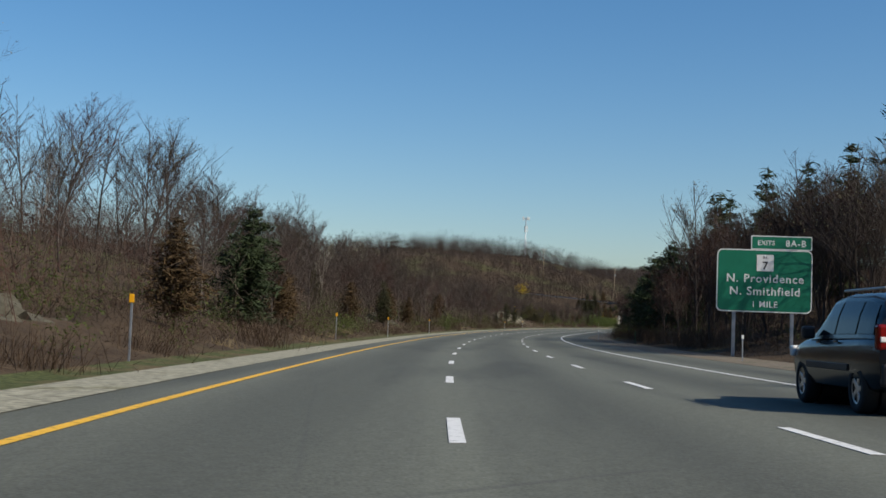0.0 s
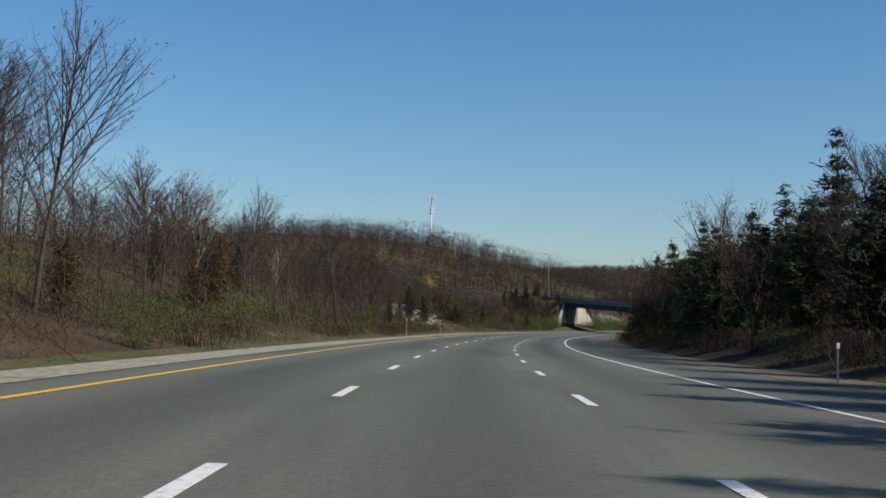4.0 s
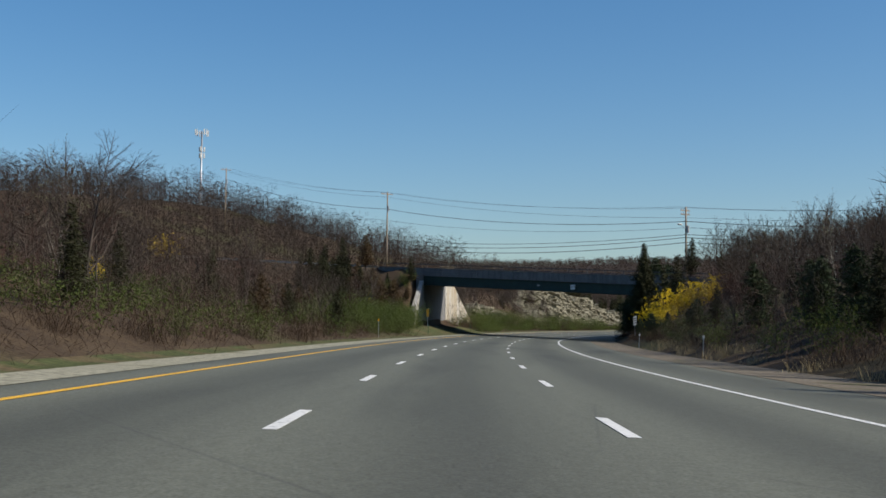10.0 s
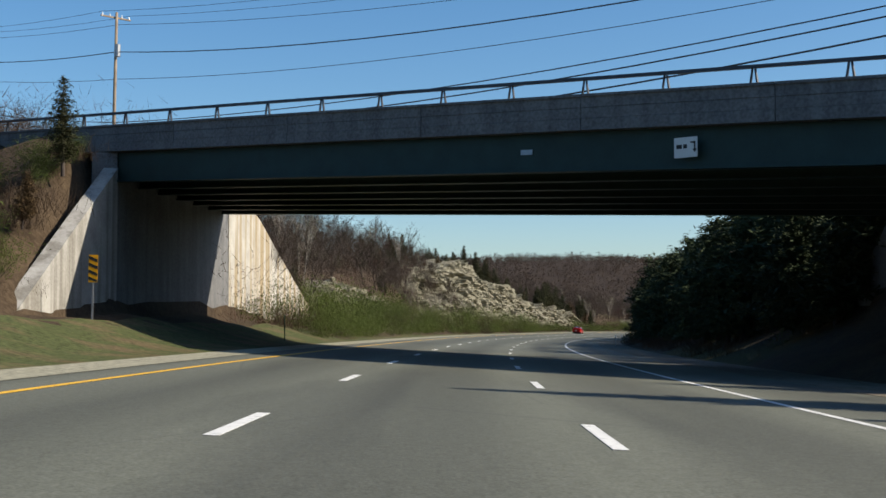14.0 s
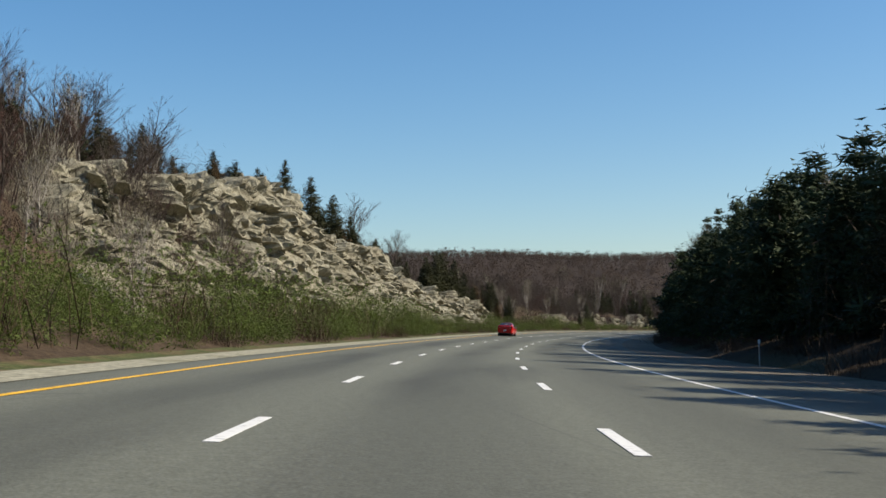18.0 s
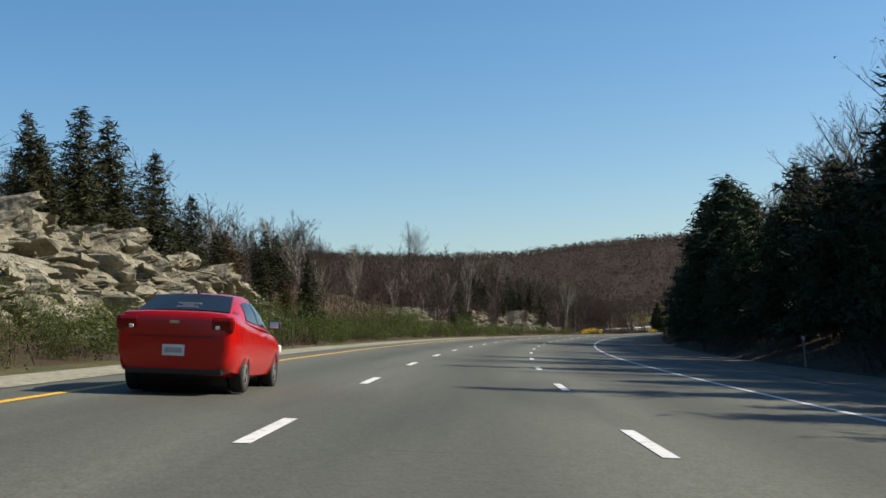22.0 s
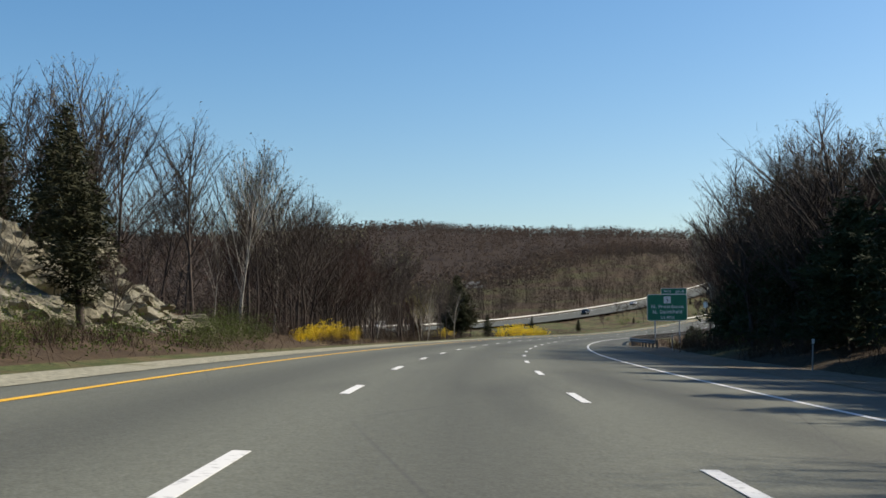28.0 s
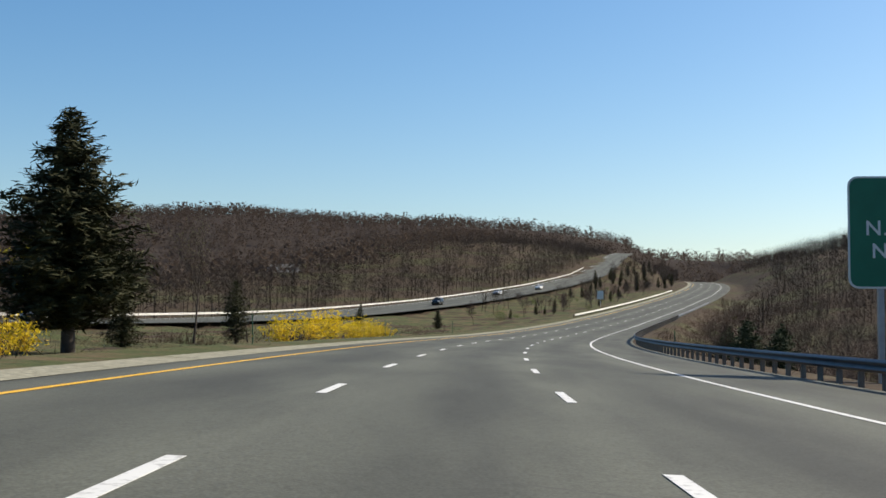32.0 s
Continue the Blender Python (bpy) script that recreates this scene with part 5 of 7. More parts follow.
def beam(bm, a0, a1, c0, c1, u0, u1):
    """A straight member of the overpass between two stations along, two across, and two heights."""
    lo = [overpass(a0, c0, u0), overpass(a1, c0, u0), overpass(a1, c1, u0), overpass(a0, c1, u0)]
    hi = [overpass(a0, c0, u1), overpass(a1, c0, u1), overpass(a1, c1, u1), overpass(a0, c1, u1)]
    return slab(bm, lo, hi)


bridge = empty("overpass_bridge", Matrix(), "dark steel girder overpass with weathered concrete parapets and light walls", "bridge")
SPAN = 38.2
M_HANDRAIL = plain("dark_rail_paint", (0.055, 0.06, 0.07), 0.5, 0.3, 0.3)
for c0, c1 in ((0.0, 0.45), (OV_W - 0.45, OV_W)):
    for k in range(9):
        a0 = -9 - 0.69 * c0 + k * (SPAN + 18) / 9
        a1 = a0 + (SPAN + 18) / 9 - 0.025
        bm = bmesh.new()
        for u0, u1, d in ((-1.05, -0.70, 0.0), (-0.69, -0.36, 0.018), (-0.35, -0.02, 0.006), (-0.02, 0.06, -0.05)):
            beam(bm, a0, a1, c0 + d, c1 - d, u0, u1)
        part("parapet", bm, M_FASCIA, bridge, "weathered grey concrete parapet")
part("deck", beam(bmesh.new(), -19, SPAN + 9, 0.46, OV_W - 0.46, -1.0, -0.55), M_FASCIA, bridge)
for i in range(7):
    c = 0.35 + i * (OV_W - 0.9) / 6
    bm = bmesh.new()
    k0 = -0.69 * c
    beam(bm, k0 - 0.9, SPAN + 1.0 + k0, c, c + 0.04, -2.24, -1.06)
    beam(bm, k0 - 0.9, SPAN + 1.0 + k0, c - 0.2, c + 0.24, -2.30, -2.24)
    if i in (0, 6):
        for k in range(12):
            beam(bm, k0 + 1.5 + k * 2.9, k0 + 1.53 + k * 2.9, c + 0.05, c + 0.2, -2.23, -1.08)
    part("girder", bm, M_GIRDER, bridge, "dark blue-green painted steel girder")
for c in (0.22, OV_W - 0.22):
    bm = bmesh.new()
    beam(bm, -9, SPAN + 9, c - 0.06, c + 0.06, 0.52, 0.62)
    part("handrail", bm, M_HANDRAIL, bridge, "thin metal handrail")
    for k in range(20):
        bm = bmesh.new()
        a = -8.0 + k * 2.75
        for da in (-0.12, 0.12):
            tube(bm, overpass(a + da, c, -0.02), overpass(a + da * 0.3, c, 0.54), 0.045, 0.035, 6)
        part("rail_post", bm, M_HANDRAIL, bridge)
part("name_plate", beam(bmesh.new(), 19.8, 20.25, 0.31, 0.34, -1.72, -1.56), M_STEEL, bridge, "small worn metal plate")


def wall_along(name, s_pts, lat, thick, mat, label, sign):
    """A retaining wall that follows the road; rows of s and height of its top."""
    bm = bmesh.new()
    rows = []
    ss = np.linspace(s_pts[0][0], s_pts[-1][0], 36)
    for s in ss:
        top = float(np.interp(s, [p[0] for p in s_pts], [p[1] for p in s_pts]))
        z0 = on_road(s, lat, -0.6).z
        p, q = on_road(s, lat), on_road(s, lat + sign * thick)
        rows.append([bm.verts.new((p.x, p.y, z0)), bm.verts.new((p.x + (q.x - p.x) * 0.12, p.y + (q.y - p.y) * 0.12, top)), bm.verts.new((q.x, q.y, top)), bm.verts.new((q.x, q.y, z0))])
    for a, b in zip(rows, rows[1:]):
        for i in range(4):
            j = (i + 1) % 4
            bm.faces.new((a[i], a[j], b[j], b[i]))
    bm.faces.new(rows[0][::-1])
    bm.faces.new(rows[-1])
    bmesh.ops.recalc_face_normals(bm, faces=bm.faces)
    return part(name, bm, mat, bridge, label)


def wall_tops(s_near, s_far, lat, wing_near, wing_far):
    out = []
    for s in (s_near, s_far):
        p = on_road(s, lat)
        u = (p.x - OV_X) * OV_U[0] + (p.y - OV_Y) * OV_U[1]
        out.append(OV_Z + OV_DROP * u - 1.06)
    zn, zf = on_road(s_near - wing_near, lat).z + 1.0, on_road(s_far + wing_far, lat).z + 1.2
    return zn, out[0], out[1], zf


S_BL, S_CL = 491.0, 511.5
zn, zb, zc, zf = wall_tops(S_BL, S_CL, -14.4, 11.5, 30)
# darker than the inner wing walls: the deck's shade is put into the colour
wall_along("abutment_wall", [(S_BL, zb), (S_CL, zc)], -14.4, 1.2, M_FASCIA, "concrete abutment wall coloured dark for the shade under the deck", -1)
wall_along("wing_wall", [(S_BL - 11.5, zn - 0.4), (S_BL - 0.02, zb - 0.65)], -14.4, 0.7, M_CONCRETE, "pale concrete wing wall with a sloping top", -1)
wall_along("wing_wall", [(S_CL + 0.02, zc), (S_CL + 8, zc - 0.5), (S_CL + 30, zf)], -14.4, 0.7, M_CONCRETE_RUST, "pale wing wall streaked with rust and dirt", -1)
S_BR, S_CR = 468.5, 489.0
zn, zb, zc, zf = wall_tops(S_BR, S_CR, 17.0, 9, 12)
# all three outer walls: dark colour stands in for shade of deck and trees
wall_along("abutment_wall", [(S_BR, zb), (S_CR, zc)], 17.0, 1.2, M_FASCIA, "concrete abutment wall coloured dark for the shade under the deck", 1)
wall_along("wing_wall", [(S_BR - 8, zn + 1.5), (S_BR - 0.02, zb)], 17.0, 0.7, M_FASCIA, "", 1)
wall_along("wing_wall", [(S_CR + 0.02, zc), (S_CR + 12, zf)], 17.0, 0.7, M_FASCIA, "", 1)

# the side road that the overpass carries, climbing away on both banks
bm = bmesh.new()
beam(bm, -105, SPAN + 70, 1.2, OV_W - 1.2, -0.5, -0.42)
tagged(part("side_road", bm, M_ASPHALT), "grey asphalt side road crossing on the overpass", "road", kind="structure")


def w_rail(path, mat, name="guardrail", label="", post_mat=None, every=1.9, h=0.70, face=1, group=""):
    """A W-beam guardrail along a line of places: one beam, its posts and spacer blocks."""
    g = empty(name, Matrix(), label, "guardrail", group)
    prof = [(0.0, -0.155), (0.045, -0.12), (0.075, -0.085), (0.03, -0.03), (0.0, 0.0), (0.03, 0.03), (0.075, 0.085), (0.045, 0.12), (0.0, 0.155)]
    pts = [Vector(p) for p in path]
    bm = bmesh.new()
    rows = []
    for i, p in enumerate(pts):
        d = (pts[min(i + 1, len(pts) - 1)] - pts[max(i - 1, 0)])
        side = Vector((d.y, -d.x, 0)).normalized() * face
        rows.append([bm.verts.new(p + side * (x + o) + Vector((0, 0, h - 0.155 + z))) for o in (0.0,) for x, z in prof] +
                    [bm.verts.new(p + side * (x - 0.012) + Vector((0, 0, h - 0.155 + z))) for x, z in reversed(prof)])
    for a, b in zip(rows, rows[1:]):
        n = len(a)
        for i in range(n):
            j = (i + 1) % n
            bm.faces.new((a[i], a[j], b[j], b[i]))
    bm.faces.new(rows[0])
    bm.faces.new(rows[-1][::-1])
    bmesh.ops.recalc_face_normals(bm, faces=bm.faces)
    part("rail_beam", bm, mat, g, smooth=False)
    bm = bmesh.new()
    box(bm, 0, 0, h / 2 - 0.15, 0.13, 0.16, h + 0.24, 0.01)
    post = bpy.data.meshes.new("post")
    bm.to_mesh(post)
    bm.free()
    post.materials.append(post_mat or M_POST_WOOD)
    bm = bmesh.new()
    box(bm, 0, 0, h - 0.155, 0.09, 0.13, 0.30, 0.01)
    blk = bpy.data.meshes.new("spacer_block")
    bm.to_mesh(blk)
    bm.free()
    blk.materials.append(post_mat or M_POST_WOOD)
    acc, last = 0.0, pts[0]
    count = 0
    for i in range(len(pts) - 1):
        d = pts[i + 1] - pts[i]
        side = Vector((d.y, -d.x, 0)).normalized() * face
        pos = 0.0
        while acc <= d.length - pos:
            pos += acc
            p = pts[i] + d.normalized() * pos
            rot = pose(0, 0, 0, 0, 0, math.degrees(math.atan2(d.y, d.x)) - 90)
            o = part_mesh("post", post, g)
            o.matrix_basis = Matrix.Translation(p - side * 0.17) @ rot
            o = part_mesh("spacer_block", blk, g)
            o.matrix_basis = Matrix.Translation(p - side * 0.058) @ rot
            acc = every
            count += 1
            if count > 140:
                return g
        acc -= d.length - pos
    return g


# outer guardrail, from its flared end past the sign and on round the bend
path = [on_road(s, 9.35 + max(0, (990 - s)) ** 1.5 * 0.02, -0.03) for s in np.arange(972, 1330, 3.0)]
w_rail(path, M_HANDRAIL, "guardrail", "weathered steel guardrail on wooden posts along the outer shoulder", face=-1)
path = [on_road(s, -8.3, 0.0) for s in np.arange(1228, 1420, 3.0)]
w_rail(path, M_PALE_RAIL, "guardrail", "pale steel guardrail along the inner shoulder of the climbing road", face=1, every=3.8)

path = [overpass(a, 0.5, -0.55 + 0.012 * max(0, -a - 11)) for a in np.arange(-9.5, -76, -3.0)]
w_rail(path, M_PALE_RAIL, "guardrail", "pale steel guardrail along the side road on the embankment", face=1, every=3.8)

# ---- opposite carriageway across the median ----
OPP_S = [960, 1000, 1200, 1300, 1400, 1500, 1700, 1890]
OPP_UP = [0.6, 0.62, 0.95, 1.35, 2.2, 4.0, 12.0, 20.0]


def opp(s, lat):
    return on_road(s, lat, float(np.interp(s, OPP_S, OPP_UP)) + 0.05 - 0.02 * (lat + 40))


ss = np.arange(960, 1880, 4.0)
ll = np.array([-53.5, -52, -48.5, -45, -41.5, -39.5])
v = np.array([[tuple(opp(s, l)) for l in ll] for s in ss]).reshape(-1, 3)
S_, L_ = np.meshgrid(ss, ll, indexing="ij")
tagged(new("opposite_road", mesh_np("opposite_road", v, sheet(len(ss), len(ll)), M_ASPHALT, uv=np.stack([S_.ravel(), L_.ravel()], 1))), "pale grey asphalt of the opposite carriageway", "road", kind="structure")
w_rail([opp(s, -53.2) for s in np.arange(985, 1560, 4.0)], M_PALE_RAIL, "guardrail", "pale steel guardrail along the far side of the opposite carriageway", every=4.0, face=1)
v = np.array([[tuple(opp(s, l) + Vector((0, 0, 0.008))) for l in (-51.6, -51.45)] for s in ss]).reshape(-1, 3)
tagged(new("far_edge_line", mesh_np("far_edge_line", v, sheet(len(ss), 2), M_WHITE)), "white edge line on the opposite carriageway", "road marking", kind="structure")

# median meadow
s_, l_ = np.arange(1000, 1420, 4.0), np.array([-38.8, -34, -30, -26, -22, -18, -15, -13, -11, -9.8])
S_, L_ = np.meshgrid(s_, l_, indexing="ij")
v = road_np(S_, L_, rise(S_, L_) + 0.05).reshape(-1, 3)
tagged(new("median_grass", mesh_np("median_grass", v, sheet(len(s_), len(l_)), M_GRASS, smooth=True)), "rough meadow of green and dry grass in the median", "grass", kind="structure")
for a, b, l0, l1, nm in ((440, 520, -12.3, -7.65, "grass_bank"), (-30, 440, -8.8, -7.65, "grass_verge"), (520, 1000, -8.7, -7.65, "grass_verge"), (1000, 1420, -10.0, -7.65, "grass_verge")):
    s_, l_ = np.arange(a, b, 2.0), np.linspace(l0, l1, 5)
    S_, L_ = np.meshgrid(s_, l_, indexing="ij")
    v = road_np(S_, L_, np.maximum(rise(S_, L_), -0.03) + 0.035).reshape(-1, 3)
    tagged(new(nm, mesh_np(nm, v, sheet(len(s_), len(l_)), M_GRASS, smooth=True)), "strip of short spring grass beside the gravel", "grass", kind="structure")

# ---- poles and wires ----
def utility_pole(base, top, arms, turn, label):
    g = empty("utility_pole", Matrix.Translation(base), label, "utility pole")
    h = top - base.z
    part("pole", tube(bmesh.new(), (0, 0, -0.5), (0, 0, h), 0.16, 0.10, 10), M_WOOD_POLE, g, smooth=True)
    r = pose(0, 0, 0, 0, 0, turn)
    for z, w in arms:
        bm = bmesh.new()
        box(bm, 0, 0.13, h - z, w, 0.10, 0.12, 0.01, r)
        part("crossarm", bm, M_WOOD_POLE, g)
        for x in (-w * 0.45, -w * 0.2, w * 0.2, w * 0.45):
            bm = bmesh.new()
            tube(bm, r @ Vector((x, 0.13, h - z + 0.06)), r @ Vector((x, 0.13, h - z + 0.24)), 0.05, 0.03, 6)
            part("insulator", bm, M_STEEL, g)
    bm = bmesh.new()
    tube(bm, r @ Vector((0, -0.32, h - 3.4)), r @ Vector((0, -0.32, h - 2.5)), 0.2, 0.2, 10)
    part("transformer", bm, M_STEEL, g)
    return g


PL, PR = Vector((76.2, 527.8, 13.5)), Vector((103.5, 464.2, 10.0))
PL_TOP, PR_TOP = 28.0, 19.9
wire_dir = (PR - PL)
wire_turn = math.degrees(math.atan2(wire_dir.y, wire_dir.x)) + 90
utility_pole(PL, PL_TOP, [(0.4, 2.4)], wire_turn, "tall weathered wooden utility pole with one crossarm beside the overpass")
lamp_pole = utility_pole(PR, PR_TOP, [(0.5, 1.6), (1.0, 1.6)], wire_turn, "wooden utility pole with crossarms and a street lamp beside the overpass")
bm = bmesh.new()
tube(bm, (0, 0, 7.0), (-1.2, -1.0, 7.5), 0.03, 0.03, 6)
part("lamp_arm", bm, M_STEEL, lamp_pole)
bm = bmesh.new()
bmesh.ops.create_uvsphere(bm, u_segments=10, v_segments=6, radius=0.22, matrix=Matrix.Translation((-1.35, -1.1, 7.5)) @ Matrix.Diagonal((1.6, 1, 0.6, 1)))
part("lamp_head", bm, M_WHITE_POST, lamp_pole, smooth=True)
PL2 = PL - wire_dir.normalized() * 62 + Vector((0, 0, 9))
PR2 = PR + wire_dir.normalized() * 60 + Vector((6, 0, 0))
utility_pole(PL2, PL2.z + 13, [(0.4, 2.4)], wire_turn, "weathered wooden utility pole among the hillside trees")
utility_pole(PR2, PR2.z + 10, [(0.4, 2.0)], wire_turn, "wooden utility pole behind the outer woods")


across = Vector((-wire_dir.y, wire_dir.x, 0)).normalized()


def wire(a, b, sag, r):
    bm = bmesh.new()
    n = 14
    pts = [a.lerp(b, i / n) - Vector((0, 0, sag * 4 * (i / n) * (1 - i / n))) for i in range(n + 1)]
    rows = [[bm.verts.new(p + Vector((0, 0, r * math.cos(k * 1.571))) + across * (r * math.sin(k * 1.571))) for k in range(4)] for p in pts]
    for p, q in zip(rows, rows[1:]):
        for k in range(4):
            bm.faces.new((p[k], p[(k + 1) % 4], q[(k + 1) % 4], q[k]))
    tagged(part("overhead_wire", bm, M_CABLE), "black overhead wire slung between utility poles", "wire", "wires over the overpass")


across = Vector((-wire_dir.y, wire_dir.x, 0)).normalized()
for dz_l, dz_r, off, sag, r in ((0.1, 0.1, 1.1, 1.0, 0.014), (0.1, 0.1, -1.1, 1.1, 0.014), (0.9, 1.4, 0.2, 1.0, 0.016), (3.0, 1.9, 0, 1.3, 0.035), (5.0, 2.7, 0.3, 1.1, 0.018), (8.3, 3.6, 0, 1.0, 0.03), (8.9, 4.0, -0.2, 1.1, 0.035), (9.6, 4.6, 0.1, 1.2, 0.04)):
    a, b = PL + Vector((0, 0, PL_TOP - PL.z - dz_l)) + across * off, PR + Vector((0, 0, PR_TOP - PR.z - dz_r)) + across * off
    wire(a, b, sag, r)
    wire(a, Vector((PL2.x, PL2.y, PL2.z + 13 - dz_l * 0.8)) + across * off, sag, r)
    wire(b, Vector((PR2.x, PR2.y, PR2.z + 10 - dz_r * 0.8)) + across * off, sag, r)

# ---- radio mast on the hill ----
mast = empty("radio_mast", Matrix.Translation((49.8, 673.1, 26.0)), "slim steel radio mast with antenna panels on the wooded hill", "mast")
part("pole", tube(bmesh.new(), (0, 0, -2), (0, 0, 34.6), 0.42, 0.22, 10), M_STEEL, mast, smooth=True)
for z, n, rad in ((34.0, 4, 1.9),):
    for k in range(n):
        an = k * 1.571 + 0.5
        bm = bmesh.new()
        tube(bm, (0, 0, z), (rad * math.cos(an), rad * math.sin(an), z), 0.09, 0.07, 6)
        part("antenna_arm", bm, M_STEEL, mast)
        for da in (-0.2, 0.2):
            bm = bmesh.new()
            box(bm, rad * math.cos(an + da), rad * math.sin(an + da), z + 0.1, 0.28, 0.28, 1.7, 0.03)
            part("antenna_panel", bm, M_WHITE_POST, mast)
for z in (27.6, 29.4):
    for k in range(3):
        an = k * 2.094 + 0.2
        bm = bmesh.new()
        box(bm, 0.75 * math.cos(an), 0.75 * math.sin(an), z, 0.45, 0.45, 1.3, 0.04)
        part("antenna_panel", bm, M_WHITE_POST, mast)

# ---- signs ----
def lettering(name, text, size, x, z, parent, mat, y=-0.035, align="CENTER", space=1.05):
    c = bpy.data.curves.new(name, "FONT")
    c.body, c.size, c.align_x, c.space_character, c.resolution_u = text, size, align, space, 3
    c.extrude, c.offset = 0.002, size * 0.012
    tmp = bpy.data.objects.new(name, c)
    scene.collection.objects.link(tmp)
    bpy.context.view_layer.update()
    me = bpy.data.meshes.new_from_object(tmp.evaluated_get(bpy.context.evaluated_depsgraph_get()))
    bpy.data.objects.remove(tmp)
    bpy.data.curves.remove(c)
    me.materials.clear()
    me.materials.append(mat)
    ob = part_mesh(name, me, parent)
    ob.matrix_basis = pose(x, y, z, 90, 0, 0)
    return ob


def rounded(bm, w, h, r, y0, y1, cx=0.0, cz=0.0):
    """A plate with rounded corners, in the x-z plane."""
    pts = []
    for sx, sz, a0 in ((1, 1, 0), (-1, 1, 90), (-1, -1, 180), (1, -1, 270)):
        for k in range(5):
            a = radians(a0 + k * 22.5)
            pts.append((cx + sx * (w / 2 - r) + r * math.cos(a), cz + sz * (h / 2 - r) + r * math.sin(a)))
    return slab(bm, [(x, y0, z) for x, z in pts], [(x, y1, z) for x, z in pts])


clearance = empty("clearance_sign", Matrix.Translation(overpass(25.7, 0.08, -1.98)) @ Matrix(((OV_U[0], OV_N[0], 0, 0), (OV_U[1], OV_N[1], 0, 0), (0, 0, 1, 0), (0, 0, 0, 1))) @ Matrix.Scale(0.74, 4),
                  "white bridge clearance sign with an arrow on the girder", "road sign")
part("panel", rounded(bmesh.new(), 1.0, 0.8, 0.04, 0.0, -0.02, 0, 0.4), M_SIGN_WHITE, clearance, "white sign panel with dirty edges")
part("bracket", box(bmesh.new(), 0, 0.1, 0.4, 0.5, 0.2, 0.06, 0.0), M_RAIL, clearance)
for k, (bx, bw) in enumerate(((-0.28, 0.24), (-0.02, 0.16))):
    part("text_bar", box(bmesh.new(), bx, -0.0235, 0.44, bw, 0.005, 0.16), M_SIGN_BLACK, clearance, "dark bar in place of unreadable writing")
bm = bmesh.new()
slab(bm, [(x, -0.021, z) for x, z in ((0.20, 0.62), (0.42, 0.62), (0.42, 0.32), (0.48, 0.32), (0.385, 0.18), (0.29, 0.32), (0.35, 0.32), (0.35, 0.55), (0.20, 0.55))],
     [(x, -0.026, z) for x, z in ((0.20, 0.62), (0.42, 0.62), (0.42, 0.32), (0.48, 0.32), (0.385, 0.18), (0.29, 0.32), (0.35, 0.32), (0.35, 0.55), (0.20, 0.55))])
part("arrow", bm, M_SIGN_BLACK, clearance)


def guide_sign(m, distance_text, post_drop, label):
    """A green exit guide sign, 4.85 m wide, on two posts; its face looks along -y."""
    g = empty("exit_sign", m, label, "road sign")
    W, H = 4.85, 3.25
    cz = 2.35 + H / 2
    panel = part("panel", rounded(bmesh.new(), W, H, 0.28, 0.0, -0.02, 0, cz), M_SIGN_WHITE, g, "white border of the sign")
    part("green_field", rounded(bmesh.new(), W - 0.11, H - 0.11, 0.24, -0.02, -0.026, 0, cz), M_GREEN, g, "green reflective sheeting")
    tabx, tabz = W / 2 - 1.58, cz + H / 2 + 0.37
    part("exit_tab", rounded(bmesh.new(), 3.1, 0.72, 0.06, 0.0, -0.02, tabx, tabz), M_SIGN_WHITE, g, "green exit number tab with white border")
    part("tab_field", rounded(bmesh.new(), 3.0, 0.62, 0.05, -0.02, -0.026, tabx, tabz), M_GREEN, g)
    lettering("exit_text", "EXITS", 0.34, tabx - 0.78, tabz - 0.13, g, M_SIGN_WHITE, -0.03)
    lettering("exit_number", "8A-B", 0.46, tabx + 0.72, tabz - 0.17, g, M_SIGN_WHITE, -0.03, space=1.15)
    part("route_shield", rounded(bmesh.new(), 0.86, 0.86, 0.03, -0.027, -0.032, 0.03, cz + 0.93), M_SIGN_WHITE, g, "white square route marker")
    lettering("route_state", "R.I.", 0.17, 0.03, cz + 1.17, g, M_SIGN_BLACK, -0.036)
    lettering("route_number", "7", 0.58, 0.03, cz + 0.60, g, M_SIGN_BLACK, -0.036)
    lettering("destination", "N. Providence", 0.60, 0.03, cz - 0.08, g, M_SIGN_WHITE, -0.03, space=1.13)
    lettering("destination", "N. Smithfield", 0.60, 0.03, cz - 0.74, g, M_SIGN_WHITE, -0.03, space=1.13)
    lettering("distance", distance_text, 0.44, 0.03, cz - 1.36, g, M_SIGN_WHITE, -0.03, space=1.1)
    for x in (-W * 0.31, W * 0.30):
        bm = bmesh.new()
        box(bm, x, 0.12, (cz + H / 2 - post_drop) / 2, 0.16, 0.2, cz + H / 2 + post_drop, 0.0)
        part("post", bm, M_STEEL, g, "grey steel sign post")
    for z in (cz - 1.1, cz, cz + 1.1):
        bm = bmesh.new()
        box(bm, 0, 0.02 + 0.015, z, W * 0.96, 0.03, 0.09)
        part("stringer", bm, M_STEEL, g)
    return g


guide_sign(side_pose(67.0, 13.75, 0.0, -4), "1 MILE", 2.2, "large green exit sign for Route 7 one mile ahead")
guide_sign(side_pose(1030.0, 13.4, 0.25, -3), "1/2 MILE", 4.0, "large green exit sign for Route 7 half a mile ahead")


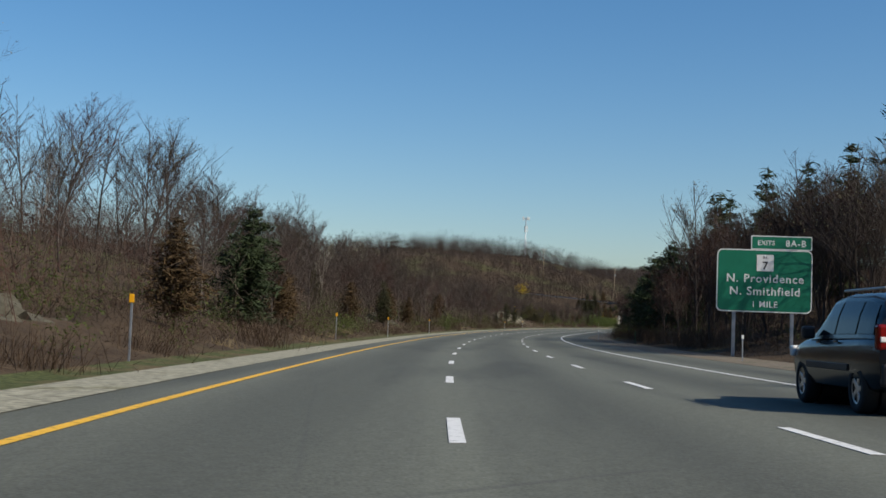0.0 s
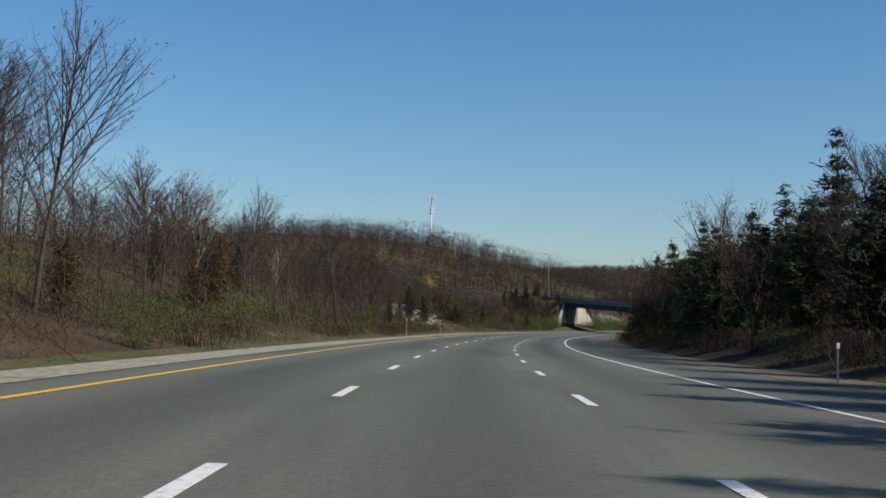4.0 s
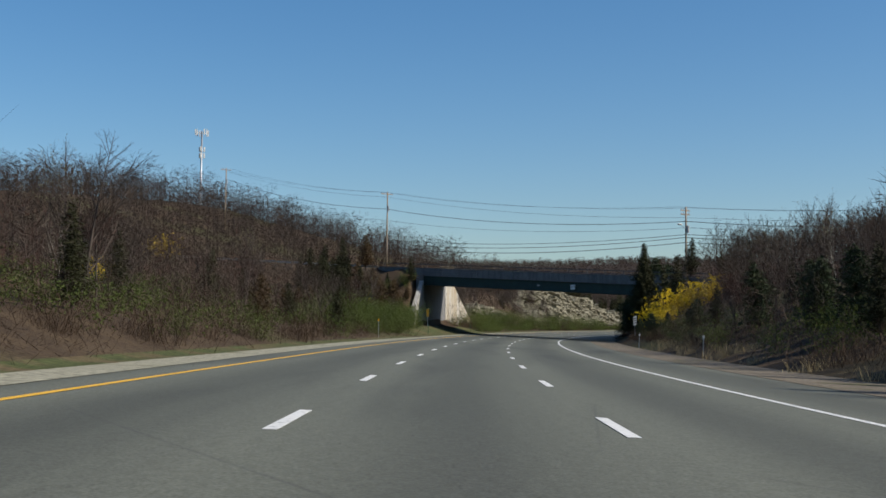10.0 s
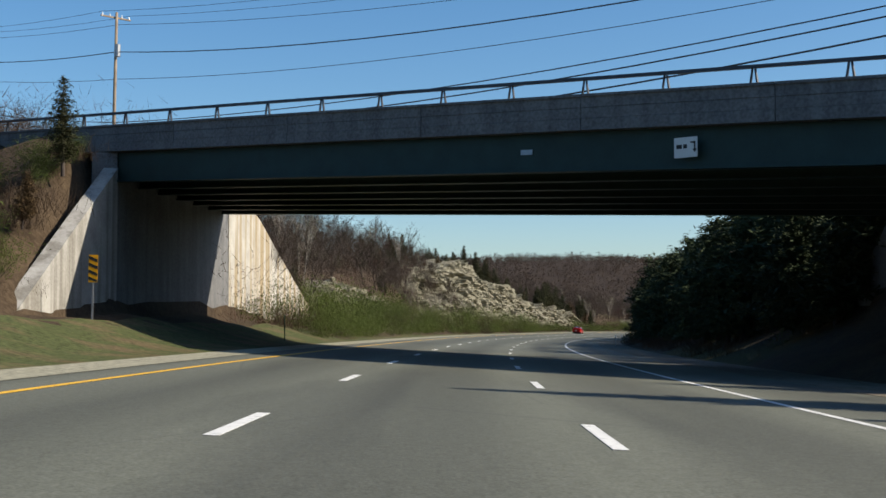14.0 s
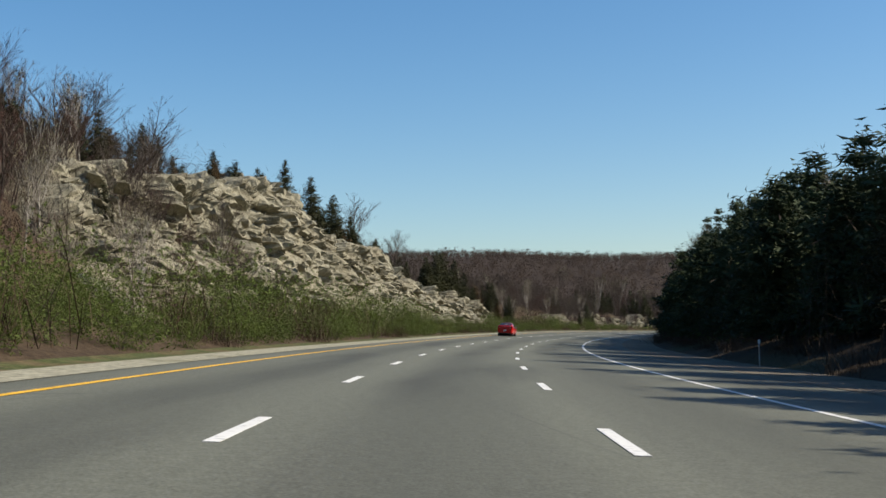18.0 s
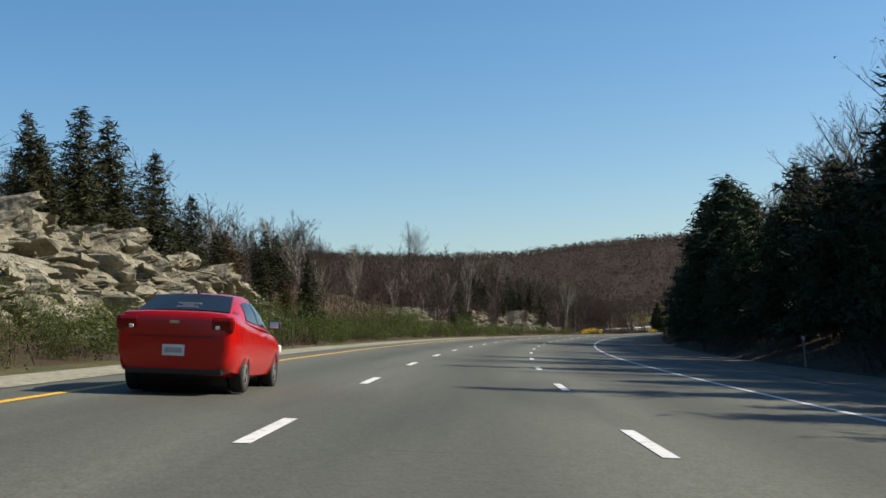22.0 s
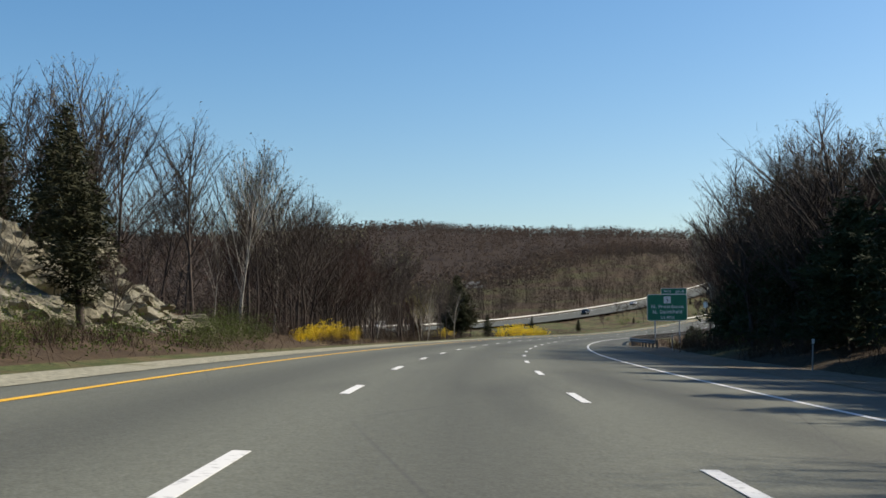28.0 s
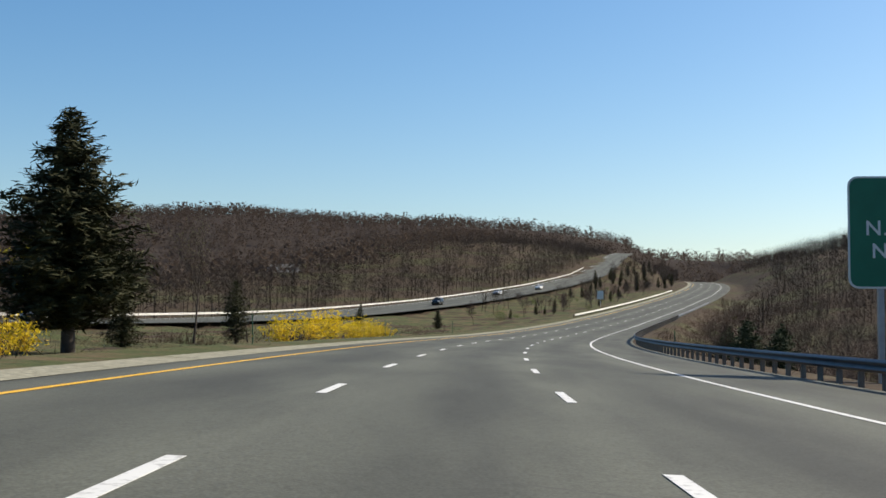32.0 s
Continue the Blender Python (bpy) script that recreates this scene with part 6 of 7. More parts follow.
def delineator(s, lat, kind, h=1.2, lean=0.0):
    """A slim roadside post: white-topped, amber-topped or plain dark."""
    m = Matrix.Translation(on_road(s, lat, max(-0.05, float(rise(s, lat))))) @ pose(0, 0, 0, lean, lean, -math.degrees(heading(s)))
    words = {"white": "slim grey marker post with a white reflector top beside the shoulder", "amber": "slim steel marker post with an amber reflector on the inner verge", "dark": "slim dark green marker post on the verge"}
    g = empty("marker_post", m, words[kind], "marker post", "marker posts")
    bm = bmesh.new()
    box(bm, 0, 0, h / 2 - 0.2, 0.05, 0.03, h + 0.4, 0.005)
    box(bm, 0, 0.02, h / 2 - 0.2, 0.02, 0.03, h + 0.4)
    part("stake", bm, M_STEEL if kind != "dark" else M_POST_GREEN, g)
    bm = bmesh.new()
    if kind == "amber":
        box(bm, 0, -0.025, h - 0.02, 0.11, 0.02, 0.19, 0.01)
        part("reflector", bm, M_AMBER, g, "amber reflector")
    elif kind == "white":
        box(bm, 0, -0.025, h - 0.04, 0.10, 0.02, 0.16, 0.01)
        part("reflector", bm, M_SIGN_WHITE, g, "white reflector")
    else:
        bm.free()
    return g


for s, lat in ((28.3, -8.8), (71, -8.9), (95, -8.2), (133.1, -8.2), (236.0, -8.0), (266, -8.0), (322.2, -10.3), (418, -9.0)):
    delineator(s, lat, "amber", 1.42)
for s, lat in ((55.0, 10.3), (163, 10.2), (255, 10.9), (322.2, 11.0), (384, 12.2), (418, 11.9), (575, 10.7), (613.3, 11.5), (733, 12.2), (915, 11.6), (960, 11.4)):
    delineator(s, lat, "white", 1.12, rng.uniform(-3, 3))
for s, lat in ((455.4, -8.9), (500, -9.0), (741, -9.0), (1046, -9.6), (1088, -9.7), (1126, -9.7), (1064, 9.9), (112, 11.6)):
    delineator(s, lat, "dark", 1.3, rng.uniform(-4, 4))


def hazard_marker(s, lat, light, dark, turn, words):
    g = empty("hazard_marker", side_pose(s, lat, max(0, float(rise(s, lat)))), words, "hazard marker")
    part("post", box(bmesh.new(), 0, 0.03, 0.7, 0.06, 0.05, 2.0), M_STEEL, g)
    part("panel", box(bmesh.new(), 0, 0, 1.75, 0.32, 0.012, 0.95), light, g)
    for k in range(4):
        bm = bmesh.new()
        z = 1.38 + k * 0.235
        pts = [(-0.155, z), (0.155, z + 0.13 * turn), (0.155, z + 0.13 * turn + 0.11), (-0.155, z + 0.11)]
        pts = [(x, min(max(zz, 1.285), 2.215)) for x, zz in pts]
        slab(bm, [(x, -0.007, zz) for x, zz in pts], [(x, -0.012, zz) for x, zz in pts])
        part("stripe", bm, dark, g, "dark diagonal stripe")


hazard_marker(482.3, -12.6, M_AMBER, M_SIGN_BLACK, -1, "striped yellow and black hazard marker beside the bridge wall")
hazard_marker(446.0, 13.3, M_SIGN_WHITE, M_SIGN_BLACK, 1, "striped white and black hazard marker beside the bridge wall")
g = empty("road_sign", side_pose(1298, -14, 0.0), "small white rectangular road sign on a post in the median", "road sign")
part("post", box(bmesh.new(), 0, 0.04, 1.2, 0.08, 0.06, 3.2), M_STEEL, g)
part("panel", rounded(bmesh.new(), 1.5, 2.0, 0.08, 0.0, -0.02, 0, 2.6), M_SIGN_WHITE, g)
# a white house far off below the wooded hill
house = empty("house", Matrix.Translation((712, 1212, 26.5)) @ pose(0, 0, 0, 0, 0, -35), "small white clapboard house with a grey roof among bare trees", "house")
part("wall", box(bmesh.new(), 0, 0, 2.6, 11, 7.5, 6.4, 0.0), M_SIGN_WHITE, house)
bm = bmesh.new()
slab(bm, [(-5.8, -4.2, 5.7), (5.8, -4.2, 5.7), (5.8, 4.2, 5.7), (-5.8, 4.2, 5.7)], [(-5.8, -0.1, 9.0), (5.8, -0.1, 9.0), (5.8, 0.1, 9.0), (-5.8, 0.1, 9.0)])
part("roof", bm, M_FASCIA, house, "grey shingled gable roof")
for x in (-3.6, 0.0, 3.6):
    for z in (1.2, 4.0):
        part("window", box(bmesh.new(), x, -3.76, z, 1.1, 0.08, 1.5, 0.0), M_SIGN_BLACK, house, "dark window")

# ---- vehicles ----
def car_paint(name, colour, rough=0.22):
    m, nt, b = material(name, rough, 0.0)
    b.inputs["Specular IOR Level"].default_value = 0.35
    b.inputs["Coat Weight"].default_value, b.inputs["Coat Roughness"].default_value = 0.22, 0.08
    n = noise_node(nt, 1.2, 4, coords(nt))
    nt.links.new(ramp(nt, n, [(0.3, tuple(x * 0.88 for x in colour)), (0.7, colour)]), b.inputs["Base Color"])
    return m


def dark_glass():
    m, nt, b = material("tinted_glass", 0.05)
    b.inputs["Base Color"].default_value = (0.012, 0.016, 0.018, 1)
    b.inputs["Specular IOR Level"].default_value = 0.2
    return m


M_GLASS = dark_glass()
M_TYRE = plain("tyre_rubber", (0.022, 0.022, 0.022), 0.85, 0, 0.2, 12.0)
M_ALLOY = plain("alloy_rim", (0.60, 0.60, 0.60), 0.3, 0.9, 0.1, 8.0)
M_TRIM = plain("black_trim", (0.02, 0.02, 0.021), 0.5, 0, 0.15, 8.0)
M_LAMP_RED = plain("red_lamp_lens", (0.17, 0.006, 0.005), 0.15, 0, 0.1, 10.0)
M_LAMP_CLEAR = plain("clear_lamp_lens", (0.72, 0.70, 0.66), 0.15, 0, 0.05, 10.0)
M_CHROME = plain("chrome_trim", (0.75, 0.75, 0.75), 0.12, 1.0, 0.03, 10.0)


def loft(bm, rings):
    """Skin over rings of equal corner count, closed at both ends."""
    rows = [[bm.verts.new(p) for p in r] for r in rings]
    n = len(rows[0])
    for a, b in zip(rows, rows[1:]):
        for i in range(n):
            j = (i + 1) % n
            bm.faces.new((a[i], a[j], b[j], b[i]))
    bm.faces.new(rows[0][::-1])
    bm.faces.new(rows[-1])
    bmesh.ops.recalc_face_normals(bm, faces=bm.faces)
    return bm


def ring(y, w, z0, z1, crown, tuck):
    """A cross-section of the lower body at y: half width w, from sill z0 to shoulder z1."""
    h = z1 - z0
    half = [(0.0, z0), (w * 0.80, z0), (w * (0.94 - tuck), z0 + 0.06 * h), (w * 0.985, z0 + 0.28 * h), (w, z0 + 0.55 * h), (w * 0.985, z0 + 0.80 * h), (w * 0.955, z0 + 0.93 * h), (w * 0.88, z1), (w * 0.5, z1 + crown), (0.0, z1 + crown * 1.25)]
    return [(x, y, z) for x, z in half] + [(-x, y, z) for x, z in half[-2:0:-1]]


def soften(me, degrees=38):
    """Smooth shading that keeps the sharp edges."""
    me.polygons.foreach_set("use_smooth", np.full(len(me.polygons), True))
    me.set_sharp_from_angle(angle=radians(degrees))


def cut(ob, cutters):
    """Cuts solids out of an object for good."""
    for bm in cutters:
        me = bpy.data.meshes.new("cutter")
        bm.to_mesh(me)
        bm.free()
        c = bpy.data.objects.new("cutter", me)
        scene.collection.objects.link(c)
        md = ob.modifiers.new("cut", "BOOLEAN")
        md.operation, md.solver, md.object = "DIFFERENCE", "EXACT", c
        bpy.context.view_layer.update()
        out = bpy.data.meshes.new_from_object(ob.evaluated_get(bpy.context.evaluated_depsgraph_get()))
        ob.modifiers.clear()
        ob.data = out
        bpy.data.objects.remove(c)
    soften(ob.data)


def wheel(g, x, y, r, w, side):
    t = bmesh.new()
    prof = [(r * 0.62, -w / 2), (r * 0.93, -w / 2), (r, -w * 0.36), (r, w * 0.36), (r * 0.93, w / 2), (r * 0.62, w / 2)]
    rows = []
    for k in range(28):
        a = 2 * math.pi * k / 28
        rows.append([t.verts.new((o, q * math.cos(a), q * math.sin(a))) for q, o in prof])
    for k in range(28):
        a, b = rows[k], rows[(k + 1) % 28]
        for i in range(len(prof)):
            j = (i + 1) % len(prof)
            t.faces.new((a[i], a[j], b[j], b[i]))
    bmesh.ops.recalc_face_normals(t, faces=t.faces)
    wh = empty("wheel", pose(x, y, r, 0, 0, 0))
    wh.parent = g
    part("tyre", t, M_TYRE, wh, smooth=True)
    rim = bmesh.new()
    tube(rim, (-w * 0.32, 0, 0), (w * 0.1 * side, 0, 0), r * 0.63, r * 0.63, 24)
    part("rim_well", rim, M_TRIM, wh)
    rim = bmesh.new()
    tube(rim, (side * w * 0.20, 0, 0), (side * w * 0.44, 0, 0), r * 0.14, r * 0.12, 12)
    for k in range(5):
        a = 2 * math.pi * k / 5 + 0.3
        m = Matrix.Translation((side * w * 0.36, 0, 0)) @ Matrix.Rotation(a, 4, "X")
        box(rim, 0, 0, r * 0.36, 0.03, r * 0.22, r * 0.52, 0.008, m)
    for k in range(24):
        a0, a1 = 2 * math.pi * k / 24, 2 * math.pi * (k + 1) / 24
        p = [rim.verts.new((side * w * o, r * q * math.cos(a), r * q * math.sin(a))) for o, q, a in ((0.42, 0.56, a0), (0.42, 0.56, a1), (0.46, 0.64, a1), (0.46, 0.64, a0))]
        rim.faces.new(p)
    bmesh.ops.recalc_face_normals(rim, faces=rim.faces)
    part("rim", rim, M_ALLOY, wh, "five-spoke alloy rim")
    return wh


def vehicle(m, spec, paint, label, category="car"):
    """Builds a car from its side profile: front along +y, origin on the road under its middle."""
    g = empty(spec["name"], m, label, category)
    L, W = spec["length"], spec["width"] / 2
    body = bmesh.new()
    loft(body, [ring(y * L, w * W, z0, z1, c, t) for y, w, z0, z1, c, t in spec["rings"]])
    bob = part("body", body, paint, g)
    arches = []
    for y in spec["axles"]:
        c = bmesh.new()
        tube(c, (-W * 1.3, y, spec["r"]), (W * 1.3, y, spec["r"]), spec["r"] * 1.16, spec["r"] * 1.16, 28)
        arches.append(c)
    cut(bob, arches)
    for y in spec["axles"]:
        bm = bmesh.new()
        tube(bm, (-W * 0.72, y, spec["r"]), (W * 0.72, y, spec["r"]), spec["r"] * 1.14, spec["r"] * 1.14, 20)
        part("wheel_well", bm, M_TRIM, g)
        for sd in (-1, 1):
            wheel(g, sd * (W - spec["tw"] * 0.55), y, spec["r"], spec["tw"], sd)
    # cabin: pillars and roof, with panes set in
    cab = bmesh.new()
    rings_c = []
    for y, zb, zt, wb, wt in spec["cabin"]:
        half = [(0, zb), (wb * W, zb), (wt * W * 1.02 + (wb - wt) * W * 0.5, (zb + zt) / 2), (wt * W, zt - 0.07), (wt * W * 0.86, zt - 0.012), (wt * W * 0.45, zt + 0.02), (0, zt + 0.028)]
        rings_c.append([(x, y * L, z) for x, z in half] + [(-x, y * L, z) for x, z in half[-2:0:-1]])
    loft(cab, rings_c)
    soften(part("cabin", cab, paint, g).data, 32)
    def at(y, f, sd):
        """A place on the cabin's side at y, f of the way up."""
        ys = [c[0] for c in spec["cabin"]]
        zb, zt, wb, wt = (float(np.interp(y, ys, [c[k] for c in spec["cabin"]])) for k in (1, 2, 3, 4))
        low, mid, top = (wb * W, zb), (wt * W * 1.02 + (wb - wt) * W * 0.5, (zb + zt) / 2), (wt * W, zt - 0.07)
        x = low[0] + (mid[0] - low[0]) * f * 2 if f < 0.5 else mid[0] + (top[0] - mid[0]) * (f - 0.5) * 2
        z = low[1] + (mid[1] - low[1]) * f * 2 if f < 0.5 else mid[1] + (top[1] - mid[1]) * (f - 0.5) * 2
        return Vector((sd * (x + 0.008), y * L, z))
    for sd in (-1, 1):
        for quad in spec["side_panes"]:
            bm = bmesh.new()
            n = 7
            skins = []
            for depth in (0.0, 0.03):
                rows = []
                for a in range(n):
                    u, row = a / (n - 1), []
                    for b in range(n):
                        v = b / (n - 1)
                        y, f = ((quad[0][k] * (1 - u) + quad[1][k] * u) * (1 - v) + (quad[3][k] * (1 - u) + quad[2][k] * u) * v for k in (0, 1))
                        row.append(bm.verts.new(at(y, f, sd) + Vector((sd * (0.006 - depth), 0, 0))))
                    rows.append(row)
                skins.append(rows)
            for rows in skins:
                for a in range(n - 1):
                    for b in range(n - 1):
                        bm.faces.new((rows[a][b], rows[a + 1][b], rows[a + 1][b + 1], rows[a][b + 1]))
            bmesh.ops.recalc_face_normals(bm, faces=bm.faces)
            part("side_window", bm, M_GLASS, g, "tinted side window", smooth=True)
    for nm, key in (("rear_window", "rear_pane"), ("windscreen", "front_pane")):
        (y0, z0, w0), (y1, z1, w1) = spec[key]
        bm = bmesh.new()
        out = Vector((0, z1 - z0, -(y1 - y0) * L)).normalized() * (1 if key == "front_pane" else 1)
        if (out.y > 0) != (key == "front_pane"):
            out = -out
        pts = []
        for k in range(7):
            q = -1 + k / 3
            pts.append(Vector((q * w0 * W, y0 * L, z0)) + out * (0.040 - 0.030 * q * q))
        for k in range(7):
            q = 1 - k / 3
            pts.append(Vector((q * w1 * W, y1 * L, z1)) + out * (0.040 - 0.030 * q * q))
        slab(bm, [p - out * 0.06 for p in pts], pts)
        bmesh.ops.recalc_face_normals(bm, faces=bm.faces)
        part(nm, bm, M_GLASS, g, "dark tinted glass")
    for nm, boxes_, mat, lab in spec["bits"]:
        for sd in ((-1, 1) if boxes_[0] == "pair" else (1,)):
            cx, cy, cz, sx, sy, sz, bv = boxes_[1]
            bm = bmesh.new()
            box(bm, sd * cx * W if boxes_[0] == "pair" else cx * W, cy * L, cz, sx, sy, sz, bv)
            part(nm, bm, mat, g, lab)
    return g


M_RED_PAINT = car_paint("red_car_paint", (0.40, 0.006, 0.005))
M_DARK_PAINT = car_paint("dark_blue_grey_paint", (0.011, 0.013, 0.017))
M_WHITE_PAINT = car_paint("white_car_paint", (0.72, 0.72, 0.70))
M_SILVER_PAINT = car_paint("silver_car_paint", (0.36, 0.38, 0.40))

SEDAN = dict(
    name="red_sedan", length=4.58, width=1.72, r=0.315, tw=0.205, axles=(-1.33, 1.29),
    rings=[(-0.500, 0.80, 0.42, 0.98, 0.03, 0.05), (-0.497, 0.88, 0.36, 1.06, 0.03, 0.05), (-0.488, 0.93, 0.32, 1.11, 0.025, 0.04), (-0.465, 0.965, 0.28, 1.13, 0.02, 0.03), (-0.42, 0.99, 0.25, 1.125, 0.02, 0.02), (-0.34, 1.0, 0.22, 1.09, 0.02, 0.02), (-0.2, 1.0, 0.20, 1.02, 0.02, 0.02),
           (0.0, 1.0, 0.19, 0.95, 0.02, 0.02), (0.16, 1.0, 0.19, 0.92, 0.03, 0.02), (0.28, 0.99, 0.19, 0.88, 0.05, 0.02), (0.38, 0.97, 0.20, 0.80, 0.06, 0.03), (0.45, 0.92, 0.22, 0.72, 0.05, 0.04), (0.485, 0.84, 0.27, 0.64, 0.03, 0.05), (0.5, 0.70, 0.36, 0.56, 0.01, 0.05)],
    cabin=[(-0.395, 1.08, 1.12, 0.90, 0.80), (-0.32, 1.04, 1.25, 0.94, 0.75), (-0.24, 1.00, 1.375, 0.955, 0.72), (-0.14, 0.97, 1.43, 0.955, 0.71), (-0.02, 0.94, 1.445, 0.955, 0.71), (0.08, 0.92, 1.375, 0.955, 0.70), (0.17, 0.90, 1.16, 0.94, 0.72), (0.245, 0.88, 0.92, 0.90, 0.76)],
    side_panes=[[(-0.275, 0.12), (-0.07, 0.10), (-0.08, 0.93), (-0.205, 0.92)], [(-0.055, 0.10), (0.155, 0.12), (0.085, 0.86), (-0.06, 0.93)]],
    rear_pane=((-0.388, 1.145, 0.77), (-0.238, 1.39, 0.66)), front_pane=((0.235, 0.97, 0.76), (0.09, 1.345, 0.63)),
    bits=[("tail_light", ("pair", (0.765, -0.4875, 0.965, 0.35, 0.13, 0.23, 0.06)), M_LAMP_RED, "dark red tail light"), ("reverse_light", ("pair", (0.70, -0.5022, 0.92, 0.06, 0.02, 0.05, 0.009)), M_LAMP_CLEAR, "clear reversing light"),
          ("number_plate", ("one", (0, -0.503, 0.60, 0.31, 0.012, 0.155, 0.003)), M_SIGN_WHITE, "white number plate"), ("plate_marks", ("one", (0, -0.5048, 0.60, 0.24, 0.006, 0.07, 0.0)), M_STEEL, "grey bar in place of the number"),
          ("boot_seam", ("one", (0, -0.4995, 0.79, 1.16, 0.02, 0.012, 0.0)), M_TRIM, "dark seam under the boot lid"), ("badge", ("one", (0, -0.5035, 0.99, 0.14, 0.02, 0.045, 0.008)), M_CHROME, "small chrome badge"), ("rear_valance", ("one", (0, -0.480, 0.34, 1.36, 0.12, 0.16, 0.03)), M_TRIM, "black lower bumper"),
          ("mirror", ("pair", (1.07, 0.145, 1.02, 0.20, 0.12, 0.14, 0.04)), M_TRIM, "black door mirror"), ("mirror_glass", ("pair", (1.07, 0.130, 1.02, 0.15, 0.012, 0.10, 0.003)), M_CHROME, "mirror glass"),
          ("door_handle", ("pair", (0.995, -0.13, 0.86, 0.03, 0.16, 0.03, 0.008)), M_RED_PAINT, ""), ("door_handle", ("pair", (1.0, 0.06, 0.83, 0.03, 0.16, 0.03, 0.008)), M_RED_PAINT, ""),
          ("headlight", ("pair", (0.74, 0.465, 0.63, 0.34, 0.16, 0.14, 0.03)), M_LAMP_CLEAR, "clear headlight"),
          ("window_sticker", ("one", (0.02, -0.362, 1.222, 0.30, 0.012, 0.028, 0.0)), M_SIGN_WHITE, "white lettering bar on the rear window"), ("window_sticker", ("one", (0.02, -0.346, 1.248, 0.16, 0.012, 0.020, 0.0)), M_SIGN_WHITE, ""), ("window_sticker", ("one", (0.02, -0.330, 1.275, 0.34, 0.012, 0.026, 0.0)), M_SIGN_WHITE, ""),
          ("antenna", ("one", (0, -0.185, 1.45, 0.03, 0.09, 0.05, 0.01)), M_TRIM, "")])
SUV = dict(
    name="dark_suv", length=4.35, width=1.80, r=0.345, tw=0.225, axles=(-1.32, 1.31),
    rings=[(-0.500, 0.80, 0.48, 0.95, 0.02, 0.03), (-0.488, 0.94, 0.36, 1.06, 0.02, 0.03), (-0.45, 0.99, 0.32, 1.08, 0.02, 0.02), (-0.3, 1.0, 0.30, 1.07, 0.02, 0.02), (0.0, 1.0, 0.29, 1.04, 0.02, 0.02), (0.18, 1.0, 0.29, 1.02, 0.04, 0.02),
           (0.32, 0.99, 0.30, 0.99, 0.06, 0.02), (0.43, 0.95, 0.32, 0.91, 0.06, 0.03), (0.48, 0.88, 0.36, 0.82, 0.04, 0.04), (0.5, 0.76, 0.44, 0.72, 0.02, 0.04)],
    cabin=[(-0.478, 1.03, 1.10, 0.92, 0.84), (-0.455, 1.03, 1.40, 0.95, 0.78), (-0.425, 1.03, 1.60, 0.96, 0.76), (-0.30, 1.03, 1.66, 0.965, 0.76), (-0.08, 1.02, 1.68, 0.965, 0.76), (0.06, 1.01, 1.63, 0.965, 0.75), (0.15, 1.00, 1.34, 0.96, 0.77), (0.24, 0.99, 1.03, 0.93, 0.80)],
    side_panes=[[(-0.44, 0.12), (-0.29, 0.10), (-0.285, 0.92), (-0.415, 0.90)], [(-0.275, 0.10), (-0.075, 0.10), (-0.08, 0.92), (-0.27, 0.92)], [(-0.06, 0.10), (0.165, 0.12), (0.075, 0.88), (-0.06, 0.92)]],
    rear_pane=((-0.476, 1.14, 0.72), (-0.440, 1.56, 0.64)), front_pane=((0.235, 1.06, 0.78), (0.075, 1.60, 0.66)),
    bits=[("tail_light", ("pair", (0.84, -0.478, 1.05, 0.24, 0.16, 0.34, 0.04)), M_LAMP_RED, "red tail light"), ("reverse_light", ("pair", (0.86, -0.492, 1.02, 0.14, 0.06, 0.07, 0.01)), M_LAMP_CLEAR, ""),
          ("roof_rail", ("pair", (0.66, -0.18, 1.725, 0.05, 1.75, 0.035, 0.012)), M_STEEL, "silver roof rail"), ("mirror", ("pair", (1.09, 0.15, 1.10, 0.20, 0.13, 0.19, 0.04)), M_TRIM, "dark door mirror"),
          ("bumper", ("one", (0, -0.487, 0.55, 1.64, 0.16, 0.30, 0.04)), M_TRIM, "dark rear bumper"), ("number_plate", ("one", (0, -0.505, 0.82, 0.31, 0.012, 0.155, 0.003)), M_SIGN_WHITE, "white number plate"),
          ("side_strip", ("pair", (1.002, 0.0, 0.62, 0.025, 2.0, 0.10, 0.01)), M_TRIM, ""), ("door_handle", ("pair", (1.0, -0.10, 0.98, 0.03, 0.17, 0.035, 0.008)), M_DARK_PAINT, ""), ("door_handle", ("pair", (1.0, 0.09, 0.96, 0.03, 0.17, 0.035, 0.008)), M_DARK_PAINT, ""),
          ("headlight", ("pair", (0.78, 0.465, 0.80, 0.34, 0.18, 0.18, 0.04)), M_LAMP_CLEAR, "")])


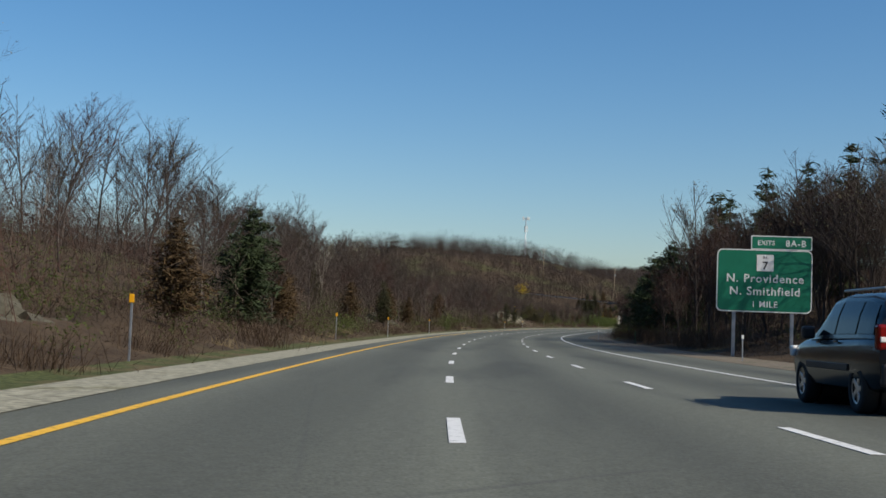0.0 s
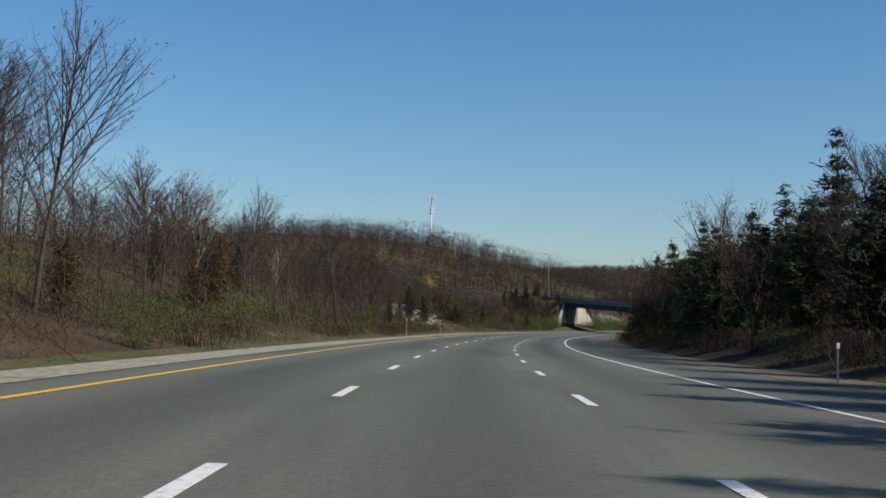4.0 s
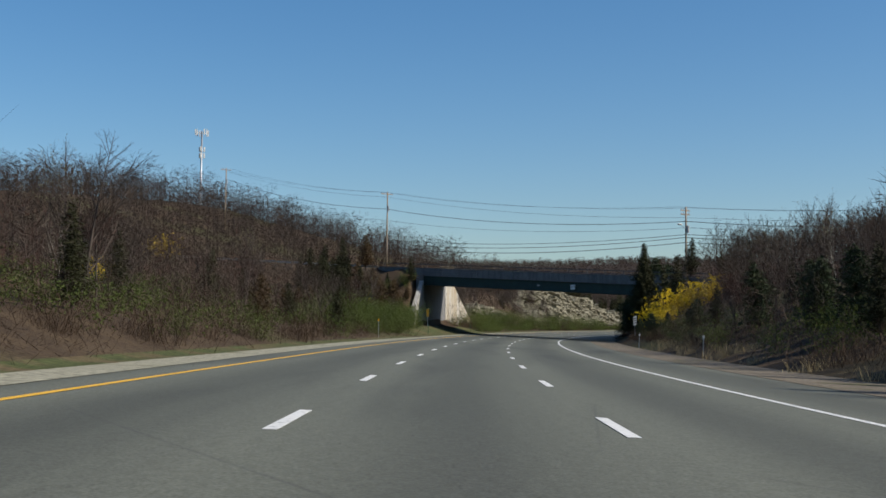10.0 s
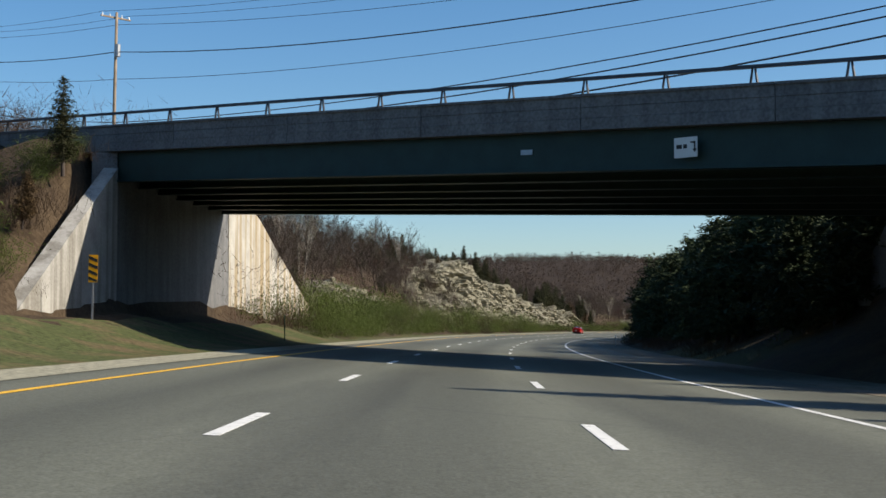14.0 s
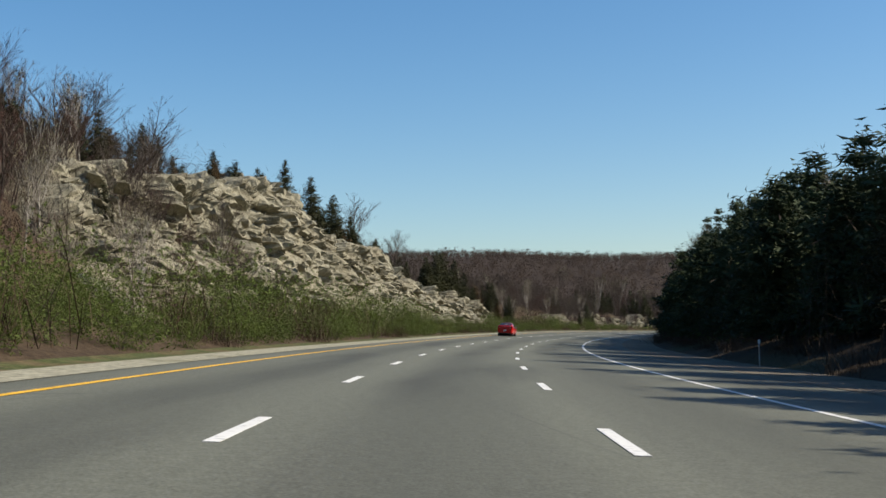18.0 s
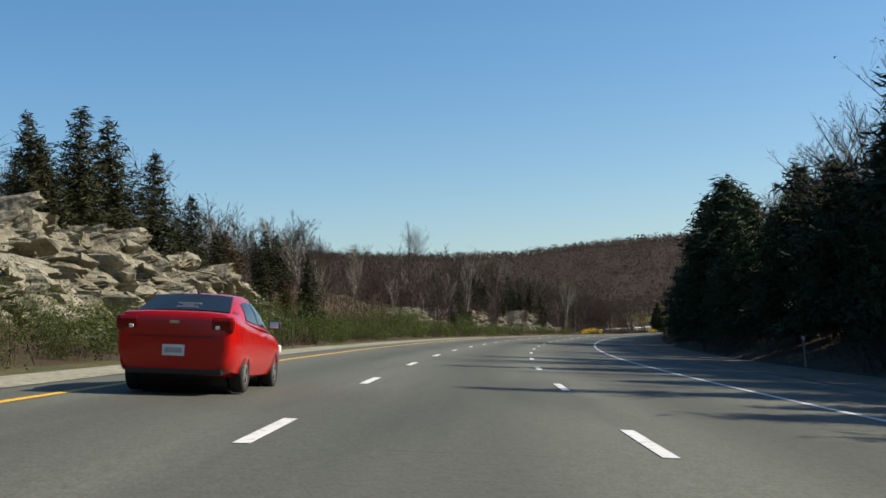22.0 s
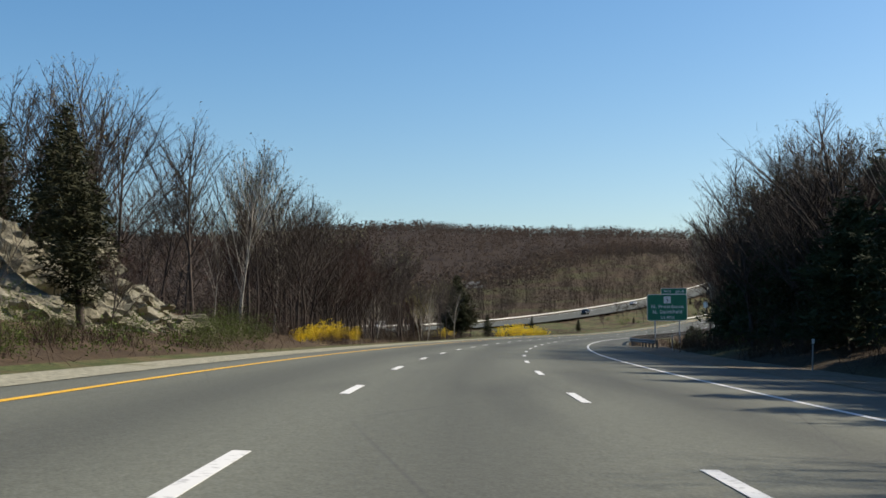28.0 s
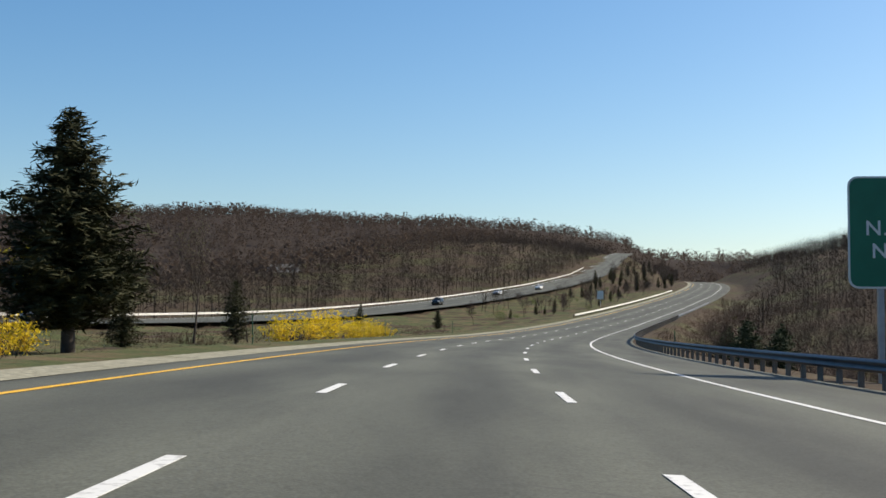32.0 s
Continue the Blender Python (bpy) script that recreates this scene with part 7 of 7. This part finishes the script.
def on_lane(s, lat, turn=0.0):
    p = on_road(s, lat)
    b = float(np.interp(s, S_GRID, R_BANK))
    return Matrix.Translation(p) @ pose(0, 0, 0, 0, 0, -math.degrees(heading(s)) + turn) @ pose(0, 0, 0, 0, math.degrees(math.atan(b)), 0)


vehicle(on_lane(703.6, -3.98), SEDAN, M_RED_PAINT, "shiny red four-door sedan with a boot spoiler in the inner lane")
vehicle(on_lane(19.5, 4.6), SUV, M_DARK_PAINT, "dark blue-grey sport utility vehicle with roof rails in the outer lane")
for s, lat, spec, paint, words in ((1102, -44, dict(SUV, name="white_suv"), M_WHITE_PAINT, "white sport utility vehicle on the opposite carriageway"), (1262, -44, dict(SUV, name="dark_green_suv"), M_DARK_PAINT, "dark sport utility vehicle on the opposite carriageway"),
                                   (1330, -47, dict(SEDAN, name="silver_sedan"), M_SILVER_PAINT, "silver sedan on the opposite carriageway"), (1372, -44, dict(SEDAN, name="white_sedan"), M_WHITE_PAINT, "white sedan on the opposite carriageway")):
    p = opp(s, lat)
    vehicle(Matrix.Translation(p) @ pose(0, 0, 0, 0, 0, 180 - math.degrees(heading(s))), spec, paint, words)

# ---- lane dashes, one by one ----
DRIFT_S, DRIFT = [110, 206, 300, 390, 450, 548, 792, 975], [0, -0.95, -0.7, -1.0, -0.1, -0.25, 0.3, 0]


def lane_dashes():
    for lat in (-1.83, 1.83):
        verts, faces, n = [], [], 0
        i = -2
        while 11.85 + 12.192 * i < 1000:
            s = 11.85 + 12.192 * i
            v, f = lane_dash(s + (float(np.interp(s, DRIFT_S, DRIFT)) if lat < 0 else 0.0), lat + rng.uniform(-0.015, 0.015))
            part_mesh("lane_dash", mesh_np("lane_dash", v, f, M_WHITE), road)
            i += 1
        while 11.85 + 12.192 * i < 1880:
            v, f = lane_dash(11.85 + 12.192 * i, lat)
            verts.append(v)
            faces.append(f + n)
            n += len(v)
            i += 1
        ob = part_mesh("far_lane_dashes", mesh_np("far_lane_dashes", np.concatenate(verts), np.concatenate(faces), M_WHITE), road)
        ob["kind"] = "stuff"


lane_dashes()
